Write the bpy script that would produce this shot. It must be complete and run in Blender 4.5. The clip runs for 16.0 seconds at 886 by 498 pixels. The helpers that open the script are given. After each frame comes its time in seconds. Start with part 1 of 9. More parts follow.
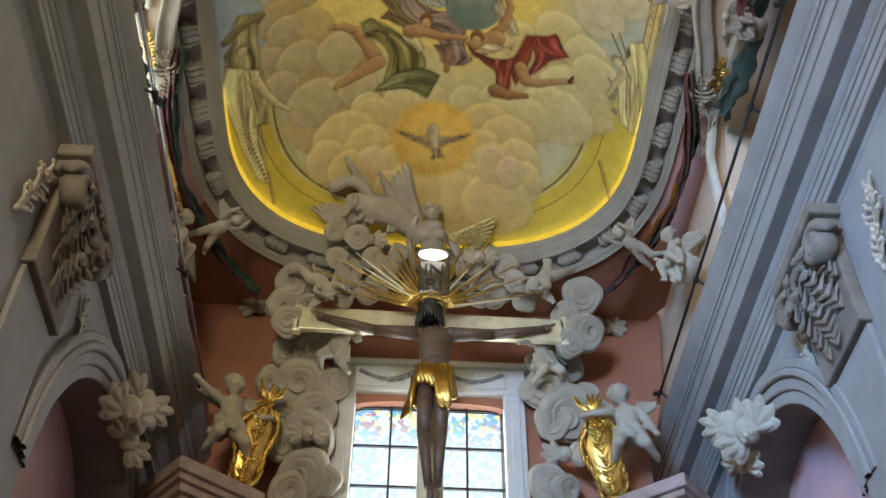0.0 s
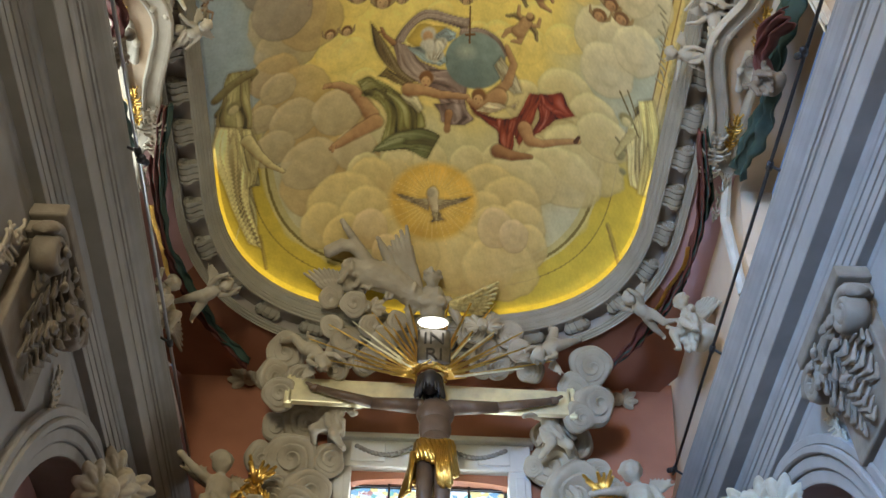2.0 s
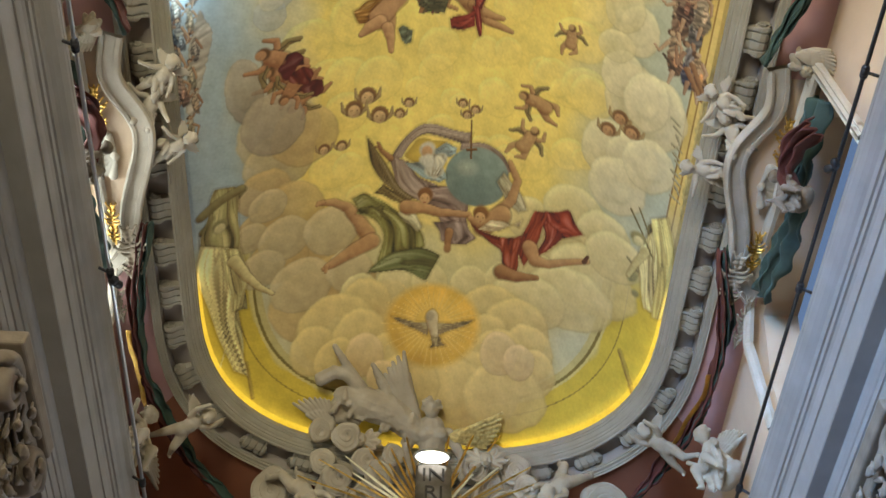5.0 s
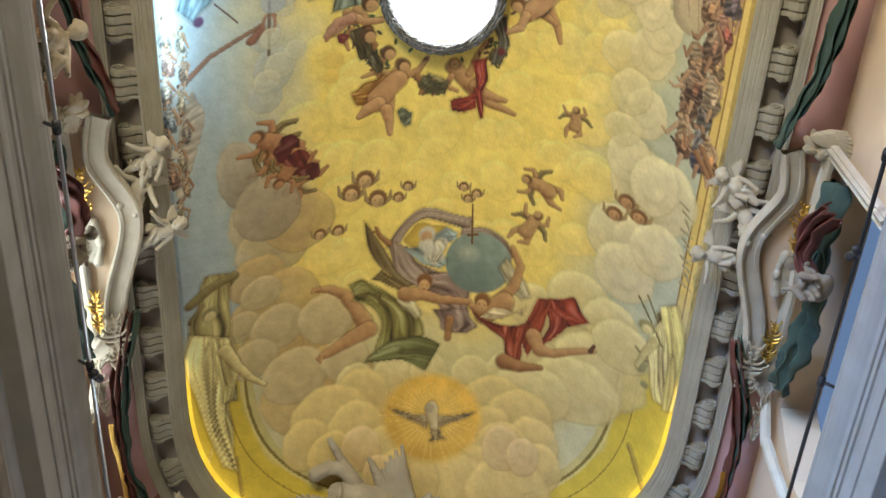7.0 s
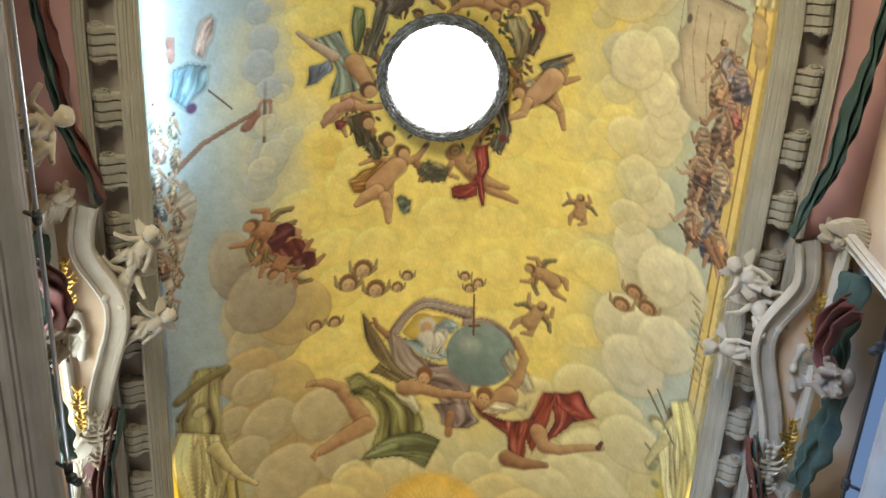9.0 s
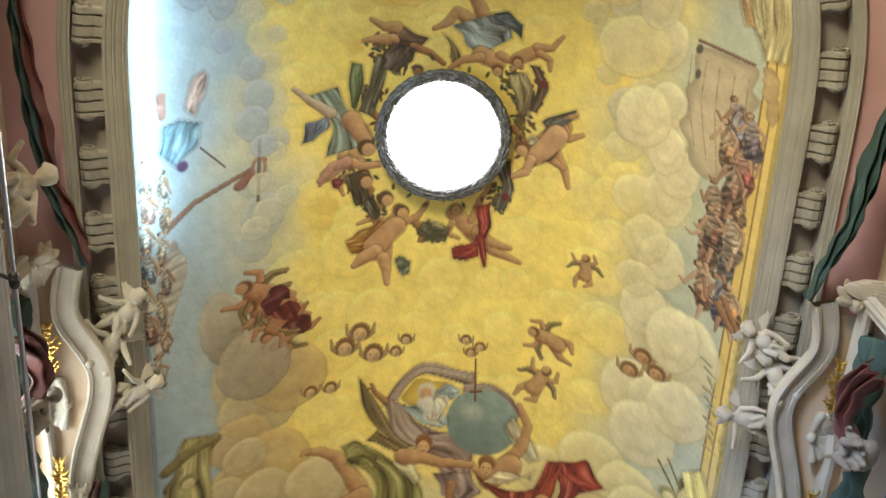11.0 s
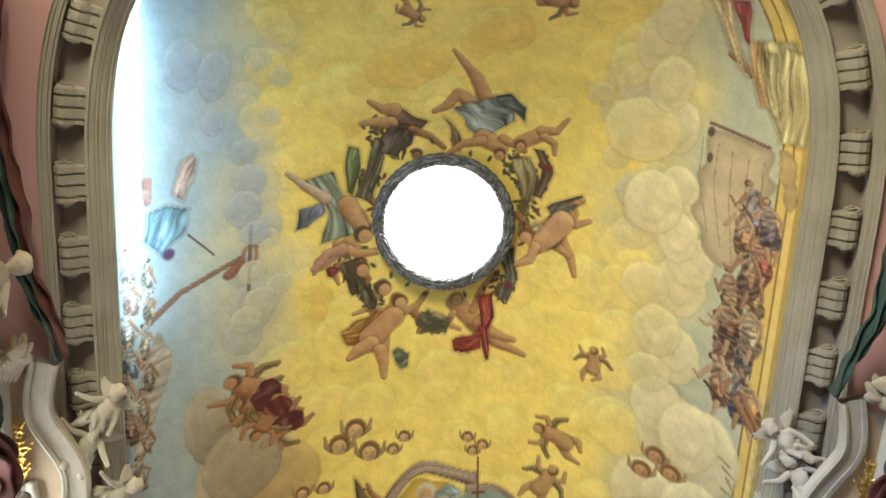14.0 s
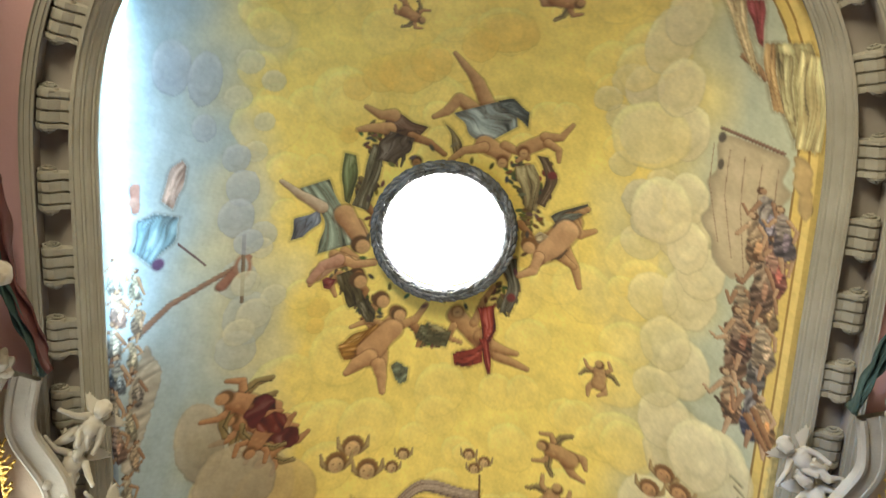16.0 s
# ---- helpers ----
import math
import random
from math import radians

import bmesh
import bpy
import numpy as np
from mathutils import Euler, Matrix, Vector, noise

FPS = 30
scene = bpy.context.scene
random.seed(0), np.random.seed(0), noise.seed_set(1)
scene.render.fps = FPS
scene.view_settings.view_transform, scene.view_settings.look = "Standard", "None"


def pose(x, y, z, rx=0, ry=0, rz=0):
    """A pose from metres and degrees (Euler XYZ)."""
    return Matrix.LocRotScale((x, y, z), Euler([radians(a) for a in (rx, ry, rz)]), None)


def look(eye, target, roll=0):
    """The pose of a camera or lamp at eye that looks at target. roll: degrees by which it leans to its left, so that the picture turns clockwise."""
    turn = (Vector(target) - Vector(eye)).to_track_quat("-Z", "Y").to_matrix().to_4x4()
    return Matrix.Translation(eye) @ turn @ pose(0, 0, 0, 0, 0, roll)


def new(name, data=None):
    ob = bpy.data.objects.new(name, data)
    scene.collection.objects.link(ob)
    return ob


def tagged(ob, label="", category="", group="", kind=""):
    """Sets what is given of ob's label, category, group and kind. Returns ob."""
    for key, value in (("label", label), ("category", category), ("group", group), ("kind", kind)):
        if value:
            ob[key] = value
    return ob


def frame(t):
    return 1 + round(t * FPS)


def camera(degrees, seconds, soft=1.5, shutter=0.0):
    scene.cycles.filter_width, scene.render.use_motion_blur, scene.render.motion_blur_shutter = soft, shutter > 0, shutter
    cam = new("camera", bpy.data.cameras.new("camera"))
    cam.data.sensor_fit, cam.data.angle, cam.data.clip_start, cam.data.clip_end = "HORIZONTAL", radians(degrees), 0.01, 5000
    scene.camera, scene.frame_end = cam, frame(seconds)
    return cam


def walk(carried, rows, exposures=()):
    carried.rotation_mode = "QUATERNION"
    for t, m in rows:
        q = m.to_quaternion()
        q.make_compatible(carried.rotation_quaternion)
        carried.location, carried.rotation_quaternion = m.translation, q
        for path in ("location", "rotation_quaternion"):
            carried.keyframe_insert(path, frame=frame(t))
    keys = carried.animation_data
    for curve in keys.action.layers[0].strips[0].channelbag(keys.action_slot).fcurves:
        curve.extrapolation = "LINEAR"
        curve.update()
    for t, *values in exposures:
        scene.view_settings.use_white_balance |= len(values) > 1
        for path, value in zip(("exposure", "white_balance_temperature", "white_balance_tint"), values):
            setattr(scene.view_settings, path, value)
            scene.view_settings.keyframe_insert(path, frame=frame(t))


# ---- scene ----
# ---- camera and its walk: seconds, place, heading to the left, upward tilt, lean ----
cam = camera(45.2, 16.0)
PATH = [
    (0.0, -0.000, 0.000, 1.600, -2.60, 45.300, -0.50),
    (0.5, 0.002, 0.126, 1.711, -2.59, 46.136, -0.48),
    (1.0, 0.004, 0.255, 1.839, -2.60, 47.064, -0.47),
    (1.5, 0.003, 0.355, 1.959, -2.62, 47.959, -0.45),
    (2.0, 0.004, 0.478, 2.063, -2.63, 48.995, -0.42),
    (2.5, 0.004, 0.572, 2.177, -2.65, 49.998, -0.40),
    (3.0, 0.005, 0.661, 2.288, -2.67, 51.238, -0.38),
    (3.5, 0.003, 0.744, 2.397, -2.68, 52.176, -0.36),
    (4.0, 0.005, 0.827, 2.518, -2.70, 53.178, -0.34),
    (6.5, 0.008, 1.120, 3.063, -2.69, 58.865, -0.33),
    (7.0, 0.010, 1.163, 3.165, -2.70, 59.860, -0.34),
    (7.5, 0.010, 1.203, 3.260, -2.68, 60.870, -0.33),
    (8.0, 0.014, 1.246, 3.357, -2.66, 61.922, -0.32),
    (8.5, 0.013, 1.283, 3.443, -2.65, 63.283, -0.33),
    (9.0, 0.013, 1.299, 3.538, -2.64, 64.430, -0.32),
    (11.5, 0.015, 1.466, 3.968, -2.62, 68.282, -0.29),
    (12.0, 0.016, 1.497, 4.045, -2.61, 69.017, -0.28),
    (12.5, 0.016, 1.510, 4.124, -2.61, 69.856, -0.28),
    (13.0, 0.015, 1.523, 4.201, -2.61, 70.767, -0.28),
    (13.5, 0.017, 1.554, 4.263, -2.60, 71.938, -0.28),
    (14.0, 0.016, 1.564, 4.343, -2.60, 72.244, -0.29),
    (14.5, 0.014, 1.598, 4.422, -2.59, 72.433, -0.29),
    (15.0, 0.016, 1.625, 4.503, -2.59, 72.582, -0.29),
    (15.5, 0.017, 1.657, 4.574, -2.59, 72.789, -0.30),
    (16.0, 0.018, 1.685, 4.646, -2.60, 72.955, -0.31),
]

EXPOSURES = [(0.0, 0.10), (4.0, 0.30), (8.0, 0.53), (12.0, 0.64), (16.0, 0.60)]


def carried_pose(x, y, z, yaw, pitch, roll):
    a, p = radians(yaw), radians(pitch)
    way = Vector((-math.sin(a) * math.cos(p), math.cos(a) * math.cos(p), math.sin(p)))
    return look((x, y, z), Vector((x, y, z)) + way, -roll)


walk(cam, [(t, carried_pose(*row)) for t, *row in PATH], EXPOSURES)

# ---- light ----
world = bpy.data.worlds.new("world")
scene.world = world
world.use_nodes = True
sky = world.node_tree.nodes.new("ShaderNodeTexSky")
sky.sky_type, sky.sun_disc = "NISHITA", False
sky.sun_elevation, sky.sun_rotation = radians(40), radians(250)
backdrop = world.node_tree.nodes["Background"]
world.node_tree.links.new(sky.outputs[0], backdrop.inputs[0])
backdrop.inputs[1].default_value = 0.12


def lamp(name, kind, m, energy, colour, **values):
    data = bpy.data.lights.new(name, kind)
    data.energy, data.color = energy, colour
    if kind == "AREA":
        data.shape, data.size, data.size_y = "RECTANGLE", values["size"], values["size_y"]
        data.spread = radians(values.get("spread", 180))
    if kind == "SPOT":
        data.spot_size, data.spot_blend, data.shadow_soft_size = radians(values["cone"]), 0.9, values["size"]
    ob = new(name, data)
    ob.matrix_world = m
    return ob


# daylight in the openings of the nave behind and of the lantern
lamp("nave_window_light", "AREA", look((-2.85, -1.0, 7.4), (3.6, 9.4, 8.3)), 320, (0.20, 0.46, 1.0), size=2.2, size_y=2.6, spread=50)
# added lamp, out of view, standing in for nave windows to light the vault
lamp("west_window_light", "AREA", look((-2.85, -4.4, 7.5), (0.2, 3.6, 13.2)), 1420, (0.99, 0.93, 0.70), size=2.6, size_y=3.6)
lamp("lantern_light", "AREA", look((0.16, 4.22, 14.1), (0.16, 4.22, 0.0)), 170, (0.95, 0.98, 1.0), size=0.9, size_y=0.9)
lamp("altar_window_light", "AREA", look((0.34, 11.30, 8.6), (0.34, 4.0, 7.5)), 130, (0.9, 0.96, 1.0), size=1.8, size_y=3.0)
lamp("clerestory_window_light", "AREA", look((-3.30, 6.3, 10.6), (3.0, 6.3, 11.2)), 60, (0.85, 0.95, 1.0), size=2.6, size_y=1.0)
# added hidden lamp imitating reflected daylight along the vault's left edge
lamp("vault_floodlight", "AREA", look((-2.14, 3.2, 11.78), (-2.14, 3.2, 13.0)), 26, (0.42, 0.70, 1.0), size=0.10, size_y=3.0)

# ---- materials ----
def material(name, base, rough=0.7, metal=0.0, vary=0.12, scale=3.0, fine=40.0, bump=0.15, tint=None, attribute=None, random_tone=0.0):
    mat = bpy.data.materials.new(name)
    mat.use_nodes = True
    nodes, links = mat.node_tree.nodes, mat.node_tree.links
    shader = nodes["Principled BSDF"]
    shader.inputs["Roughness"].default_value, shader.inputs["Metallic"].default_value = rough, metal
    where = nodes.new("ShaderNodeTexCoord")
    broad, grain = nodes.new("ShaderNodeTexNoise"), nodes.new("ShaderNodeTexNoise")
    broad.inputs["Scale"].default_value, broad.inputs["Detail"].default_value = scale, 5.0
    grain.inputs["Scale"].default_value, grain.inputs["Detail"].default_value = fine, 3.0
    geo = nodes.new("ShaderNodeNewGeometry")
    for n in (broad, grain):
        links.new(geo.outputs["Position"], n.inputs["Vector"])
    ramp = nodes.new("ShaderNodeValToRGB")
    ramp.color_ramp.elements[0].position, ramp.color_ramp.elements[1].position = 0.28, 0.72
    ramp.color_ramp.elements[0].color = (1 - vary * 1.6, 1 - vary * 1.7, 1 - vary * 1.9, 1)
    ramp.color_ramp.elements[1].color = (1 + vary * 0.4, 1 + vary * 0.4, 1 + vary * 0.4, 1)
    links.new(broad.outputs["Fac"], ramp.inputs[0])
    mix = nodes.new("ShaderNodeMix")
    mix.data_type, mix.blend_type = "RGBA", "MULTIPLY"
    mix.inputs["Factor"].default_value = 1.0
    links.new(ramp.outputs[0], mix.inputs["B"])
    if attribute:
        paint = nodes.new("ShaderNodeAttribute")
        paint.attribute_name = attribute
        links.new(paint.outputs["Color"], mix.inputs["A"])
    else:
        mix.inputs["A"].default_value = (*base, 1)
    last = mix.outputs["Result"]
    if tint:
        second = nodes.new("ShaderNodeMix")
        second.data_type = "RGBA"
        patch = nodes.new("ShaderNodeTexNoise")
        patch.inputs["Scale"].default_value, patch.inputs["Detail"].default_value = scale * 0.35, 3.0
        links.new(geo.outputs["Position"], patch.inputs["Vector"])
        links.new(patch.outputs["Fac"], second.inputs["Factor"])
        links.new(last, second.inputs["A"])
        second.inputs["B"].default_value = (*tint, 1)
        last = second.outputs["Result"]
    links.new(last, shader.inputs["Base Color"])
    relief = nodes.new("ShaderNodeBump")
    relief.inputs["Strength"].default_value, relief.inputs["Distance"].default_value = bump, 0.01
    links.new(grain.outputs["Fac"], relief.inputs["Height"])
    links.new(relief.outputs[0], shader.inputs["Normal"])
    return mat


M_STONE = material("grey_limewash", (0.24, 0.222, 0.20), 0.75, vary=0.10)
M_STUCCO = material("off_white_stucco", (0.39, 0.335, 0.245), 0.7, vary=0.16, scale=4, bump=0.3)
M_RING = material("ring_plaster", (0.315, 0.285, 0.22), 0.7, vary=0.12, scale=3)
M_CREST = material("white_stucco", (0.47, 0.42, 0.33), 0.7, vary=0.14, scale=4, bump=0.3)
M_SOFFIT = material("grey_soffit", (0.33, 0.285, 0.24), 0.8)
M_RED = material("red_brown_wall", (0.34, 0.135, 0.075), 0.8, vary=0.16, scale=1.2)
M_PINK = material("rose_wall", (0.56, 0.33, 0.31), 0.8, vary=0.10, scale=1.5)
M_CREAM = material("cream_wall", (0.66, 0.50, 0.34), 0.8, vary=0.10, scale=1.5)
M_GOLD = material("burnished_gold", (0.78, 0.50, 0.13), 0.28, metal=1.0, vary=0.18, scale=9, fine=60, bump=0.35)
M_CAPITAL = material("tan_stucco", (0.18, 0.145, 0.105), 0.75, vary=0.22, scale=5, bump=0.3)
M_PALE_GOLD = material("pale_gilding", (0.84, 0.77, 0.50), 0.42, metal=0.55, vary=0.15, scale=6, bump=0.25)
# stucco with the light strip's yellow glow put into its colour
M_YELLOW_LIT_STUCCO = material("yellow_lit_stucco", (0.62, 0.50, 0.20), 0.55, metal=0.25, vary=0.30, scale=22, bump=0.4)
M_PLATE = material("dark_polished_metal", (0.20, 0.19, 0.18), 0.28, metal=0.9, vary=0.3, scale=6)
M_MARBLE = material("red_marble", (0.34, 0.24, 0.20), 0.4, vary=0.25, scale=5)
M_DARK_RED = material("dark_red_drapery", (0.11, 0.026, 0.018), 0.75, vary=0.25, scale=6)
M_GREEN = material("green_drapery", (0.035, 0.07, 0.055), 0.75, vary=0.25, scale=6)
M_IRON = material("dark_iron", (0.03, 0.03, 0.035), 0.5, metal=0.6, vary=0.2)
M_STEEL = material("brushed_steel", (0.5, 0.52, 0.55), 0.35, metal=1.0, vary=0.1)
M_SKIN = material("brown_carved_wood", (0.13, 0.078, 0.045), 0.5, vary=0.25, scale=7)
M_BLACK = material("black_painted_wood", (0.018, 0.013, 0.010), 0.5, vary=0.3, scale=8)
# floor colour kept dark so little light bounces up to the soffits
M_FLOOR = material("stone_floor", (0.08, 0.07, 0.06), 0.6, vary=0.15)
M_FRAME = material("white_stone_frame", (0.62, 0.60, 0.55), 0.7, vary=0.10)
M_PAINT = material("fresco", (1, 1, 1), 0.75, vary=0.085, scale=6.0, fine=18, bump=0.12, attribute="paint")


# ---- mesh helpers ----
def grid_mesh(name, points, mat, parent=None, label="", close_u=False, close_v=False, smooth=True):
    """A sheet of quads through a rows x columns x 3 array."""
    pts = np.asarray(points, float)
    nu, nv = pts.shape[:2]
    iu = np.arange(nu if close_u else nu - 1)
    iv = np.arange(nv if close_v else nv - 1)
    a, b = np.meshgrid(iu, iv, indexing="ij")
    a2, b2 = (a + 1) % nu, (b + 1) % nv
    quads = np.stack([a * nv + b, a * nv + b2, a2 * nv + b2, a2 * nv + b], -1).reshape(-1, 4)
    return raw_mesh(name, pts.reshape(-1, 3), quads, mat, parent, label, smooth)


def raw_mesh(name, verts, faces, mat, parent=None, label="", smooth=False):
    me = bpy.data.meshes.new(name)
    me.from_pydata(np.asarray(verts, float), [], np.asarray(faces, int).tolist())
    me.materials.append(mat)
    if smooth:
        me.polygons.foreach_set("use_smooth", [True] * len(me.polygons))
    ob = new(name, me)
    if parent:
        ob.parent = parent
    if label:
        ob["label"] = label
    return ob


def part(name, bm, mat, parent=None, label="", smooth=True):
    me = bpy.data.meshes.new(name)
    bm.to_mesh(me)
    bm.free()
    me.materials.append(mat)
    if smooth:
        me.polygons.foreach_set("use_smooth", [True] * len(me.polygons))
    ob = new(name, me)
    if parent:
        ob.parent = parent
    if label:
        ob["label"] = label
    return ob


def thing(name, label, category, group="", kind="", at=None):
    ob = tagged(new(name), label, category, group, kind)
    if at is not None:
        ob.matrix_world = at
    return ob


def add_box(bm, lo, hi, bevel=0.0, m=None):
    made = bmesh.ops.create_cube(bm, size=1.0)["verts"]
    size = [b - a for a, b in zip(lo, hi)]
    mid = [(a + b) / 2 for a, b in zip(lo, hi)]
    bmesh.ops.transform(bm, matrix=Matrix.Translation(mid) @ Matrix.Diagonal((*size, 1)), verts=made)
    if bevel:
        edges = list({e for v in made for e in v.link_edges})
        res = bmesh.ops.bevel(bm, geom=edges, offset=bevel, segments=2, affect="EDGES", profile=0.5)
        made = list({v for f in res["faces"] for v in f.verts} | {v for v in made if v.is_valid})
    if m is not None:
        bmesh.ops.transform(bm, matrix=m, verts=[v for v in made if v.is_valid])


def add_ball(bm, centre, radii, turn=(0, 0, 0), u=12, v=8):
    made = bmesh.ops.create_uvsphere(bm, u_segments=u, v_segments=v, radius=1.0)["verts"]
    m = pose(*centre, *turn) @ Matrix.Diagonal((*radii, 1))
    bmesh.ops.transform(bm, matrix=m, verts=made)


def add_limb(bm, a, b, ra, rb, n=10):
    """A tapered rod with round ends from a to b."""
    a, b = Vector(a), Vector(b)
    way = b - a
    q = way.to_track_quat("Z", "Y").to_matrix().to_4x4()
    made = bmesh.ops.create_cone(bm, cap_ends=True, segments=n, radius1=ra, radius2=rb, depth=way.length)["verts"]
    bmesh.ops.transform(bm, matrix=Matrix.Translation((a + b) / 2) @ q, verts=made)
    add_ball(bm, a, (ra,) * 3, u=n, v=6)
    add_ball(bm, b, (rb,) * 3, u=n, v=6)


def fused(ob, voxel, soften=4, relief=0.0, size=0.1):
    """Melts the joined lumps of a carving into one skin."""
    mod = ob.modifiers.new("melt", "REMESH")
    mod.mode, mod.voxel_size, mod.use_smooth_shade = "VOXEL", voxel, True
    mod = ob.modifiers.new("soften", "SMOOTH")
    mod.factor, mod.iterations = 0.5, soften
    if relief:
        tex = bpy.data.textures.new("carving", "CLOUDS")
        tex.noise_scale = size
        mod = ob.modifiers.new("folds", "DISPLACE")
        mod.texture, mod.strength, mod.mid_level = tex, relief, 0.5
    return ob


# ---- plan of the vault ----
OX, OA = 0.22, 2.48            # middle and half width of the oval
OYF, OBF = 8.0, 2.07           # altar end
OYB, OBB = 3.6, 2.36           # nave end
OPOW = 2.7
Z_RING = 11.75                 # lip of the oval cornice
LANTERN = (0.14, 4.21)         # middle of the round opening
LANTERN_R = 0.52


def oval_loop(count):
    """Evenly spaced points and outward normals round the oval, from the altar end on."""
    fine = []
    for k in range(4000):
        f = math.pi / 2 + 2 * math.pi * k / 4000
        c, s = math.cos(f), math.sin(f)
        x = OX + OA * math.copysign(abs(c) ** (2 / OPOW), c)
        y = (OYF + OBF * abs(s) ** (2 / OPOW)) if s >= 0 else (OYB - OBB * abs(s) ** (2 / OPOW))
        fine.append((x, y))
    p = np.array(fine + fine[:1])
    run = np.r_[0, np.cumsum(np.hypot(*np.diff(p, axis=0).T))]
    at = np.linspace(0, run[-1], count, endpoint=False)
    q = np.c_[np.interp(at, run, p[:, 0]), np.interp(at, run, p[:, 1])]
    tang = np.roll(q, -1, 0) - np.roll(q, 1, 0)
    tang /= np.linalg.norm(tang, axis=1)[:, None]
    return q, np.c_[tang[:, 1], -tang[:, 0]], run[-1]


def oval_norm(x, y):
    dx = np.abs(x - OX) / OA
    dy = np.where(y > OYF, (y - OYF) / OBF, np.where(y < OYB, (OYB - y) / OBB, 0.0))
    return (dx ** OPOW + dy ** OPOW) ** (1 / OPOW)


def vault_z(x, y):
    along = np.where(y > 4.4, (y - 4.4) / 5.65, (y - 4.4) / 3.2)
    return Z_RING + 0.15 + 1.60 * (1 - np.clip(oval_norm(x, y), 0, 1) ** 2.4) * (1 - 0.72 * along ** 2)

# ---- the painted vault ----
def vault_points(turns, steps):
    """Rings of points from the lantern's edge out to the oval's lip."""
    q, nrm, _ = oval_loop(turns)
    a = np.arctan2(q[:, 1] - LANTERN[1], q[:, 0] - LANTERN[0])
    inner = np.c_[LANTERN[0] + LANTERN_R * np.cos(a), LANTERN[1] + LANTERN_R * np.sin(a)]
    s = np.linspace(0, 1, steps)[:, None, None]
    s = 1 - (1 - s) ** 1.25
    q = q + nrm * 0.10
    xy = inner[None] * (1 - s) + q[None] * s
    return np.dstack([xy, vault_z(xy[..., 0], xy[..., 1])])


VAULT = vault_points(1500, 400)
vault = grid_mesh("vault", VAULT, M_PAINT, close_v=True)
tagged(vault, "oval plaster vault frescoed with yellow clouds and figures", "ceiling", kind="structure")


# ---- what is painted on the vault, in the plan's metres ----
PX, PY = VAULT[..., 0].ravel(), VAULT[..., 1].ravel()
PIGMENT = np.zeros((len(PX), 3))
dice = random.Random(7)


def pigment(r, g, b):
    return np.array([(c / 255 / 12.92) if c < 10.3 else ((c / 255 + 0.055) / 1.055) ** 2.4 for c in (r, g, b)])


def ripple(x, y, size, seed):
    """A smooth wandering field between -1 and 1."""
    k = 2 * math.pi / size
    total = np.zeros_like(x)
    for j in range(5):
        a = seed * 1.7 + j * 2.399
        f = k * (1 + 0.37 * j)
        total += np.sin(f * (x * math.cos(a) + y * math.sin(a)) + seed * 3.1 + 1.3 * np.sin(0.6 * f * (y * math.cos(a) - x * math.sin(a)) + j)) / (1 + 0.4 * j)
    return total / 3.0


def near(x0, x1, y0, y1):
    return np.nonzero((PX > x0) & (PX < x1) & (PY > y0) & (PY < y1))[0]


def lay(idx, colour, alpha):
    PIGMENT[idx] += (colour - PIGMENT[idx]) * np.clip(alpha, 0, 1)[:, None]


def cloud(x, y, r, squash=1.0, turn=0.0, tone=(214, 196, 140), shade=(168, 146, 96), strength=0.8):
    """A round cloud with a bright crown, a dull belly and a crisp, uneven edge."""
    R = r * max(1, squash) * 1.35
    idx = near(x - R, x + R, y - R, y + R)
    if not len(idx):
        return
    c, s = math.cos(turn), math.sin(turn)
    shade = [0.62 * b + 0.38 * a for a, b in zip(tone, shade)]
    px, py = PX[idx], PY[idx]
    u = ((px - x) * c + (py - y) * s) / (r * squash)
    v = (-(px - x) * s + (py - y) * c) / r
    d = np.hypot(u, v) * (1 + 0.05 * ripple(px, py, r * 1.6, x + y) + 0.02 * ripple(px, py, r * 0.5, x - y))
    lean = (-(py - y) * 0.85 - (px - x) * 0.30) / r
    lit = np.clip(0.50 + 0.48 * lean + 0.16 * ripple(px, py, r * 0.9, x - y), 0, 1)[:, None]
    col = pigment(*tone) * lit + pigment(*shade) * (1 - lit)
    crown = np.clip((d - 0.66) / 0.22, 0, 1) * np.clip(lean * 1.4, 0, 1)
    col = col + (np.minimum(pigment(*tone) * np.array([1.22, 1.20, 1.14]), 0.85) - col) * 0.75 * crown[:, None]
    swirl = np.exp(-((d - 0.55) / 0.09) ** 2) * np.clip(-lean + 0.2, 0, 1) * 0.16
    line = np.clip((d - 0.90) / 0.06, 0, 1) * (0.16 + 0.16 * np.clip(-lean, 0, 1))
    col = col * (1 - swirl - line)[:, None]
    shadow = np.clip((1.30 - d) / 0.30, 0, 1) * (d > 0.97) * 0.30 * strength
    lay(idx, PIGMENT[idx] * np.array([0.78, 0.71, 0.58]), shadow)
    lay(idx, col, np.clip((1 - d) / 0.05, 0, 1) * strength)


def blob(x, y, rx, ry, turn, tone, soft=0.35, strength=1.0):
    R = max(rx, ry) * 1.2
    idx = near(x - R, x + R, y - R, y + R)
    if not len(idx):
        return
    c, s = math.cos(radians(turn)), math.sin(radians(turn))
    u = ((PX[idx] - x) * c + (PY[idx] - y) * s) / rx
    v = (-(PX[idx] - x) * s + (PY[idx] - y) * c) / ry
    d = np.hypot(u, v)
    lit = (0.88 - 0.28 * ((PY[idx] - y) * 0.7 - (PX[idx] - x) * 0.3) / max(rx, ry) + 0.10 * ripple(PX[idx], PY[idx], max(rx, ry) * 0.7, x))[:, None]
    lay(idx, np.clip(pigment(*tone) * lit, 0, 1), np.clip((1 - d) / soft, 0, 1) * strength)


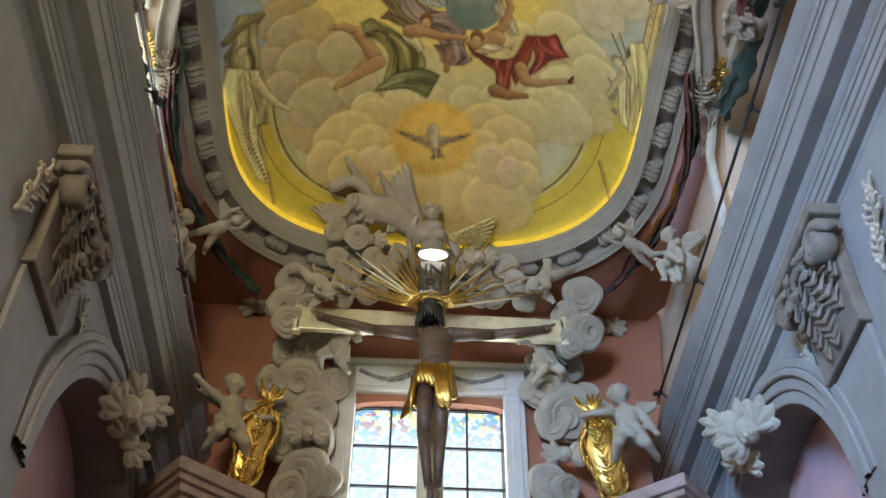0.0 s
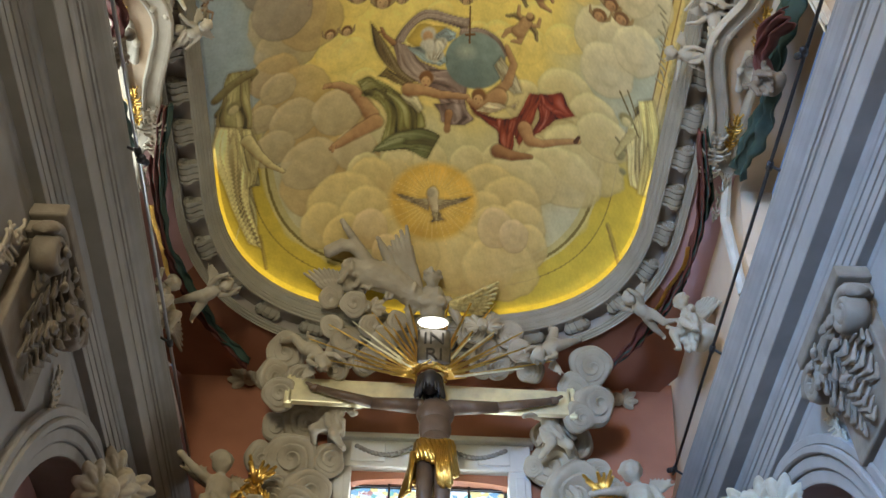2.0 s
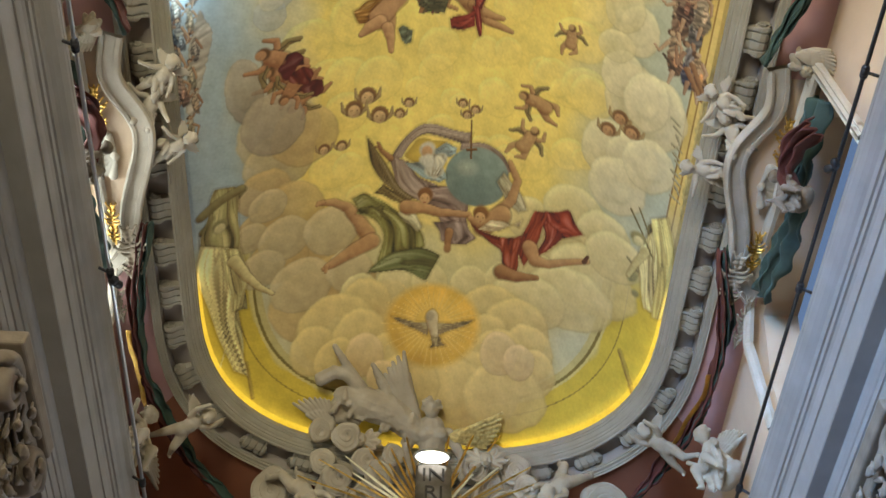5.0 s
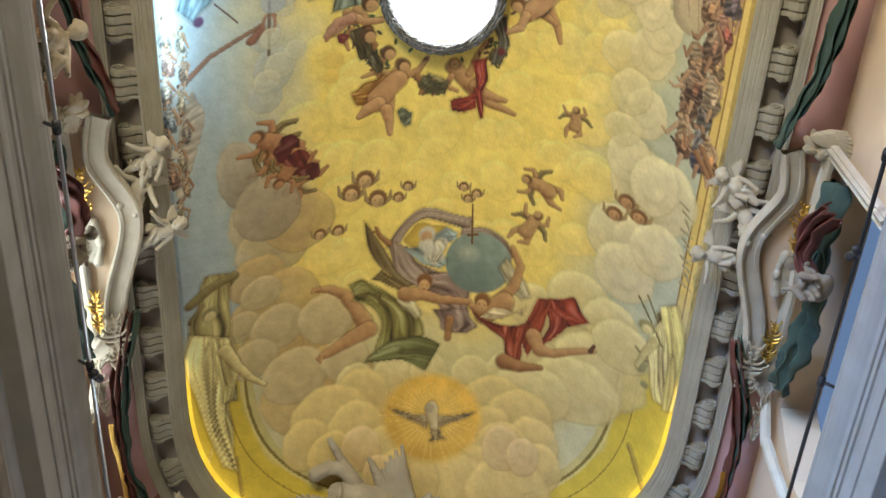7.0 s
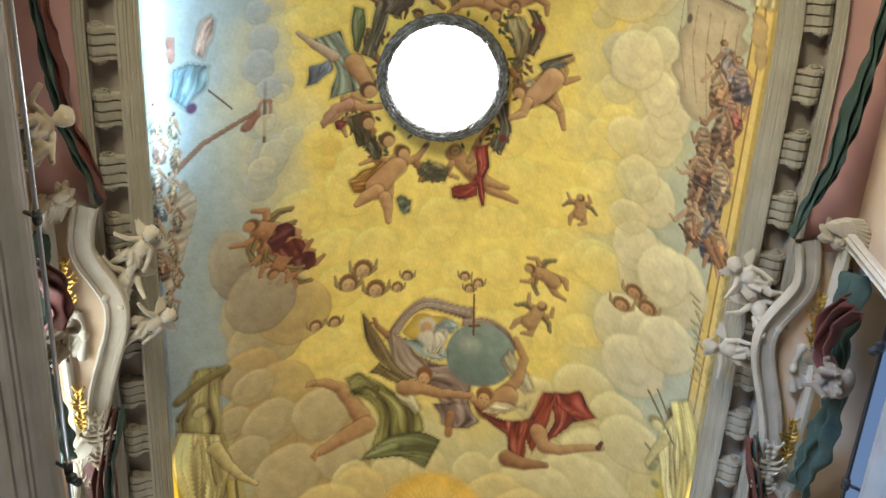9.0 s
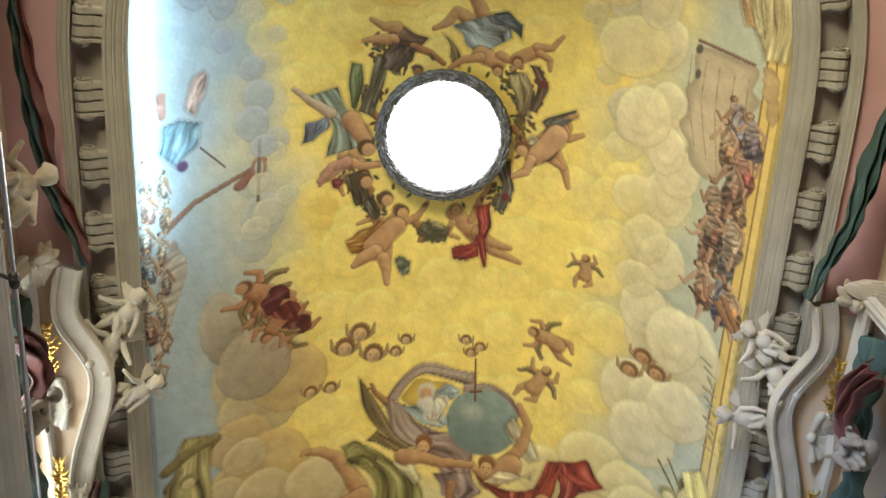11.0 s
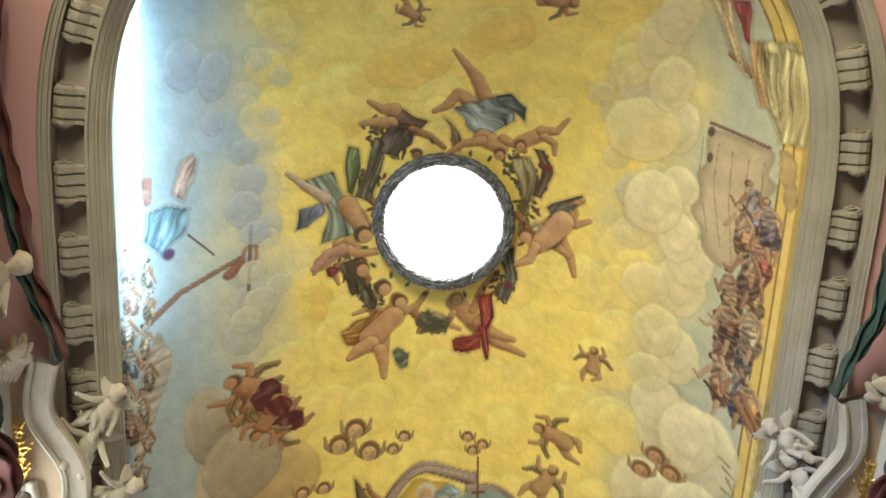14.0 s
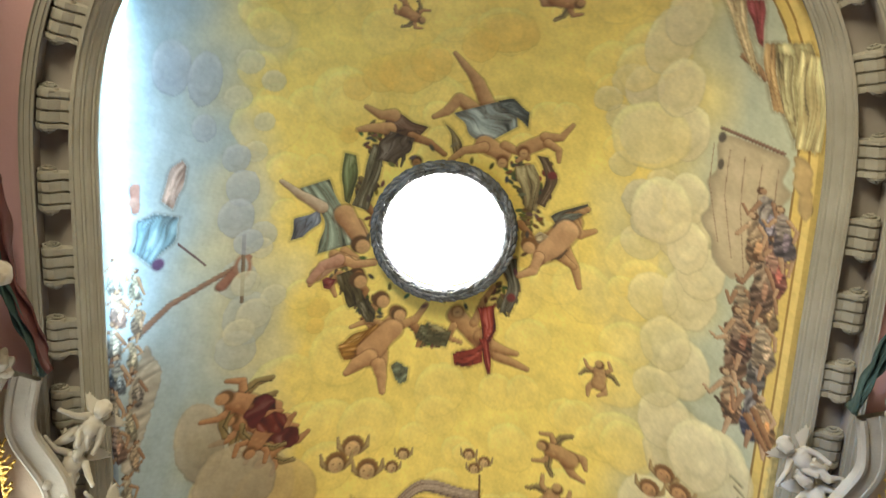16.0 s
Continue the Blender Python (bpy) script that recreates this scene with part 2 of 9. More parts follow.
def limb(points, r0, r1, tone, strength=1.0, radii=None, edge=0.42):
    """A rounded, tapering stroke along a line of points, lit from one side."""
    n = len(points) - 1
    p = np.array(points, float)
    r = np.linspace(r0, r1, n + 1) if radii is None else np.asarray(radii, float)
    R = r.max() * 1.4
    idx = near(p[:, 0].min() - R, p[:, 0].max() + R, p[:, 1].min() - R, p[:, 1].max() + R)
    if not len(idx):
        return
    x, y = PX[idx], PY[idx]
    d, rise = np.full(len(idx), 9.0), np.zeros(len(idx))
    for k in range(n):
        (ax, ay), (dx, dy) = p[k], p[k + 1] - p[k]
        t = np.clip(((x - ax) * dx + (y - ay) * dy) / (dx * dx + dy * dy + 1e-9), 0, 1)
        ox, oy = x - ax - t * dx, y - ay - t * dy
        rad = r[k] + (r[k + 1] - r[k]) * t
        here = np.hypot(ox, oy) / rad
        closer = here < d
        d = np.where(closer, here, d)
        rise = np.where(closer, (ox * 0.4 - oy * 0.7) / rad, rise)
    d = d * (1 + 0.10 * ripple(x, y, r.max() * 4, p[0, 0]))
    lay(idx, pigment(*tone) * np.array([0.20, 0.13, 0.10]), np.clip((1.20 - d) / 0.12, 0, 1) * min(1, edge * 1.15) * strength * (d > 0.90))
    lit = np.clip(0.62 + 0.62 * rise - 0.16 * d ** 2 + 0.14 * ripple(x, y, r.max() * 2.2, p[-1, 0]), 0, 1.25)[:, None]
    dark = pigment(*tone) * np.array([0.40, 0.27, 0.21])
    lay(idx, np.clip(dark + (pigment(*tone) * np.array([1.10, 1.12, 1.16]) - dark) * lit, 0, 1), np.clip((1.02 - d) / 0.16, 0, 1) * strength)


def cloth(points, tone, fold=0.09, turn=40.0, strength=1.0, depth=0.45):
    """A patch of drapery with soft folds."""
    p = np.array(points, float)
    for _ in range(2):
        q = np.roll(p, -1, 0)
        p = np.stack([0.78 * p + 0.22 * q, 0.22 * p + 0.78 * q], 1).reshape(-1, 2)
    m = fold * 0.6
    idx = near(p[:, 0].min() - m, p[:, 0].max() + m, p[:, 1].min() - m, p[:, 1].max() + m)
    if not len(idx):
        return
    x = PX[idx] + 0.20 * fold * ripple(PX[idx], PY[idx], fold * 2.2, tone[0])
    y = PY[idx] + 0.20 * fold * ripple(PX[idx], PY[idx], fold * 2.2, tone[1])
    inside = np.zeros(len(idx), bool)
    for k in range(len(p)):
        (ax, ay), (bx, by) = p[k], p[(k + 1) % len(p)]
        if ay != by:
            inside ^= ((ay > y) != (by > y)) & (x < (bx - ax) * (y - ay) / (by - ay) + ax)
    a = radians(turn)
    u = (PX[idx] * math.cos(a) + PY[idx] * math.sin(a)) / fold
    v = (PY[idx] * math.cos(a) - PX[idx] * math.sin(a)) / fold
    w = u * 3.6 + 2.6 * ripple(u * 0.5, v * 0.22, 1.9, tone[2] + 1)
    swing = np.clip(0.55 + 0.8 * ripple(u * 0.4, v * 0.3, 2.3, 5.0 + tone[0]), 0, 1)
    crease = 1 - 2 * np.abs(np.sin(0.5 * w + 0.8 * ripple(u, v, 3.1, tone[0] * 0.3)))
    lit = 0.98 + depth * 1.25 * (0.75 * crease * swing + 0.45 * np.sin(w) + 0.5 * ripple(u, v * 0.45, 2.6, tone[1]))
    edge = np.zeros(len(idx)) + 9.0
    for k in range(len(p)):
        (ax, ay), (bx, by) = p[k], p[(k + 1) % len(p)]
        ll = (bx - ax) ** 2 + (by - ay) ** 2 + 1e-9
        t = np.clip(((x - ax) * (bx - ax) + (y - ay) * (by - ay)) / ll, 0, 1)
        edge = np.minimum(edge, np.hypot(x - ax - t * (bx - ax), y - ay - t * (by - ay)))
    lit *= 0.62 + 0.38 * np.clip(edge / (0.30 * fold), 0, 1)
    glow = np.clip(lit - 1.1, 0, 0.7)[:, None] * np.array([1.0, 0.92, 0.75]) * 0.16
    lay(idx, np.clip(pigment(*tone) * np.clip(lit, 0.15, 2.2)[:, None] + glow, 0, 1), inside * np.clip(edge / 0.012, 0, 1) * strength)


def swathe(a, b, count, tone, depth=0.5, seed=0):
    """Drapery between two lines: one cloth whose folds run along them."""
    def smooth(p, n=30):
        p = np.array(p, float)
        t = np.linspace(0, len(p) - 1, n)
        q = np.c_[np.interp(t, np.arange(len(p)), p[:, 0]), np.interp(t, np.arange(len(p)), p[:, 1])]
        for _ in range(12):
            q[1:-1] = (q[:-2] + 2 * q[1:-1] + q[2:]) / 4
        return q

    a, b = smooth(a), smooth(b)
    across = np.linspace(0, 1, 22)
    net = a[:, None] * (1 - across[None, :, None]) + b[:, None] * across[None, :, None]
    hem = 1 + 0.10 * np.sin(np.linspace(0, 9, 30) + tone[0] + seed)[:, None, None]
    net = net.mean(1, keepdims=True) + (net - net.mean(1, keepdims=True)) * hem
    step = max(np.linalg.norm(np.diff(net, axis=0), axis=2).max(), np.linalg.norm(np.diff(net, axis=1), axis=2).max())
    along, over = (g.ravel() for g in np.meshgrid(np.linspace(0, 1, 30), across, indexing="ij"))
    q = net.reshape(-1, 2)
    m = step * 1.2 + 0.01
    idx = near(q[:, 0].min() - m, q[:, 0].max() + m, q[:, 1].min() - m, q[:, 1].max() + m)
    if not len(idx):
        return
    x, y = PX[idx], PY[idx]
    hull = np.vstack([net[:, 0], net[-1, 1:-1], net[::-1, -1], net[0, -2:0:-1]])
    inside, edge = np.zeros(len(idx), bool), np.full(len(idx), 9.0)
    for (ax, ay), (bx, by) in zip(hull, np.roll(hull, -1, 0)):
        if ay != by:
            inside ^= ((ay > y) != (by > y)) & (x < (bx - ax) * (y - ay) / (by - ay) + ax)
        t = np.clip(((x - ax) * (bx - ax) + (y - ay) * (by - ay)) / ((bx - ax) ** 2 + (by - ay) ** 2 + 1e-9), 0, 1)
        edge = np.minimum(edge, np.hypot(x - ax - t * (bx - ax), y - ay - t * (by - ay)))
    lay(idx, PIGMENT[idx] * np.array([0.45, 0.36, 0.28]), (~inside) * np.clip((0.022 - edge) / 0.022, 0, 1) * 0.6)
    idx, x, y, edge = idx[inside], x[inside], y[inside], edge[inside]
    if not len(idx):
        return
    gap = (x[:, None] - q[None, :, 0]) ** 2 + (y[:, None] - q[None, :, 1]) ** 2
    four = np.argpartition(gap, 4, axis=1)[:, :4]
    g = np.take_along_axis(gap, four, 1)
    weight = 1 / (g + 1e-6)
    weight /= weight.sum(1, keepdims=True)
    u, s = (along[four] * weight).sum(1), (over[four] * weight).sum(1)
    k = seed + tone[0] * 0.37 + tone[1] * 0.11
    bend = s + 0.10 * np.sin(3.1 * u + k) + 0.05 * np.sin(7.3 * u + 4 * s + k)
    broad = ripple(bend * (1.1 + 0.12 * count), u * 0.55, 1.15, k)
    fine = ripple(bend * (2.2 + 0.30 * count), u * 0.9 + 0.4 * s, 1.05, k + 2.0)
    crease = np.exp(-(ripple(bend * (1.3 + 0.16 * count), u * 0.6, 1.2, k + 4.0) / 0.10) ** 2)
    lit = 0.95 + (0.45 + 0.7 * depth) * broad + (0.20 + 0.3 * depth) * fine - (0.22 + 0.4 * depth) * crease + 0.10 * (0.5 - s)
    lit *= 0.58 + 0.42 * np.clip(edge / 0.030, 0, 1)
    lit = np.clip(lit, 0.16, 1.9)[:, None]
    glow = np.clip(lit - 1.05, 0, 0.8) * np.array([1.0, 0.95, 0.80]) * 0.22
    warm = np.where(lit < 0.8, np.array([1.0, 0.90, 0.84]), 1.0)
    lay(idx, np.clip(pigment(*tone) * lit * warm + glow, 0, 0.9), np.clip(edge / 0.008, 0, 1))


def putto(x, y, size, turn, skin=(190, 140, 90), hair=(110, 74, 40), wing=(150, 130, 80), sash=None):
    """A small winged figure, as plain rounded shapes."""
    c, s = math.cos(radians(turn)), math.sin(radians(turn))

    def at(u, v):
        return (x + size * (u * c - v * s), y + size * (u * s + v * c))

    for e in (-1, 1):
        limb([at(0.05, 0.12 * e), at(-0.02, 0.42 * e), at(-0.22, 0.62 * e)], size * 0.12, size * 0.05, wing)
    limb([at(0.0, 0.12), at(0.22, 0.36), at(0.46, 0.26)], size * 0.085, size * 0.05, skin)
    limb([at(0.0, -0.12), at(0.12, -0.38), at(0.34, -0.50)], size * 0.085, size * 0.05, skin)
    limb([at(-0.38, 0.10), at(-0.68, 0.22), at(-0.84, 0.02)], size * 0.14, size * 0.055, skin)
    limb([at(-0.38, -0.10), at(-0.62, -0.30), at(-0.92, -0.30)], size * 0.14, size * 0.055, skin)
    limb([at(0.06, 0.0), at(-0.20, 0.02), at(-0.42, 0.0)], size * 0.20, size * 0.20, skin, radii=[size * 0.19, size * 0.21, size * 0.22])
    if sash:
        cloth([at(-0.15, 0.3), at(-0.3, -0.35), at(-0.75, -0.3), at(-0.85, 0.1), at(-0.5, 0.35)], sash, size * 0.2, turn + 30)
    blob(*at(0.28, 0.0), size * 0.19, size * 0.18, turn, hair)
    blob(*at(0.31, -0.05), size * 0.135, size * 0.125, turn, skin, 0.25)
    for e in (-1, 1):
        blob(*at(-0.04, 0.07 * e), size * 0.07, size * 0.05, turn, [min(255, c * 1.12) for c in skin], 0.8, 0.6)
    blob(*at(-0.22, 0.0), size * 0.10, size * 0.09, turn, [min(255, c * 1.10) for c in skin], 0.9, 0.5)
    for e in (-1, 1):
        limb([at(0.02, 0.2 * e), at(-0.06, 0.46 * e), at(-0.26, 0.56 * e)], size * 0.018, size * 0.012, [c * 0.7 for c in wing])


def heads(x, y, size, tone=(212, 172, 118), count=3):
    """Small winged heads in a bunch."""
    for k in range(count):
        a = 2.4 * k + x * 3
        u, v = x + size * 0.72 * math.cos(a), y + size * 0.62 * math.sin(a)
        for e in (-1, 1):
            limb([(u + e * size * 0.25, v + size * 0.20), (u + e * size * 0.55, v + size * 0.02), (u + e * size * 0.62, v - size * 0.42)], size * 0.17, size * 0.05, (176, 150, 98), edge=0.2)
        blob(u, v - size * 0.02, size * 0.47, size * 0.48, 0, (104, 70, 38), 0.22)
        for j in range(7):
            b = 3.3 + 0.48 * j
            blob(u + size * 0.38 * math.cos(b), v + size * 0.38 * math.sin(b), size * 0.15, size * 0.13, 0, (138, 98, 54), 0.5, 0.8)
        blob(u - size * 0.02, v + size * 0.12, size * 0.33, size * 0.37, 0, tone, 0.20)
        blob(u + size * 0.15, v + size * 0.20, size * 0.20, size * 0.28, 0, [c * 0.70 for c in tone], 0.9, 0.7)
        for e in (-1, 1):
            blob(u + e * size * 0.13, v + size * 0.06, size * 0.07, size * 0.04, 0, (92, 58, 34), 0.6, 0.8)
        blob(u, v + size * 0.30, size * 0.10, size * 0.035, 0, (140, 72, 50), 0.7, 0.7)


def garland(x, y, r0, r1, a0, a1, tone):
    for k in range(26):
        a = radians(a0 + (a1 - a0) * k / 25)
        r = r0 + (r1 - r0) * dice.random()
        blob(x + r * math.cos(a), y + r * math.sin(a), 0.045, 0.022, dice.uniform(0, 180), [c * dice.uniform(0.7, 1.3) for c in tone], 0.5)


# ground colours: gold in the middle, pale blue sky along the rim
side = (PX - OX) / OA + 0.12 * ripple(PX, PY, 1.3, 2.0)
blue = np.clip((np.abs(side + 0.02) - 0.50) / 0.34, 0, 1)
front = np.clip((PY - 7.2 + 0.3 * ripple(PX, PY, 1.5, 4.0)) / 1.2, 0, 1)
gold = pigment(241, 213, 112) * (1 + 0.10 * ripple(PX, PY, 1.3, 1.0) + 0.05 * ripple(PX, PY, 0.35, 6.0))[:, None]
skyblue = pigment(178, 180, 154) * (1 + 0.06 * ripple(PX, PY, 0.9, 3.0))[:, None]
pale = pigment(198, 190, 146) * (1 + 0.05 * ripple(PX, PY, 0.7, 5.0))[:, None]
PIGMENT[:] = gold
everything = np.arange(len(PX))
lay(everything, pale, front * 0.95)
lay(everything, skyblue, blue * (1 - 0.5 * front))
# painted sky laid bluer on the left, that side's blue light included in it
lay(everything, pigment(166, 184, 190) + 0 * gold, blue * (1 - front) * np.clip((OX - PX) / 1.2, 0, 1) * 0.8)
rim = np.clip((oval_norm(PX, PY) - 0.80 + 0.02 * ripple(PX, PY, 0.8, 8.0)) / 0.03, 0, 1) * np.clip((PY - 7.4) / 0.6, 0, 1)
lay(everything, pigment(204, 178, 62) * (1 + 0.05 * ripple(PX, PY, 0.5, 9.0))[:, None], rim)
for lo, hi, tone in ((0.958, 0.963, (132, 104, 52)), (0.963, 0.981, (206, 176, 96)), (0.981, 0.986, (146, 114, 54)), (0.986, 1.1, (212, 184, 108))):
    inside = (oval_norm(PX, PY) > lo) & (oval_norm(PX, PY) <= hi)
    lay(everything, pigment(*tone) + 0 * gold, inside * np.clip(7.6 - PY, 0, 1) * np.clip((PX - OX) / 0.5, 0, 1))
ledge = oval_norm(PX, PY)
for lo, hi, tone in ((0.775, 0.800, (190, 176, 116)), (0.800, 0.812, (120, 104, 48)), (0.812, 0.822, (206, 190, 120)), (0.875, 0.880, (140, 120, 44))):
    inside = ((ledge > lo) & (ledge < hi)) * np.clip((PY - 7.7) / 0.3, 0, 1)
    lay(everything, pigment(*tone) + 0 * gold, inside)
for _ in range(150):
    x, y = dice.uniform(-1.5, 2.0), dice.uniform(1.6, 7.6)
    if abs(x - OX) < 1.6:
        cloud(x, y, dice.uniform(0.10, 0.27), dice.uniform(0.9, 1.3), dice.uniform(0, 3), (246, 222, 134), (224, 190, 86), 0.42)

cloud(-1.48, 6.44, 0.41, 1.10, 1.40, (208, 190, 142), (148, 130, 92))
cloud(-1.49, 6.77, 0.33, 1.10, 0.00, (208, 190, 142), (148, 130, 92))
cloud(-1.23, 6.56, 0.36, 1.00, 0.00, (206, 176, 112), (164, 132, 78))
cloud(-1.64, 7.08, 0.27, 1.00, 0.00, (206, 176, 112), (164, 132, 78))
cloud(-1.38, 7.42, 0.37, 1.00, 0.00, (206, 176, 112), (164, 132, 78))
cloud(-1.68, 7.52, 0.25, 1.00, 0.00, (206, 176, 112), (164, 132, 78))
cloud(-0.89, 7.83, 0.40, 1.00, 0.00, (206, 176, 112), (164, 132, 78))
cloud(-1.14, 8.20, 0.36, 1.00, 0.00, (206, 176, 112), (164, 132, 78))
cloud(-1.51, 7.94, 0.32, 1.00, 0.00, (206, 176, 112), (164, 132, 78))
cloud(-0.82, 8.39, 0.40, 1.00, 0.00, (206, 176, 112), (164, 132, 78))
cloud(-1.24, 8.59, 0.41, 1.00, 0.00, (206, 176, 112), (164, 132, 78))
cloud(-0.27, 8.74, 0.34, 1.00, 0.00, (206, 176, 112), (164, 132, 78))
cloud(-1.61, 7.26, 0.20, 1.00, 0.00, (208, 190, 142), (148, 130, 92))
cloud(-1.79, 7.57, 0.18, 1.00, 0.00, (208, 190, 142), (148, 130, 92))
cloud(-1.45, 7.72, 0.28, 1.00, 0.00, (208, 190, 142), (148, 130, 92))
cloud(-0.95, 7.75, 0.31, 1.00, 0.00, (208, 190, 142), (148, 130, 92))
cloud(-1.69, 8.01, 0.24, 1.00, 0.00, (208, 190, 142), (148, 130, 92))
cloud(-1.27, 8.34, 0.33, 1.10, 0.00, (208, 190, 142), (148, 130, 92))
cloud(-0.75, 8.26, 0.27, 1.00, 0.00, (208, 190, 142), (148, 130, 92))
cloud(-0.61, 8.54, 0.23, 1.00, 0.00, (226, 208, 148), (168, 144, 88))
cloud(-0.21, 8.46, 0.22, 1.00, 0.00, (226, 208, 148), (168, 144, 88))
cloud(0.20, 8.42, 0.22, 1.00, 0.00, (226, 208, 148), (168, 144, 88))
cloud(0.68, 8.42, 0.23, 1.00, 0.00, (226, 208, 148), (168, 144, 88))
cloud(1.08, 8.34, 0.24, 1.00, 0.00, (226, 208, 148), (168, 144, 88))
cloud(1.40, 8.13, 0.27, 1.00, 0.00, (226, 208, 148), (168, 144, 88))
cloud(1.61, 7.63, 0.32, 1.00, 0.00, (226, 208, 148), (168, 144, 88))
cloud(1.28, 7.52, 0.26, 1.00, 0.00, (226, 208, 148), (168, 144, 88))
cloud(1.76, 7.29, 0.33, 1.00, 0.00, (226, 208, 148), (168, 144, 88))
cloud(2.08, 7.42, 0.28, 1.00, 0.00, (226, 208, 148), (168, 144, 88))
cloud(2.03, 8.03, 0.40, 1.20, 0.35, (226, 208, 148), (168, 144, 88))
cloud(2.22, 7.62, 0.30, 1.00, 0.00, (226, 208, 148), (168, 144, 88))
cloud(1.81, 8.34, 0.38, 1.30, 0.00, (226, 208, 148), (168, 144, 88))
cloud(1.36, 8.51, 0.34, 1.30, 0.00, (226, 208, 148), (168, 144, 88))
cloud(2.15, 5.76, 0.25, 1.50, 1.57, (222, 208, 162), (186, 166, 118))
cloud(2.36, 5.82, 0.27, 1.50, 1.57, (222, 208, 162), (186, 166, 118))
cloud(2.01, 6.42, 0.26, 1.30, 1.57, (222, 208, 162), (186, 166, 118))
cloud(2.23, 6.42, 0.24, 1.30, 1.57, (222, 208, 162), (186, 166, 118))
cloud(2.14, 6.78, 0.28, 1.20, 1.57, (222, 208, 162), (186, 166, 118))
cloud(2.38, 6.39, 0.23, 1.30, 1.57, (222, 208, 162), (186, 166, 118))
cloud(-0.54, 8.68, 0.31, 1.00, 0.00, (220, 196, 128), (164, 134, 76))
cloud(-0.87, 8.90, 0.39, 1.20, 0.00, (220, 196, 128), (164, 134, 76))
cloud(-1.13, 9.11, 0.27, 1.00, 0.00, (220, 196, 128), (164, 134, 76))
cloud(-0.59, 9.04, 0.34, 1.00, 0.00, (220, 196, 128), (164, 134, 76))
cloud(-0.24, 9.28, 0.32, 1.00, 0.00, (220, 196, 128), (164, 134, 76))
cloud(-0.85, 9.26, 0.27, 1.00, 0.00, (220, 196, 128), (164, 134, 76))
cloud(0.97, 8.68, 0.29, 1.30, 0.00, (220, 196, 128), (164, 134, 76))
cloud(1.25, 8.83, 0.33, 1.20, 0.00, (220, 196, 128), (164, 134, 76))
cloud(0.92, 8.99, 0.27, 1.00, 0.00, (220, 196, 128), (164, 134, 76))
cloud(1.40, 9.07, 0.31, 1.00, 0.00, (220, 196, 128), (164, 134, 76))
cloud(1.07, 9.21, 0.36, 1.00, 0.00, (220, 196, 128), (164, 134, 76))
cloud(0.66, 9.30, 0.28, 1.00, 0.00, (220, 196, 128), (164, 134, 76))
cloud(0.81, 9.52, 0.41, 1.30, 0.00, (220, 196, 128), (164, 134, 76))
cloud(1.48, 9.27, 0.26, 1.00, 0.00, (220, 196, 128), (164, 134, 76))
cloud(0.47, 9.60, 0.41, 1.40, 0.00, (220, 196, 128), (164, 134, 76))
cloud(-0.02, 9.50, 0.34, 1.20, 0.00, (220, 196, 128), (164, 134, 76))
cloud(1.16, 9.55, 0.38, 1.30, 0.00, (220, 196, 128), (164, 134, 76))
cloud(-0.53, 9.19, 0.23, 1.00, 0.00, (216, 192, 142), (164, 132, 82))
cloud(1.06, 9.12, 0.23, 1.00, 0.00, (216, 192, 142), (164, 132, 82))
cloud(1.30, 9.18, 0.19, 1.00, 0.00, (216, 192, 142), (164, 132, 82))
cloud(-0.30, 9.45, 0.21, 1.00, 0.00, (216, 192, 142), (164, 132, 82))
blob(0.26, 8.88, 0.600, 0.470, 0, (226, 180, 76), 0.16, 1.00)
blob(0.26, 8.88, 0.470, 0.370, 0, (236, 196, 96), 0.80, 0.90)
for k in range(40):
    a, r = 2 * math.pi * k / 40, 0.44 + 0.10 * (k % 3)
    limb([(0.26 + 0.22 * math.cos(a), 8.88 + 0.18 * math.sin(a)), (0.26 + r * math.cos(a), 8.88 + 0.8 * r * math.sin(a))], 0.012, 0.004, (244, 212, 122), 0.45, edge=0.0)
for e in (-1, 1):
    swathe([(0.26 + e * 0.04, 8.86), (0.26 + e * 0.24, 8.85), (0.26 + e * 0.50, 8.80)], [(0.26 + e * 0.05, 8.99), (0.26 + e * 0.24, 8.93), (0.26 + e * 0.42, 8.86)], 5, (164, 146, 106), 0.30)
limb([(0.25, 8.80), (0.27, 8.92), (0.30, 9.02)], 0.075, 0.040, (206, 190, 150))
swathe([(0.24, 9.00), (0.26, 9.06), (0.24, 9.12)], [(0.35, 8.99), (0.38, 9.04), (0.42, 9.09)], 5, (150, 132, 92), 0.35)
blob(0.23, 8.79, 0.055, 0.062, 0, (176, 160, 128), 0.35, 1.00)
cloth([(-0.17, 6.93), (0.02, 6.69), (0.31, 6.68), (0.38, 6.81), (0.19, 6.92), (-0.03, 7.09)], (218, 182, 76), 0.389, 0, depth=0.05)
swathe([(-0.34, 7.02), (-0.24, 6.79), (0.04, 6.51), (0.37, 6.61), (0.61, 6.62)], [(-0.18, 6.96), (-0.09, 6.80), (0.06, 6.64), (0.34, 6.73), (0.56, 6.80)], 4, (160, 138, 118), 0.30)
swathe([(0.48, 6.76), (0.76, 6.71), (0.96, 6.83), (1.07, 7.01)], [(0.46, 6.85), (0.74, 6.83), (0.91, 6.96), (0.99, 7.11)], 3, (146, 122, 104), 0.30)
swathe([(-0.35, 6.91), (-0.27, 7.20), (-0.15, 7.39), (0.12, 7.53)], [(-0.08, 7.01), (0.02, 7.19), (0.22, 7.27), (0.44, 7.32)], 6, (160, 138, 118), 0.30)
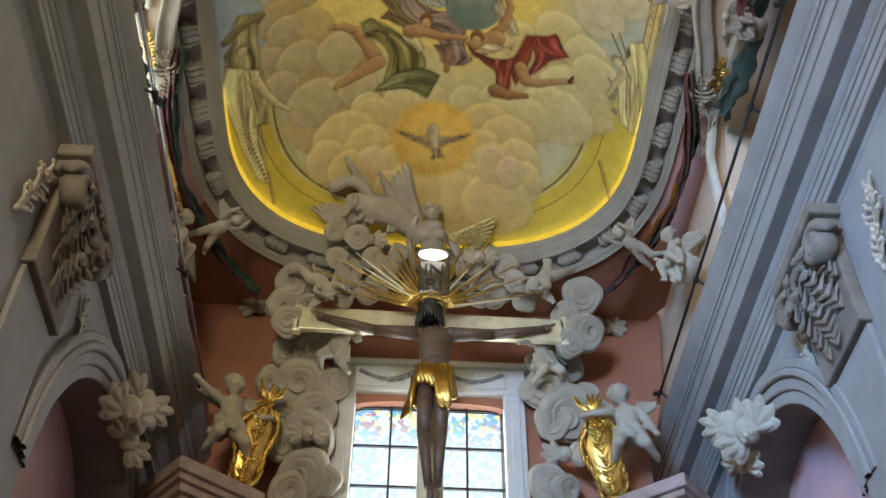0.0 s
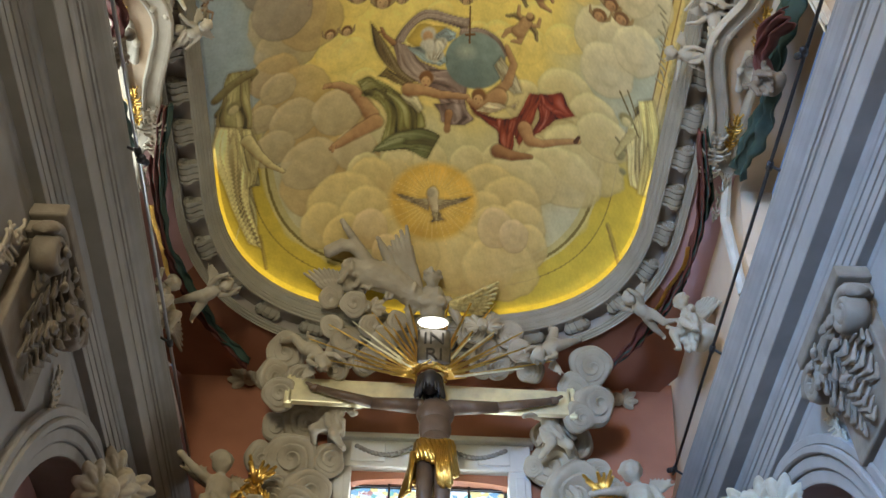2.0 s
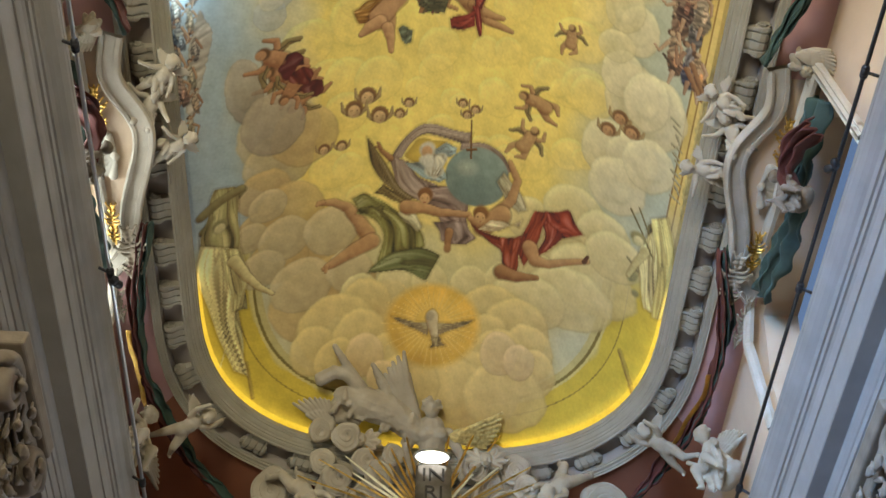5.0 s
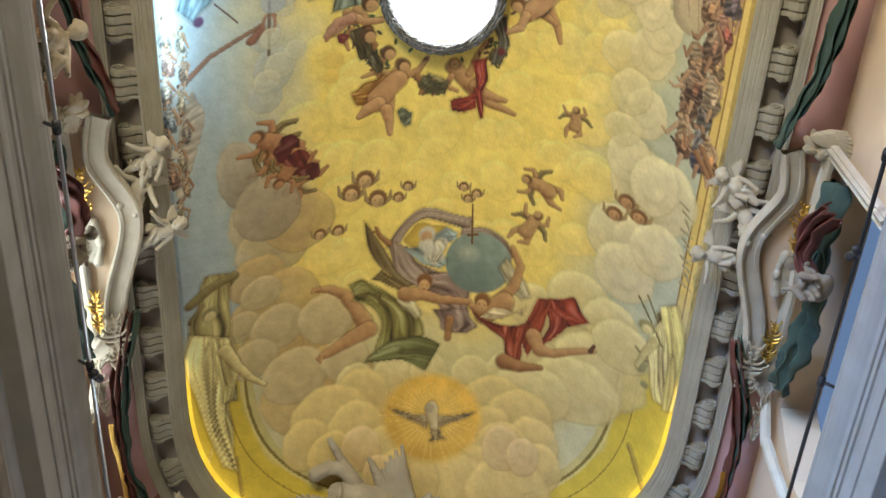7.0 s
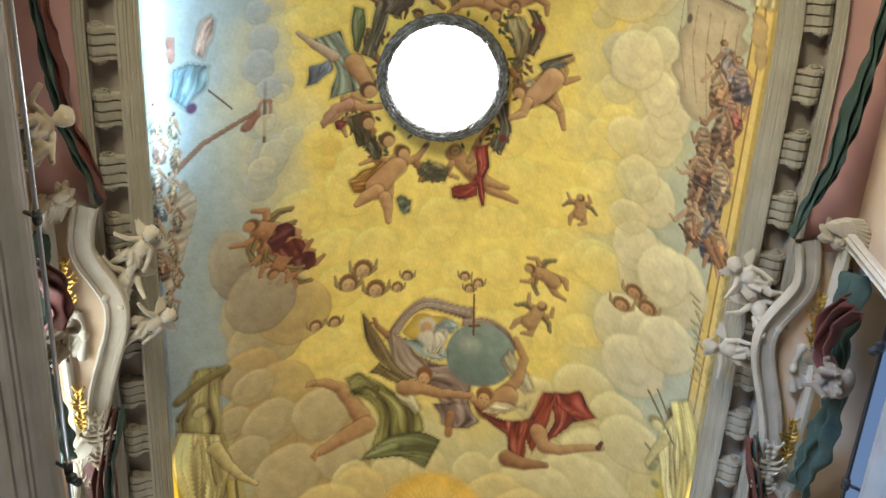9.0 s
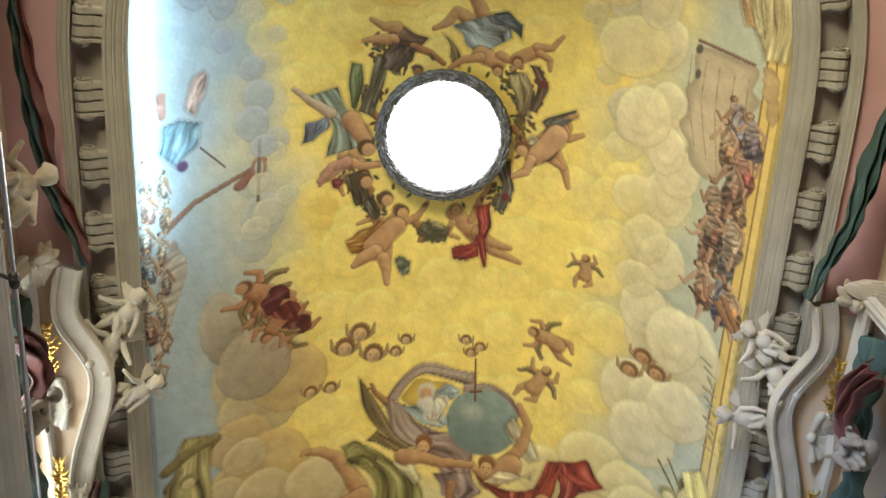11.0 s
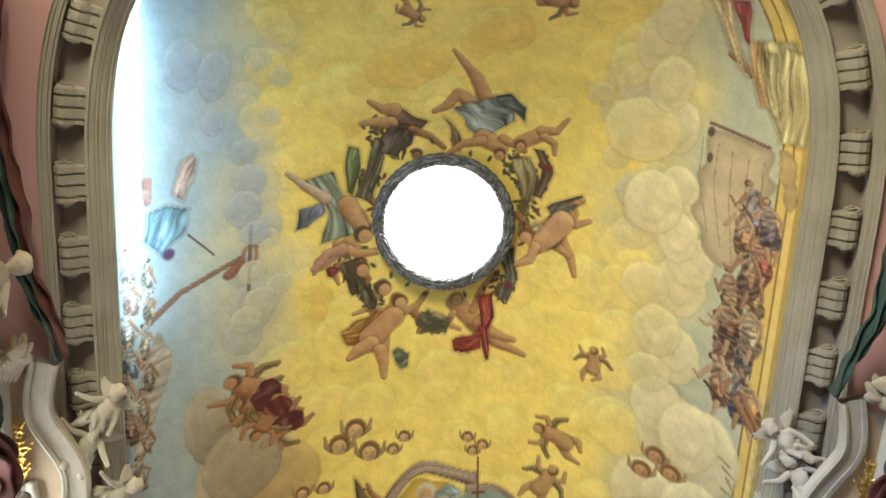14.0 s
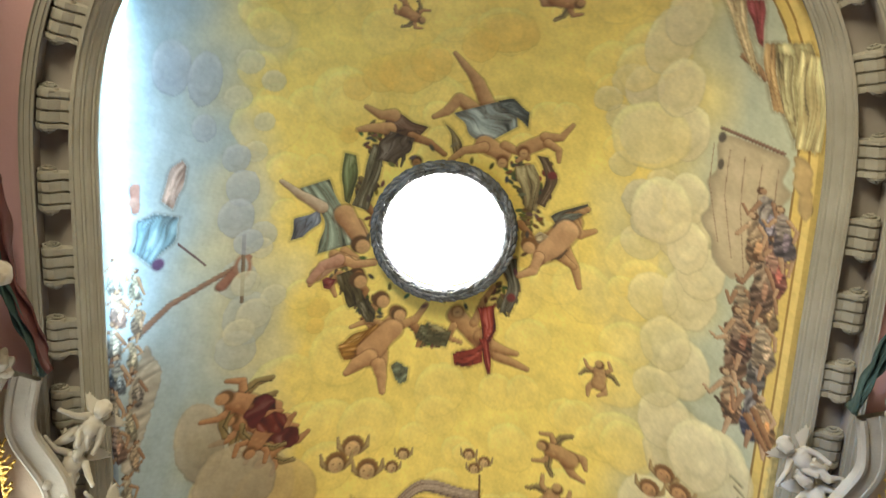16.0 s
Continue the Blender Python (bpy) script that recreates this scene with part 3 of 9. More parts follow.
swathe([(0.13, 7.27), (0.44, 7.25), (0.63, 7.46), (0.60, 7.69)], [(0.10, 7.57), (0.28, 7.65), (0.36, 7.82), (0.36, 7.93)], 6, (148, 124, 108), 0.30)
swathe([(0.22, 7.71), (0.30, 7.92), (0.42, 7.97)], [(0.58, 7.67), (0.72, 7.86), (0.62, 7.96)], 5, (134, 112, 98), 0.30)
blob(0.68, 7.14, 0.373, 0.360, 0, (132, 146, 132), 0.06, 1.00)
blob(0.65, 7.31, 0.264, 0.198, 0, (112, 128, 118), 0.90, 0.70)
blob(0.56, 7.04, 0.157, 0.118, 0, (190, 192, 166), 0.95, 0.90)
limb([(0.60, 6.93), (0.58, 6.49)], 0.011, 0.009, (120, 86, 40))
limb([(0.55, 6.83), (0.65, 6.82)], 0.015, 0.015, (130, 92, 44))
heads(0.53, 6.35, 0.12, (212, 172, 118), 3)
swathe([(-0.14, 7.01), (0.01, 7.18), (0.26, 7.24)], [(0.16, 7.00), (0.30, 7.08), (0.34, 7.19)], 5, (158, 172, 164), 0.22)
swathe([(0.15, 6.86), (0.31, 6.76), (0.44, 6.81)], [(0.23, 6.97), (0.37, 6.92), (0.43, 6.90)], 3, (160, 176, 172), 0.22)
blob(0.18, 7.01, 0.131, 0.124, 0, (214, 206, 178), 0.35, 1.00)
blob(0.08, 6.98, 0.078, 0.074, 0, (214, 206, 178), 0.35, 1.00)
blob(0.27, 6.95, 0.078, 0.074, 0, (214, 206, 178), 0.35, 1.00)
blob(0.15, 7.11, 0.085, 0.081, 0, (214, 206, 178), 0.35, 1.00)
blob(0.24, 7.10, 0.079, 0.075, 0, (214, 206, 178), 0.35, 1.00)
blob(0.20, 7.16, 0.053, 0.050, 0, (214, 206, 178), 0.35, 1.00)
swathe([(0.07, 6.91), (0.08, 7.06), (0.15, 7.16)], [(0.30, 6.91), (0.31, 7.03), (0.24, 7.16)], 5, (206, 198, 170), 0.12)
blob(0.12, 6.84, 0.089, 0.093, 0, (200, 190, 160), 0.40, 1.00)
blob(0.12, 6.88, 0.059, 0.064, 0, (196, 150, 104), 0.30, 1.00)
blob(0.12, 6.88, 0.038, 0.011, 0, (121, 93, 64), 0.90, 0.70)
limb([(-0.31, 6.96), (-0.41, 6.87), (-0.45, 6.78)], 0.036, 0.018, (168, 122, 74))
limb([(-0.42, 6.85), (-0.48, 6.82)], 0.015, 0.012, (168, 122, 74))
limb([(-0.42, 6.84), (-0.46, 6.77)], 0.015, 0.012, (168, 122, 74))
swathe([(-0.58, 6.69), (-0.56, 6.98), (-0.38, 7.26), (-0.10, 7.48)], [(-0.55, 6.72), (-0.34, 7.02), (-0.21, 7.30), (0.00, 7.43)], 6, (122, 102, 60), 0.30)
swathe([(-0.48, 7.36), (-0.31, 7.44), (-0.14, 7.52)], [(-0.38, 7.26), (-0.25, 7.35), (-0.07, 7.46)], 3, (134, 114, 64), 0.30)
limb([(-0.55, 7.85), (-0.63, 7.72), (-0.77, 7.51), (-0.93, 7.42), (-1.09, 7.40)], 0.091, 0.030, (196, 152, 98))
limb([(-0.50, 7.94), (-0.76, 8.07), (-0.92, 8.16), (-1.03, 8.21)], 0.098, 0.031, (196, 152, 98))
limb([(-1.05, 7.40), (-1.11, 7.42)], 0.029, 0.018, (196, 152, 98))
limb([(-1.00, 8.18), (-1.01, 8.25)], 0.030, 0.018, (196, 152, 98))
swathe([(-0.58, 7.36), (-0.31, 7.52), (0.04, 7.73), (0.11, 8.02)], [(-0.69, 7.60), (-0.48, 7.65), (-0.35, 7.91), (-0.43, 8.30)], 7, (138, 130, 68), 0.42)
swathe([(-0.74, 7.39), (-0.57, 7.36), (-0.36, 7.53)], [(-0.63, 7.62), (-0.50, 7.59), (-0.40, 7.68)], 3, (130, 122, 64), 0.30)
swathe([(-0.50, 8.26), (-0.23, 8.05), (0.04, 8.02), (0.32, 8.10)], [(-0.54, 8.32), (-0.22, 8.31), (0.02, 8.33), (0.16, 8.42)], 5, (114, 114, 66), 0.42)
swathe([(-0.16, 7.57), (0.01, 7.60), (0.09, 7.78)], [(-0.21, 7.62), (-0.10, 7.74), (0.04, 7.84)], 3, (200, 188, 142), 0.15)
limb([(-0.11, 7.54), (0.08, 7.55), (0.26, 7.59), (0.61, 7.60)], 0.085, 0.037, (196, 152, 98))
blob(0.11, 7.39, 0.097, 0.102, 0, (150, 104, 52), 0.40, 1.00)
blob(0.12, 7.42, 0.065, 0.070, 0, (196, 152, 98), 0.30, 1.00)
blob(0.12, 7.42, 0.042, 0.012, 0, (121, 94, 60), 0.90, 0.70)
limb([(0.40, 7.82), (0.39, 7.95), (0.39, 8.03)], 0.049, 0.031, (168, 122, 74))
blob(0.39, 8.02, 0.054, 0.068, 0, (168, 122, 74), 0.35, 1.00)
swathe([(0.98, 7.04), (1.16, 7.21), (1.28, 7.43)], [(0.91, 7.16), (1.00, 7.35), (1.17, 7.49)], 5, (184, 172, 134), 0.22)
limb([(0.94, 7.54), (1.09, 7.35), (1.14, 7.11), (1.04, 6.91)], 0.067, 0.030, (196, 152, 98))
limb([(0.78, 7.73), (0.99, 7.54)], 0.104, 0.111, (196, 152, 98))
swathe([(0.72, 7.77), (0.97, 7.76), (1.23, 7.56)], [(0.88, 7.62), (1.07, 7.63), (1.20, 7.66)], 4, (212, 194, 150), 0.15)
swathe([(0.60, 7.63), (0.77, 7.79), (1.04, 7.82), (1.25, 7.74)], [(0.66, 7.74), (0.85, 7.89), (1.02, 7.97), (1.07, 8.21)], 4, (136, 56, 30), 0.30)
swathe([(1.00, 7.82), (1.02, 8.10), (1.14, 8.27)], [(1.25, 7.77), (1.23, 8.06), (1.20, 8.27)], 4, (146, 64, 32), 0.35)
swathe([(1.56, 7.36), (1.71, 7.28), (1.90, 7.51)], [(1.45, 7.39), (1.52, 7.71), (1.69, 7.65)], 5, (148, 58, 30), 0.38)
swathe([(1.40, 7.44), (1.50, 7.67), (1.36, 8.05)], [(1.69, 7.59), (1.60, 7.79), (1.45, 7.94)], 4, (138, 54, 28), 0.38)
swathe([(1.36, 7.41), (1.25, 7.67), (1.21, 7.98)], [(1.49, 7.39), (1.46, 7.68), (1.29, 8.13)], 4, (152, 66, 36), 0.38)
limb([(1.34, 7.87), (1.40, 8.01), (1.55, 8.01), (1.96, 7.81)], 0.091, 0.030, (196, 152, 98))
limb([(1.04, 8.23), (1.22, 8.25), (1.44, 8.21)], 0.093, 0.031, (168, 122, 74))
limb([(1.93, 7.83), (1.96, 7.75)], 0.024, 0.018, (96, 60, 36))
limb([(0.73, 7.68), (0.64, 7.64)], 0.055, 0.037, (196, 152, 98))
blob(0.76, 7.56, 0.105, 0.110, 0, (146, 98, 50), 0.40, 1.00)
blob(0.77, 7.61, 0.070, 0.076, 0, (196, 152, 98), 0.30, 1.00)
blob(0.77, 7.60, 0.045, 0.013, 0, (121, 94, 60), 0.90, 0.70)
putto(1.22, 6.15, 0.35, -160, (190, 148, 95), (110, 74, 40), (150, 130, 80), None)
putto(1.23, 6.58, 0.34, -60, (193, 153, 99), (110, 74, 40), (150, 130, 80), None)
heads(-0.56, 6.36, 0.22, (212, 172, 118), 3)
heads(-0.20, 6.36, 0.13, (212, 172, 118), 2)
heads(-0.94, 6.80, 0.14, (212, 172, 118), 2)
heads(2.08, 6.12, 0.17, (190, 142, 92), 3)
putto(-1.46, 5.80, 0.45, -150, (190, 140, 92), (110, 74, 40), (150, 130, 80), (84, 34, 34))
putto(-1.28, 6.15, 0.35, 140, (186, 137, 88), (110, 74, 40), (150, 130, 80), (90, 36, 30))
limb([(-2.19, 7.24), (-2.04, 7.10), (-1.85, 6.95)], 0.049, 0.049, (142, 132, 80))
swathe([(-2.02, 6.90), (-2.07, 7.09), (-2.11, 7.28)], [(-1.89, 6.92), (-1.90, 7.19), (-1.93, 7.47)], 6, (150, 140, 90), 0.30)
swathe([(-2.24, 7.25), (-2.20, 7.68), (-2.11, 8.20)], [(-2.08, 7.52), (-2.07, 7.88), (-2.05, 8.31)], 7, (194, 186, 134), 0.22)
swathe([(-2.12, 8.17), (-2.06, 8.57), (-1.95, 9.05)], [(-1.95, 8.18), (-1.90, 8.65), (-1.88, 9.04)], 5, (190, 180, 122), 0.22)
swathe([(-2.05, 7.72), (-2.02, 8.06), (-1.96, 8.41)], [(-1.93, 7.77), (-1.87, 8.15), (-1.83, 8.44)], 4, (146, 138, 90), 0.30)
limb([(-1.99, 7.58), (-1.90, 7.87), (-1.74, 8.20), (-1.58, 8.36)], 0.050, 0.022, (194, 186, 134))
limb([(-1.96, 9.00), (-1.88, 9.15)], 0.029, 0.018, (194, 186, 134))
blob(-2.06, 7.32, 0.075, 0.079, 0, (140, 128, 78), 0.40, 1.00)
blob(-2.06, 7.36, 0.050, 0.055, 0, (194, 186, 134), 0.30, 1.00)
blob(-2.06, 7.36, 0.032, 0.009, 0, (120, 115, 83), 0.90, 0.70)
limb([(-2.22, 7.85), (-2.12, 8.39), (-2.09, 8.59)], 0.011, 0.011, (120, 104, 40))
limb([(-2.04, 8.72), (-2.13, 9.02)], 0.009, 0.009, (226, 214, 140))
swathe([(2.46, 7.03), (2.51, 7.34), (2.60, 7.58)], [(2.59, 6.83), (2.62, 7.11), (2.66, 7.44)], 6, (176, 166, 112), 0.22)
swathe([(2.61, 7.11), (2.68, 7.42), (2.63, 7.77), (2.61, 8.04)], [(2.66, 7.09), (2.79, 7.47), (2.82, 7.78), (2.80, 8.03)], 5, (194, 186, 134), 0.22)
swathe([(2.52, 7.74), (2.58, 7.90), (2.67, 8.04)], [(2.67, 7.49), (2.75, 7.74), (2.81, 8.02)], 6, (200, 188, 126), 0.22)
limb([(2.49, 7.29), (2.46, 7.55), (2.43, 7.70)], 0.040, 0.023, (176, 166, 112))
limb([(2.34, 7.53), (2.45, 7.63)], 0.012, 0.012, (146, 138, 90))
blob(2.41, 7.73, 0.057, 0.089, 20, (146, 138, 90), 0.40, 1.00)
blob(2.46, 7.91, 0.051, 0.058, 0, (146, 138, 90), 0.50, 1.00)
limb([(2.37, 6.89), (2.57, 7.29)], 0.008, 0.008, (124, 112, 64))
blob(2.39, 7.24, 0.078, 0.081, 0, (146, 134, 84), 0.40, 1.00)
blob(2.39, 7.29, 0.052, 0.056, 0, (194, 186, 134), 0.30, 1.00)
blob(2.39, 7.28, 0.033, 0.010, 0, (120, 115, 83), 0.90, 0.70)
limb([(2.40, 8.70), (2.59, 9.15)], 0.024, 0.024, (176, 152, 66))
limb([(-1.86, 9.07), (-1.79, 9.48)], 0.018, 0.018, (176, 152, 66))
cloud(-1.78, 5.86, 0.17, 2.20, 1.48, (176, 160, 132), (128, 114, 92))
cloud(-1.53, 6.33, 0.31, 1.20, 1.40, (176, 160, 132), (128, 114, 92))
cloud(-1.52, 4.53, 0.14, 1.20, 1.57, (178, 182, 176), (140, 142, 138), strength=0.60)
cloud(-1.45, 4.88, 0.18, 1.30, 1.57, (178, 182, 176), (140, 142, 138), strength=0.60)
cloud(-1.53, 5.14, 0.15, 1.20, 1.40, (178, 182, 176), (140, 142, 138), strength=0.60)
cloud(-1.35, 4.19, 0.12, 1.00, 0.00, (178, 182, 176), (140, 142, 138), strength=0.60)
cloud(2.02, 3.95, 0.18, 1.30, 1.57, (224, 210, 166), (194, 176, 128))
cloud(2.11, 4.46, 0.18, 1.50, 1.57, (224, 210, 166), (194, 176, 128))
cloud(2.13, 5.06, 0.18, 1.50, 1.57, (224, 210, 166), (194, 176, 128))
cloud(2.16, 4.22, 0.16, 1.40, 1.57, (224, 210, 166), (194, 176, 128))
cloud(2.05, 5.56, 0.20, 1.30, 1.57, (224, 210, 166), (194, 176, 128))
cloud(2.28, 5.73, 0.20, 1.60, 1.57, (224, 210, 166), (194, 176, 128))
putto(-1.51, 5.61, 0.44, -140, (188, 138, 92), (110, 74, 40), (150, 130, 80), (88, 30, 30))
putto(-1.37, 6.02, 0.35, 130, (183, 133, 86), (110, 74, 40), (150, 130, 80), (104, 40, 28))
putto(1.54, 5.33, 0.25, -90, (188, 148, 98), (110, 74, 40), (150, 130, 80), None)
limb([(-2.13, 4.76), (-1.95, 4.60), (-1.71, 4.50), (-1.45, 4.39)], 0.026, 0.019, (150, 116, 90))
limb([(-1.63, 4.56), (-1.44, 4.36)], 0.042, 0.025, (156, 108, 84))
blob(-1.48, 4.43, 0.075, 0.122, 0, (160, 116, 90), 0.30, 1.00)
blob(-1.48, 4.43, 0.042, 0.085, 0, (176, 178, 166), 0.30, 1.00)
limb([(-1.47, 4.17), (-1.49, 4.73)], 0.013, 0.013, (130, 110, 84))
cloth([(-2.20, 5.17), (-2.09, 4.80), (-2.04, 4.99), (-1.99, 5.13), (-2.06, 5.42), (-2.16, 5.76), (-2.24, 6.18), (-2.25, 5.70)], (176, 166, 146), 0.059, 85, depth=0.30)
cloth([(-2.17, 4.33), (-2.14, 4.32), (-2.12, 4.39), (-2.08, 4.51), (-2.14, 4.49), (-2.19, 4.43)], (120, 112, 93), 0.019, 47, depth=0.55)
cloth([(-2.17, 4.26), (-2.12, 4.27), (-2.09, 4.34), (-2.12, 4.41), (-2.15, 4.39)], (161, 149, 123), 0.017, 30, depth=0.55)
limb([(-2.16, 4.29), (-2.18, 4.31), (-2.18, 4.26)], 0.009, 0.005, (182, 148, 112))
limb([(-2.12, 4.31), (-2.10, 4.41), (-2.09, 4.45)], 0.009, 0.006, (182, 148, 112))
cloth([(-2.13, 4.34), (-2.11, 4.39), (-2.13, 4.47), (-2.15, 4.42)], (216, 202, 167), 0.015, 77, depth=0.50)
limb([(-2.15, 4.47), (-2.18, 4.52)], 0.010, 0.006, (182, 148, 112))
blob(-2.13, 4.25, 0.019, 0.020, 0, (92, 62, 38), 0.25, 1.00)
blob(-2.14, 4.25, 0.013, 0.014, 0, (182, 148, 112), 0.25, 1.00)
cloth([(-2.17, 4.60), (-2.11, 4.60), (-2.10, 4.66), (-2.10, 4.77), (-2.13, 4.82), (-2.18, 4.70)], (112, 94, 75), 0.020, 49, depth=0.55)
cloth([(-2.16, 4.53), (-2.11, 4.54), (-2.09, 4.61), (-2.10, 4.69), (-2.15, 4.65)], (156, 137, 111), 0.017, 98, depth=0.55)
limb([(-2.14, 4.56), (-2.16, 4.59), (-2.20, 4.56)], 0.009, 0.006, (192, 160, 124))
limb([(-2.10, 4.59), (-2.09, 4.61), (-2.11, 4.68)], 0.009, 0.006, (192, 160, 124))
cloth([(-2.12, 4.62), (-2.09, 4.66), (-2.11, 4.74), (-2.13, 4.69)], (202, 170, 135), 0.015, 52, depth=0.50)
limb([(-2.13, 4.75), (-2.14, 4.81)], 0.010, 0.006, (192, 160, 124))
blob(-2.12, 4.52, 0.020, 0.021, 0, (92, 62, 38), 0.25, 1.00)
blob(-2.12, 4.52, 0.014, 0.015, 0, (192, 160, 124), 0.25, 1.00)
cloth([(-2.18, 4.86), (-2.17, 4.85), (-2.13, 4.92), (-2.13, 5.03), (-2.17, 5.05), (-2.21, 4.96)], (129, 120, 99), 0.020, 83, depth=0.55)
cloth([(-2.20, 4.78), (-2.15, 4.79), (-2.13, 4.86), (-2.14, 4.94), (-2.18, 4.91)], (167, 154, 127), 0.017, 43, depth=0.55)
limb([(-2.18, 4.81), (-2.22, 4.85), (-2.26, 4.78)], 0.009, 0.006, (192, 160, 124))
limb([(-2.14, 4.84), (-2.11, 4.91), (-2.14, 4.91)], 0.009, 0.006, (192, 160, 124))
cloth([(-2.16, 4.87), (-2.13, 4.92), (-2.16, 5.00), (-2.18, 4.95)], (232, 216, 178), 0.015, 62, depth=0.50)
limb([(-2.17, 5.00), (-2.18, 5.07)], 0.011, 0.006, (192, 160, 124))
blob(-2.17, 4.77, 0.020, 0.021, 0, (92, 62, 38), 0.25, 1.00)
blob(-2.16, 4.77, 0.014, 0.015, 0, (192, 160, 124), 0.25, 1.00)
cloth([(-2.17, 5.15), (-2.15, 5.14), (-2.10, 5.22), (-2.11, 5.33), (-2.15, 5.38), (-2.19, 5.25)], (105, 97, 87), 0.021, 85, depth=0.55)
cloth([(-2.17, 5.07), (-2.13, 5.08), (-2.11, 5.15), (-2.13, 5.24), (-2.18, 5.19)], (151, 139, 119), 0.018, 58, depth=0.55)
limb([(-2.17, 5.10), (-2.19, 5.13), (-2.22, 4.99)], 0.010, 0.006, (158, 122, 90))
limb([(-2.13, 5.13), (-2.09, 5.24), (-2.10, 5.23)], 0.010, 0.006, (158, 122, 90))
cloth([(-2.14, 5.16), (-2.12, 5.21), (-2.14, 5.29), (-2.16, 5.24)], (189, 175, 156), 0.016, 63, depth=0.50)
limb([(-2.16, 5.29), (-2.20, 5.34)], 0.011, 0.006, (158, 122, 90))
blob(-2.16, 5.05, 0.021, 0.022, 0, (92, 62, 38), 0.25, 1.00)
blob(-2.15, 5.05, 0.014, 0.016, 0, (158, 122, 90), 0.25, 1.00)
cloth([(-2.22, 5.40), (-2.19, 5.40), (-2.15, 5.48), (-2.14, 5.60), (-2.20, 5.63), (-2.22, 5.52)], (120, 112, 93), 0.021, 46, depth=0.55)
cloth([(-2.20, 5.33), (-2.18, 5.34), (-2.16, 5.41), (-2.17, 5.50), (-2.23, 5.45)], (161, 149, 123), 0.019, 48, depth=0.55)
limb([(-2.21, 5.36), (-2.25, 5.39), (-2.28, 5.39)], 0.010, 0.006, (182, 148, 112))
limb([(-2.17, 5.39), (-2.15, 5.49), (-2.15, 5.52)], 0.010, 0.006, (182, 148, 112))
cloth([(-2.19, 5.42), (-2.16, 5.47), (-2.18, 5.56), (-2.20, 5.50)], (216, 202, 167), 0.016, 78, depth=0.50)
limb([(-2.20, 5.56), (-2.21, 5.62)], 0.011, 0.006, (182, 148, 112))
blob(-2.19, 5.31, 0.021, 0.023, 0, (92, 62, 38), 0.25, 1.00)
blob(-2.19, 5.32, 0.015, 0.016, 0, (182, 148, 112), 0.25, 1.00)
cloth([(-2.21, 5.70), (-2.16, 5.71), (-2.14, 5.79), (-2.14, 5.91), (-2.18, 5.88), (-2.20, 5.83)], (112, 94, 75), 0.022, 77, depth=0.55)
cloth([(-2.20, 5.63), (-2.16, 5.64), (-2.12, 5.73), (-2.15, 5.81), (-2.21, 5.76)], (156, 137, 111), 0.019, 24, depth=0.55)
limb([(-2.19, 5.66), (-2.21, 5.68), (-2.24, 5.55)], 0.010, 0.006, (158, 122, 90))
limb([(-2.15, 5.69), (-2.12, 5.79), (-2.16, 5.84)], 0.010, 0.006, (158, 122, 90))
cloth([(-2.17, 5.73), (-2.14, 5.78), (-2.17, 5.86), (-2.19, 5.81)], (202, 170, 135), 0.017, 69, depth=0.50)
limb([(-2.19, 5.87), (-2.22, 5.92)], 0.012, 0.007, (158, 122, 90))
blob(-2.16, 5.63, 0.022, 0.024, 0, (92, 62, 38), 0.25, 1.00)
blob(-2.16, 5.63, 0.015, 0.017, 0, (158, 122, 90), 0.25, 1.00)
cloth([(-2.26, 5.97), (-2.21, 5.98), (-2.18, 6.07), (-2.16, 6.20), (-2.22, 6.20), (-2.27, 6.10)], (129, 120, 99), 0.023, 92, depth=0.55)
cloth([(-2.24, 5.90), (-2.20, 5.91), (-2.18, 6.00), (-2.20, 6.08), (-2.24, 6.04)], (167, 154, 127), 0.020, 23, depth=0.55)
limb([(-2.24, 5.93), (-2.27, 5.93), (-2.32, 5.84)], 0.010, 0.006, (182, 148, 112))
limb([(-2.20, 5.97), (-2.16, 6.02), (-2.18, 6.10)], 0.011, 0.007, (182, 148, 112))
cloth([(-2.21, 6.00), (-2.19, 6.05), (-2.21, 6.14), (-2.23, 6.08)], (232, 216, 178), 0.017, 53, depth=0.50)
limb([(-2.23, 6.14), (-2.25, 6.20)], 0.012, 0.007, (182, 148, 112))
blob(-2.23, 5.88, 0.022, 0.024, 0, (92, 62, 38), 0.25, 1.00)
blob(-2.22, 5.89, 0.016, 0.017, 0, (182, 148, 112), 0.25, 1.00)
cloth([(2.38, 3.78), (2.45, 3.71), (2.50, 3.78), (2.53, 3.92), (2.49, 4.02), (2.42, 3.94)], (72, 64, 75), 0.032, 36, depth=0.55)
cloth([(2.39, 3.66), (2.44, 3.62), (2.50, 3.69), (2.49, 3.82), (2.41, 3.84)], (129, 117, 111), 0.027, 54, depth=0.55)
limb([(2.40, 3.69), (2.37, 3.79), (2.31, 3.67)], 0.014, 0.009, (182, 148, 112))
limb([(2.46, 3.68), (2.53, 3.70), (2.49, 3.82)], 0.014, 0.009, (182, 148, 112))
cloth([(2.45, 3.74), (2.50, 3.77), (2.49, 3.91), (2.44, 3.87)], (129, 116, 135), 0.023, 61, depth=0.50)
limb([(2.46, 3.95), (2.44, 4.06)], 0.016, 0.009, (182, 148, 112))
blob(2.40, 3.61, 0.031, 0.033, 0, (92, 62, 38), 0.25, 1.00)
blob(2.42, 3.61, 0.021, 0.023, 0, (182, 148, 112), 0.25, 1.00)
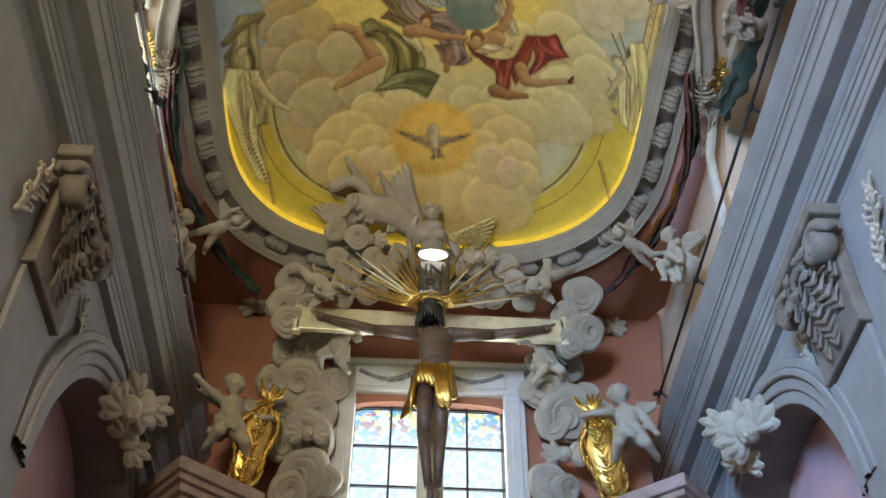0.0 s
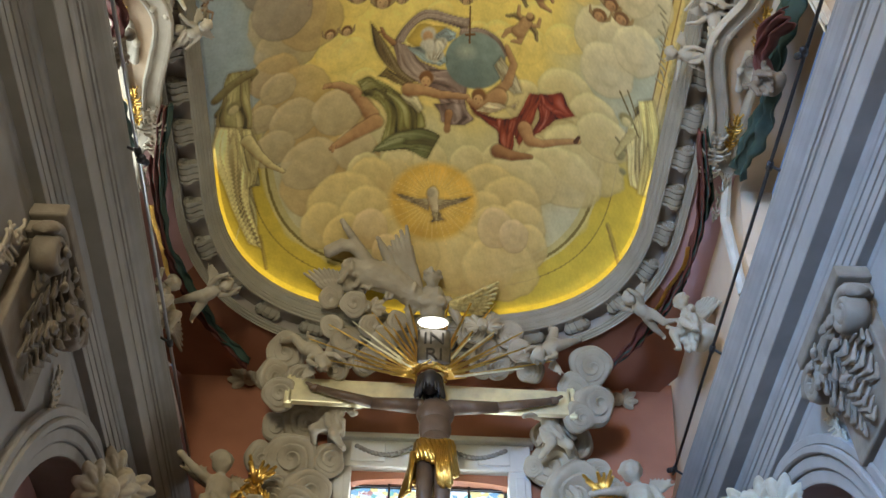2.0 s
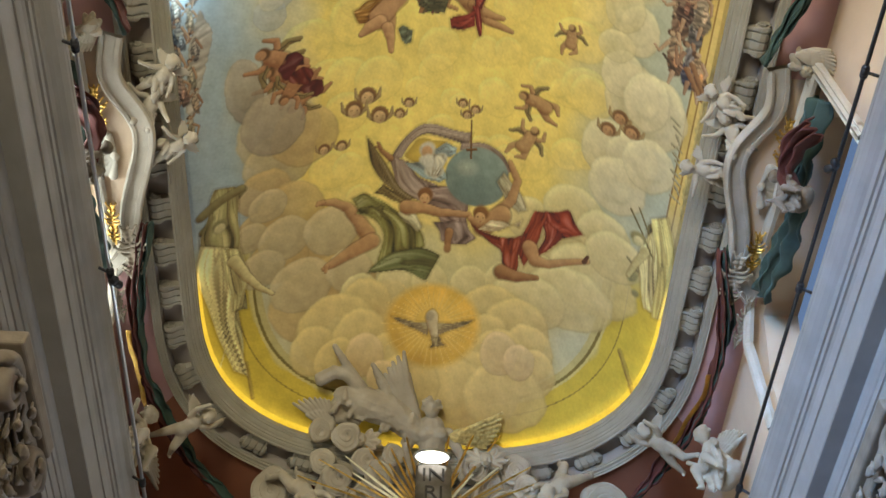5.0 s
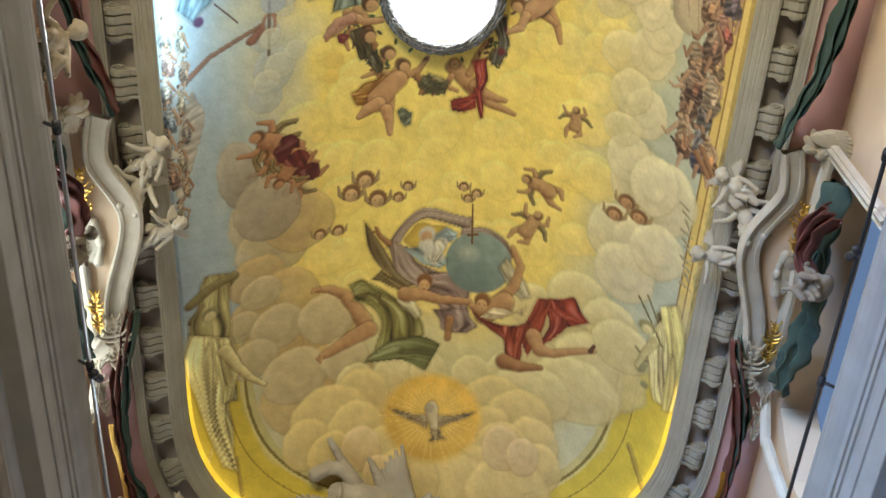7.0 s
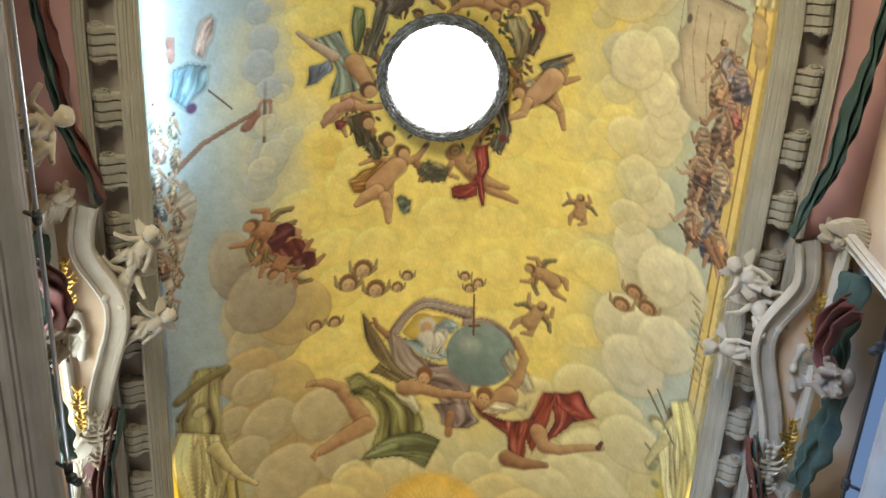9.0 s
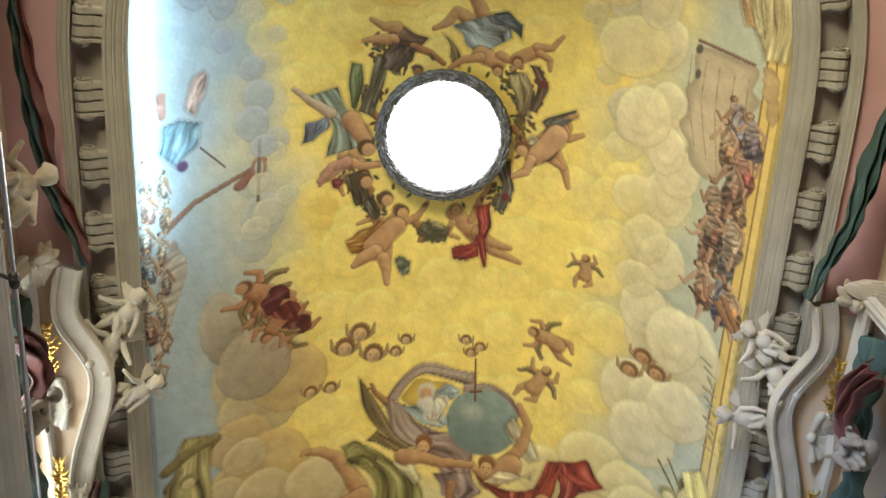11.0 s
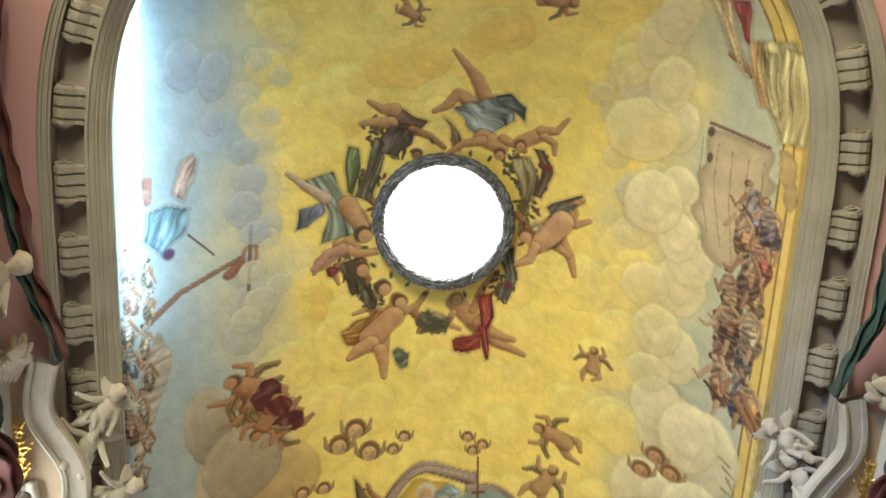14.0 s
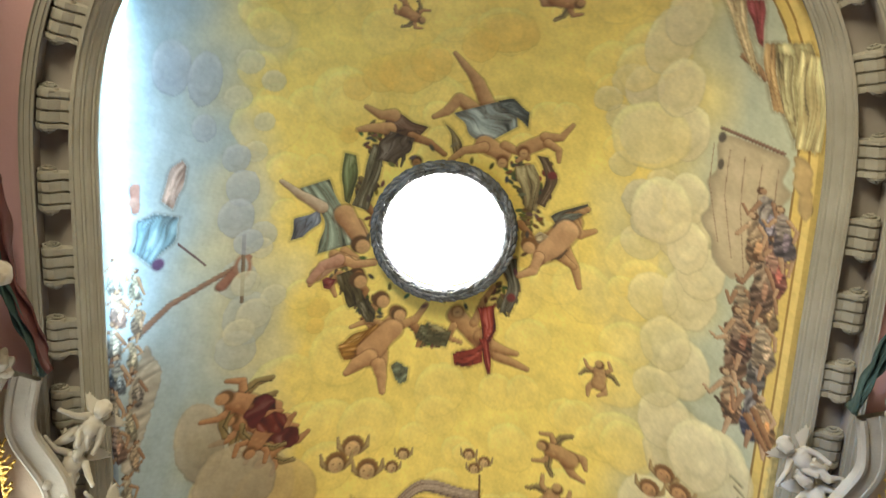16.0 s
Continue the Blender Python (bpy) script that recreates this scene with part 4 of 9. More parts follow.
cloth([(2.50, 3.98), (2.53, 3.92), (2.61, 3.97), (2.66, 4.11), (2.59, 4.23), (2.50, 4.15)], (103, 52, 45), 0.031, 93, depth=0.55)
cloth([(2.47, 3.87), (2.54, 3.82), (2.59, 3.89), (2.59, 4.02), (2.53, 4.03)], (150, 109, 91), 0.027, 37, depth=0.55)
limb([(2.50, 3.90), (2.47, 3.95), (2.44, 4.00)], 0.014, 0.009, (158, 122, 90))
limb([(2.56, 3.88), (2.63, 3.94), (2.58, 4.02)], 0.014, 0.009, (158, 122, 90))
cloth([(2.55, 3.94), (2.60, 3.97), (2.59, 4.11), (2.55, 4.08)], (186, 94, 81), 0.023, 76, depth=0.50)
limb([(2.56, 4.15), (2.59, 4.24)], 0.016, 0.009, (158, 122, 90))
blob(2.53, 3.81, 0.030, 0.032, 0, (92, 62, 38), 0.25, 1.00)
blob(2.52, 3.82, 0.021, 0.023, 0, (158, 122, 90), 0.25, 1.00)
cloth([(2.36, 4.36), (2.43, 4.28), (2.50, 4.34), (2.53, 4.49), (2.47, 4.59), (2.39, 4.53)], (90, 72, 54), 0.034, 65, depth=0.55)
cloth([(2.35, 4.24), (2.42, 4.18), (2.47, 4.26), (2.47, 4.40), (2.41, 4.41)], (141, 122, 97), 0.029, 78, depth=0.55)
limb([(2.38, 4.27), (2.36, 4.37), (2.33, 4.29)], 0.015, 0.010, (158, 122, 90))
limb([(2.44, 4.24), (2.51, 4.30), (2.48, 4.36)], 0.015, 0.009, (158, 122, 90))
cloth([(2.43, 4.31), (2.48, 4.34), (2.47, 4.49), (2.42, 4.45)], (162, 129, 97), 0.025, 104, depth=0.50)
limb([(2.44, 4.53), (2.43, 4.64)], 0.017, 0.010, (158, 122, 90))
blob(2.40, 4.17, 0.033, 0.035, 0, (92, 62, 38), 0.25, 1.00)
blob(2.40, 4.17, 0.023, 0.025, 0, (158, 122, 90), 0.25, 1.00)
cloth([(2.51, 4.28), (2.56, 4.21), (2.59, 4.28), (2.65, 4.42), (2.59, 4.54), (2.52, 4.45)], (112, 90, 63), 0.032, 36, depth=0.55)
cloth([(2.49, 4.17), (2.54, 4.12), (2.61, 4.19), (2.59, 4.33), (2.53, 4.34)], (156, 134, 103), 0.028, 59, depth=0.55)
limb([(2.50, 4.20), (2.45, 4.27), (2.47, 4.29)], 0.015, 0.009, (158, 122, 90))
limb([(2.57, 4.18), (2.60, 4.27), (2.61, 4.33)], 0.014, 0.009, (158, 122, 90))
cloth([(2.55, 4.25), (2.60, 4.27), (2.59, 4.42), (2.55, 4.38)], (202, 162, 113), 0.024, 99, depth=0.50)
limb([(2.57, 4.46), (2.55, 4.57)], 0.017, 0.009, (158, 122, 90))
blob(2.51, 4.12, 0.032, 0.034, 0, (92, 62, 38), 0.25, 1.00)
blob(2.52, 4.12, 0.022, 0.024, 0, (158, 122, 90), 0.25, 1.00)
cloth([(2.35, 4.74), (2.40, 4.67), (2.47, 4.73), (2.53, 4.86), (2.46, 5.00), (2.37, 4.92)], (105, 78, 57), 0.035, 41, depth=0.55)
cloth([(2.33, 4.62), (2.41, 4.56), (2.45, 4.64), (2.46, 4.78), (2.38, 4.80)], (151, 126, 99), 0.031, 93, depth=0.55)
limb([(2.36, 4.65), (2.31, 4.69), (2.27, 4.66)], 0.016, 0.010, (192, 160, 124))
limb([(2.43, 4.62), (2.48, 4.68), (2.47, 4.80)], 0.016, 0.010, (192, 160, 124))
cloth([(2.42, 4.69), (2.47, 4.72), (2.46, 4.88), (2.41, 4.84)], (189, 140, 102), 0.026, 64, depth=0.50)
limb([(2.43, 4.91), (2.46, 5.01)], 0.018, 0.010, (192, 160, 124))
blob(2.37, 4.56, 0.034, 0.037, 0, (92, 62, 38), 0.25, 1.00)
blob(2.38, 4.56, 0.024, 0.026, 0, (192, 160, 124), 0.25, 1.00)
cloth([(2.50, 4.76), (2.52, 4.71), (2.59, 4.76), (2.62, 4.91), (2.58, 5.02), (2.49, 4.95)], (78, 72, 67), 0.034, 60, depth=0.55)
cloth([(2.48, 4.65), (2.53, 4.59), (2.59, 4.66), (2.58, 4.81), (2.52, 4.83)], (133, 122, 106), 0.030, 93, depth=0.55)
limb([(2.49, 4.68), (2.45, 4.79), (2.42, 4.80)], 0.016, 0.010, (158, 122, 90))
limb([(2.56, 4.65), (2.63, 4.70), (2.60, 4.82)], 0.015, 0.010, (158, 122, 90))
cloth([(2.54, 4.73), (2.59, 4.75), (2.58, 4.91), (2.54, 4.87)], (140, 129, 121), 0.025, 99, depth=0.50)
limb([(2.55, 4.95), (2.57, 5.05)], 0.018, 0.010, (158, 122, 90))
blob(2.51, 4.58, 0.033, 0.035, 0, (92, 62, 38), 0.25, 1.00)
blob(2.50, 4.60, 0.023, 0.025, 0, (158, 122, 90), 0.25, 1.00)
cloth([(2.36, 5.12), (2.41, 5.05), (2.49, 5.10), (2.54, 5.25), (2.46, 5.36), (2.39, 5.30)], (112, 82, 57), 0.037, 68, depth=0.55)
cloth([(2.35, 4.99), (2.42, 4.93), (2.46, 5.02), (2.47, 5.16), (2.40, 5.18)], (156, 129, 99), 0.032, 50, depth=0.55)
limb([(2.37, 5.03), (2.31, 5.15), (2.27, 5.11)], 0.017, 0.010, (192, 160, 124))
limb([(2.44, 5.00), (2.47, 5.02), (2.49, 5.17)], 0.016, 0.010, (192, 160, 124))
cloth([(2.43, 5.07), (2.48, 5.10), (2.47, 5.26), (2.42, 5.22)], (202, 148, 102), 0.027, 94, depth=0.50)
limb([(2.44, 5.30), (2.42, 5.43)], 0.019, 0.011, (192, 160, 124))
blob(2.38, 4.93, 0.036, 0.038, 0, (92, 62, 38), 0.25, 1.00)
blob(2.39, 4.93, 0.025, 0.027, 0, (192, 160, 124), 0.25, 1.00)
cloth([(2.50, 5.15), (2.52, 5.09), (2.63, 5.12), (2.66, 5.27), (2.59, 5.43), (2.49, 5.35)], (57, 58, 75), 0.036, 83, depth=0.55)
cloth([(2.49, 5.02), (2.54, 4.97), (2.59, 5.05), (2.59, 5.19), (2.52, 5.22)], (119, 113, 111), 0.031, 10, depth=0.55)
limb([(2.50, 5.06), (2.46, 5.20), (2.43, 5.03)], 0.016, 0.010, (158, 122, 90))
limb([(2.57, 5.03), (2.60, 5.08), (2.60, 5.18)], 0.016, 0.010, (158, 122, 90))
cloth([(2.55, 5.10), (2.60, 5.12), (2.59, 5.29), (2.55, 5.25)], (102, 105, 135), 0.026, 90, depth=0.50)
limb([(2.56, 5.33), (2.55, 5.46)], 0.019, 0.010, (158, 122, 90))
blob(2.50, 4.97, 0.035, 0.037, 0, (92, 62, 38), 0.25, 1.00)
blob(2.51, 4.97, 0.024, 0.026, 0, (158, 122, 90), 0.25, 1.00)
cloth([(2.56, 5.22), (2.61, 5.14), (2.69, 5.18), (2.73, 5.35), (2.67, 5.47), (2.59, 5.39)], (120, 87, 52), 0.036, 97, depth=0.55)
cloth([(2.55, 5.09), (2.62, 5.03), (2.66, 5.10), (2.67, 5.24), (2.58, 5.28)], (161, 132, 96), 0.031, 45, depth=0.55)
limb([(2.57, 5.12), (2.55, 5.23), (2.49, 5.21)], 0.016, 0.010, (192, 160, 124))
limb([(2.64, 5.09), (2.68, 5.16), (2.66, 5.22)], 0.016, 0.010, (192, 160, 124))
cloth([(2.63, 5.16), (2.67, 5.18), (2.66, 5.35), (2.62, 5.31)], (216, 156, 94), 0.026, 61, depth=0.50)
limb([(2.64, 5.39), (2.65, 5.49)], 0.019, 0.010, (192, 160, 124))
blob(2.58, 5.03, 0.035, 0.037, 0, (92, 62, 38), 0.25, 1.00)
blob(2.60, 5.02, 0.024, 0.026, 0, (192, 160, 124), 0.25, 1.00)
cloth([(2.48, 3.64), (2.53, 3.58), (2.59, 3.64), (2.61, 3.78), (2.56, 3.86), (2.50, 3.80)], (82, 72, 72), 0.030, 54, depth=0.55)
cloth([(2.46, 3.53), (2.51, 3.49), (2.57, 3.56), (2.56, 3.69), (2.50, 3.70)], (136, 122, 109), 0.026, 53, depth=0.55)
limb([(2.47, 3.56), (2.43, 3.63), (2.40, 3.64)], 0.014, 0.009, (182, 148, 112))
limb([(2.53, 3.55), (2.59, 3.62), (2.54, 3.67)], 0.014, 0.008, (182, 148, 112))
cloth([(2.52, 3.61), (2.57, 3.64), (2.56, 3.78), (2.52, 3.74)], (148, 129, 129), 0.022, 104, depth=0.50)
limb([(2.54, 3.81), (2.54, 3.91)], 0.016, 0.009, (182, 148, 112))
blob(2.49, 3.48, 0.030, 0.032, 0, (92, 62, 38), 0.25, 1.00)
blob(2.50, 3.48, 0.020, 0.022, 0, (182, 148, 112), 0.25, 1.00)
cloth([(2.38, 4.59), (2.44, 4.51), (2.51, 4.57), (2.53, 4.73), (2.48, 4.85), (2.38, 4.77)], (72, 48, 36), 0.035, 103, depth=0.55)
cloth([(2.37, 4.46), (2.43, 4.41), (2.48, 4.49), (2.48, 4.63), (2.39, 4.66)], (129, 106, 85), 0.030, 84, depth=0.55)
limb([(2.39, 4.50), (2.35, 4.62), (2.32, 4.59)], 0.016, 0.010, (182, 148, 112))
limb([(2.45, 4.47), (2.52, 4.55), (2.51, 4.61)], 0.015, 0.010, (182, 148, 112))
cloth([(2.44, 4.55), (2.49, 4.57), (2.48, 4.73), (2.43, 4.69)], (129, 86, 64), 0.025, 66, depth=0.50)
limb([(2.45, 4.76), (2.44, 4.88)], 0.018, 0.010, (182, 148, 112))
blob(2.40, 4.41, 0.034, 0.036, 0, (92, 62, 38), 0.25, 1.00)
blob(2.41, 4.41, 0.023, 0.025, 0, (182, 148, 112), 0.25, 1.00)
cloth([(2.53, 4.58), (2.56, 4.52), (2.62, 4.58), (2.66, 4.72), (2.61, 4.84), (2.50, 4.78)], (118, 102, 82), 0.033, 84, depth=0.55)
cloth([(2.49, 4.48), (2.56, 4.42), (2.61, 4.49), (2.61, 4.63), (2.54, 4.65)], (160, 142, 116), 0.029, 69, depth=0.55)
limb([(2.52, 4.51), (2.49, 4.57), (2.43, 4.57)], 0.015, 0.009, (182, 148, 112))
limb([(2.58, 4.48), (2.62, 4.51), (2.63, 4.61)], 0.015, 0.009, (182, 148, 112))
cloth([(2.57, 4.55), (2.62, 4.57), (2.61, 4.73), (2.56, 4.69)], (213, 183, 148), 0.025, 61, depth=0.50)
limb([(2.58, 4.77), (2.57, 4.88)], 0.017, 0.010, (182, 148, 112))
blob(2.54, 4.41, 0.032, 0.034, 0, (92, 62, 38), 0.25, 1.00)
blob(2.53, 4.42, 0.022, 0.024, 0, (182, 148, 112), 0.25, 1.00)
limb([(2.54, 5.21), (2.68, 5.44)], 0.029, 0.012, (150, 110, 70))
limb([(2.57, 5.14), (2.70, 5.40)], 0.024, 0.012, (150, 110, 70))
limb([(2.35, 5.17), (2.47, 5.29)], 0.013, 0.009, (80, 60, 40))
limb([(2.50, 5.76), (2.57, 5.80)], 0.013, 0.007, (168, 160, 122))
limb([(2.53, 5.83), (2.59, 5.88)], 0.013, 0.007, (168, 160, 122))
limb([(2.56, 5.91), (2.59, 5.98)], 0.013, 0.007, (168, 160, 122))
limb([(2.54, 6.02), (2.62, 6.05)], 0.014, 0.007, (168, 160, 122))
limb([(2.56, 6.10), (2.62, 6.15)], 0.014, 0.007, (168, 160, 122))
limb([(2.59, 6.17), (2.64, 6.23)], 0.014, 0.007, (168, 160, 122))
limb([(2.57, 6.29), (2.64, 6.33)], 0.014, 0.007, (168, 160, 122))
limb([(2.60, 6.37), (2.66, 6.41)], 0.014, 0.007, (168, 160, 122))
limb([(2.62, 6.44), (2.66, 6.51)], 0.014, 0.007, (168, 160, 122))
limb([(2.60, 6.56), (2.68, 6.59)], 0.014, 0.007, (168, 160, 122))
cloth([(2.68, 5.44), (2.71, 5.04), (2.76, 5.04), (2.75, 6.64), (2.69, 6.91)], (200, 180, 118), 0.089, 80, depth=0.20)
# the robed figures painted at both ends of the ledge
swathe([(-2.08, 6.80), (-2.17, 7.07), (-2.23, 7.42)], [(-1.90, 6.87), (-1.87, 7.21), (-1.91, 7.67)], 6, (176, 164, 104), 0.32)
swathe([(-2.24, 7.38), (-2.29, 7.85), (-2.18, 8.53), (-1.99, 9.12)], [(-1.93, 7.62), (-1.91, 8.16), (-1.98, 8.64), (-1.84, 9.23)], 8, (226, 212, 146), 0.34)
swathe([(-2.06, 7.54), (-2.01, 8.10), (-1.99, 8.41)], [(-1.87, 7.65), (-1.82, 8.09), (-1.90, 8.39)], 5, (206, 194, 130), 0.30)
limb([(-1.96, 7.75), (-1.84, 8.03), (-1.72, 8.22), (-1.59, 8.35)], 0.060, 0.022, (226, 212, 146))
limb([(-2.20, 7.05), (-2.05, 6.97), (-1.86, 6.93)], 0.055, 0.045, (150, 138, 84))
blob(-2.06, 7.26, 0.085, 0.09, 0, (150, 138, 88), 0.3)
blob(-2.06, 7.29, 0.058, 0.065, 0, (222, 206, 146), 0.3)
swathe([(2.43, 7.31), (2.45, 7.63), (2.56, 8.04)], [(2.54, 6.98), (2.64, 7.33), (2.69, 8.03)], 7, (226, 212, 146), 0.34)
swathe([(2.48, 6.94), (2.57, 7.24), (2.62, 7.73), (2.64, 8.09)], [(2.61, 6.82), (2.74, 7.20), (2.80, 7.65), (2.81, 8.05)], 6, (220, 206, 128), 0.32)
limb([(2.49, 7.34), (2.41, 7.58), (2.37, 7.74)], 0.040, 0.022, (206, 192, 128))
limb([(2.30, 6.95), (2.42, 7.14), (2.55, 7.37)], 0.010, 0.008, (120, 108, 60))
blob(2.41, 7.24, 0.080, 0.085, 0, (150, 138, 88), 0.3)
blob(2.41, 7.27, 0.055, 0.062, 0, (222, 206, 146), 0.3)
blob(0.10, 7.39, 0.098, 0.094, 0, (132, 88, 44), 0.25)
blob(0.10, 7.44, 0.064, 0.072, 0, (214, 168, 112), 0.2)
blob(0.07, 7.43, 0.016, 0.010, 0, (88, 54, 32), 0.6)
blob(0.13, 7.43, 0.016, 0.010, 0, (88, 54, 32), 0.6)
blob(0.10, 7.48, 0.022, 0.009, 0, (146, 76, 52), 0.6)
blob(0.75, 7.57, 0.098, 0.094, 0, (132, 88, 44), 0.25)
blob(0.75, 7.62, 0.064, 0.072, 0, (214, 168, 112), 0.2)
blob(0.72, 7.61, 0.016, 0.010, 0, (88, 54, 32), 0.6)
blob(0.78, 7.61, 0.016, 0.010, 0, (88, 54, 32), 0.6)
blob(0.75, 7.66, 0.022, 0.009, 0, (146, 76, 52), 0.6)
blob(0.10, 6.86, 0.10, 0.10, 0, (206, 196, 170), 0.3)
blob(0.10, 6.88, 0.070, 0.075, 0, (206, 160, 112), 0.25)
blob(0.12, 6.99, 0.085, 0.10, 0, (222, 214, 188), 0.4)
garland(-0.47, 3.38, 0.01, 0.13, 0, 360, (96, 86, 54))
garland(0.72, 3.67, 0.01, 0.13, 0, 360, (96, 86, 54))
garland(0.91, 3.84, 0.01, 0.13, 0, 360, (96, 86, 54))
garland(-0.69, 4.65, 0.01, 0.13, 0, 360, (96, 86, 54))
garland(-0.48, 4.94, 0.01, 0.13, 0, 360, (96, 86, 54))
garland(0.06, 5.22, 0.01, 0.13, 0, 360, (96, 86, 54))
garland(0.70, 4.79, 0.01, 0.13, 0, 360, (96, 86, 54))
garland(0.85, 4.06, 0.01, 0.13, 0, 360, (96, 86, 54))
garland(-0.56, 3.86, 0.01, 0.13, 0, 360, (96, 86, 54))
limb([(-0.50, 3.53), (-0.44, 3.59), (-0.41, 3.66)], 0.025, 0.009, (118, 104, 62))
limb([(-0.50, 3.65), (-0.48, 3.71), (-0.47, 3.78)], 0.025, 0.009, (98, 92, 58))
limb([(-0.58, 3.77), (-0.53, 3.84), (-0.56, 3.90)], 0.025, 0.009, (136, 118, 72))
limb([(-0.60, 3.89), (-0.59, 3.95), (-0.57, 4.02)], 0.025, 0.009, (90, 82, 60))
limb([(-0.52, 3.71), (-0.49, 3.78), (-0.50, 3.85)], 0.025, 0.009, (150, 124, 84))
limb([(-0.60, 3.84), (-0.55, 3.91), (-0.58, 3.98)], 0.025, 0.009, (118, 104, 62))
limb([(0.74, 3.55), (0.76, 3.61), (0.77, 3.68)], 0.025, 0.009, (98, 92, 58))
limb([(0.78, 3.68), (0.82, 3.74), (0.81, 3.81)], 0.025, 0.009, (136, 118, 72))
limb([(0.76, 3.82), (0.82, 3.88), (0.84, 3.94)], 0.025, 0.009, (90, 82, 60))
limb([(0.85, 3.73), (0.88, 3.79), (0.88, 3.86)], 0.025, 0.009, (150, 124, 84))
limb([(0.82, 3.92), (0.86, 3.98), (0.84, 4.05)], 0.025, 0.009, (118, 104, 62))
limb([(0.84, 3.65), (0.90, 3.71), (0.92, 3.77)], 0.025, 0.009, (98, 92, 58))
limb([(-0.74, 4.67), (-0.71, 4.73), (-0.73, 4.80)], 0.025, 0.009, (136, 118, 72))
limb([(-0.71, 4.74), (-0.66, 4.81), (-0.63, 4.88)], 0.025, 0.009, (90, 82, 60))
limb([(-0.61, 4.80), (-0.60, 4.87), (-0.60, 4.94)], 0.026, 0.009, (150, 124, 84))
limb([(-0.56, 4.79), (-0.53, 4.86), (-0.55, 4.93)], 0.026, 0.009, (118, 104, 62))
limb([(-0.54, 4.90), (-0.48, 4.97), (-0.47, 5.04)], 0.026, 0.009, (98, 92, 58))
limb([(-0.46, 4.96), (-0.44, 5.03), (-0.45, 5.10)], 0.026, 0.010, (136, 118, 72))
limb([(-0.57, 4.71), (-0.53, 4.77), (-0.56, 4.84)], 0.026, 0.009, (90, 82, 60))
limb([(-0.12, 5.10), (-0.06, 5.17), (-0.05, 5.24)], 0.027, 0.010, (150, 124, 84))
limb([(-0.01, 5.17), (0.01, 5.23), (-0.01, 5.31)], 0.027, 0.010, (118, 104, 62))
limb([(0.08, 5.16), (0.13, 5.23), (0.15, 5.30)], 0.027, 0.010, (98, 92, 58))
limb([(0.68, 4.83), (0.75, 4.89), (0.75, 4.97)], 0.026, 0.010, (136, 118, 72))
limb([(0.75, 4.72), (0.78, 4.78), (0.75, 4.85)], 0.026, 0.010, (90, 82, 60))
limb([(0.76, 4.60), (0.81, 4.66), (0.83, 4.73)], 0.026, 0.010, (150, 124, 84))
limb([(0.74, 4.52), (0.76, 4.59), (0.75, 4.66)], 0.026, 0.010, (118, 104, 62))
limb([(0.66, 4.84), (0.69, 4.90), (0.73, 4.97)], 0.027, 0.010, (98, 92, 58))
limb([(-0.40, 3.47), (-0.35, 3.53), (-0.35, 3.60)], 0.025, 0.009, (136, 118, 72))
limb([(-0.24, 3.53), (-0.23, 3.59), (-0.25, 3.66)], 0.025, 0.009, (90, 82, 60))
limb([(-0.34, 3.53), (-0.30, 3.59), (-0.28, 3.66)], 0.025, 0.009, (150, 124, 84))
limb([(-0.53, 4.01), (-0.46, 4.09), (-0.49, 4.19)], 0.037, 0.018, (168, 122, 74))
limb([(0.81, 3.61), (0.75, 3.70), (0.80, 3.79)], 0.036, 0.018, (196, 152, 98))
limb([(-0.59, 4.69), (-0.51, 4.78), (-0.55, 4.88)], 0.037, 0.019, (168, 122, 74))
limb([(0.75, 4.45), (0.69, 4.55), (0.73, 4.64)], 0.038, 0.019, (196, 152, 98))
limb([(0.79, 4.12), (0.87, 4.20), (0.83, 4.30)], 0.037, 0.019, (168, 122, 74))
limb([(-0.44, 4.94), (-0.51, 5.03), (-0.46, 5.13)], 0.038, 0.019, (196, 152, 98))
limb([(-0.08, 5.11), (-0.00, 5.20), (-0.04, 5.30)], 0.039, 0.020, (168, 122, 74))
limb([(-0.74, 4.62), (-0.81, 4.70), (-0.77, 4.81)], 0.037, 0.018, (196, 152, 98))
swathe([(-0.37, 3.16), (-0.20, 3.23), (-0.03, 3.31)], [(-0.42, 3.38), (-0.28, 3.46), (-0.14, 3.44)], 5, (112, 86, 64), 0.30)
limb([(-0.32, 3.21), (-0.42, 3.21), (-0.54, 3.14)], 0.058, 0.022, (196, 152, 98))
limb([(-0.35, 3.33), (-0.49, 3.32), (-0.61, 3.34)], 0.058, 0.022, (196, 152, 98))
limb([(-0.17, 3.39), (-0.02, 3.44), (0.11, 3.54)], 0.041, 0.023, (168, 122, 74))
blob(-0.12, 3.61, 0.063, 0.066, 0, (80, 54, 36), 0.40, 1.00)
blob(-0.12, 3.63, 0.042, 0.046, 0, (168, 122, 74), 0.30, 1.00)
blob(-0.12, 3.62, 0.027, 0.008, 0, (104, 75, 45), 0.90, 0.70)
limb([(0.44, 3.08), (0.35, 2.89), (0.26, 2.78), (0.15, 2.65)], 0.067, 0.018, (196, 152, 98))
limb([(0.35, 3.15), (0.21, 3.04), (0.11, 3.16), (0.01, 3.21)], 0.067, 0.022, (196, 152, 98))
swathe([(0.18, 3.16), (0.27, 3.31), (0.44, 3.44)], [(0.50, 3.05), (0.63, 3.12), (0.72, 3.25)], 8, (146, 154, 146), 0.32)
swathe([(0.51, 3.03), (0.66, 3.01), (0.79, 3.13)], [(0.55, 3.11), (0.67, 3.17), (0.79, 3.27)], 3, (86, 92, 88), 0.30)
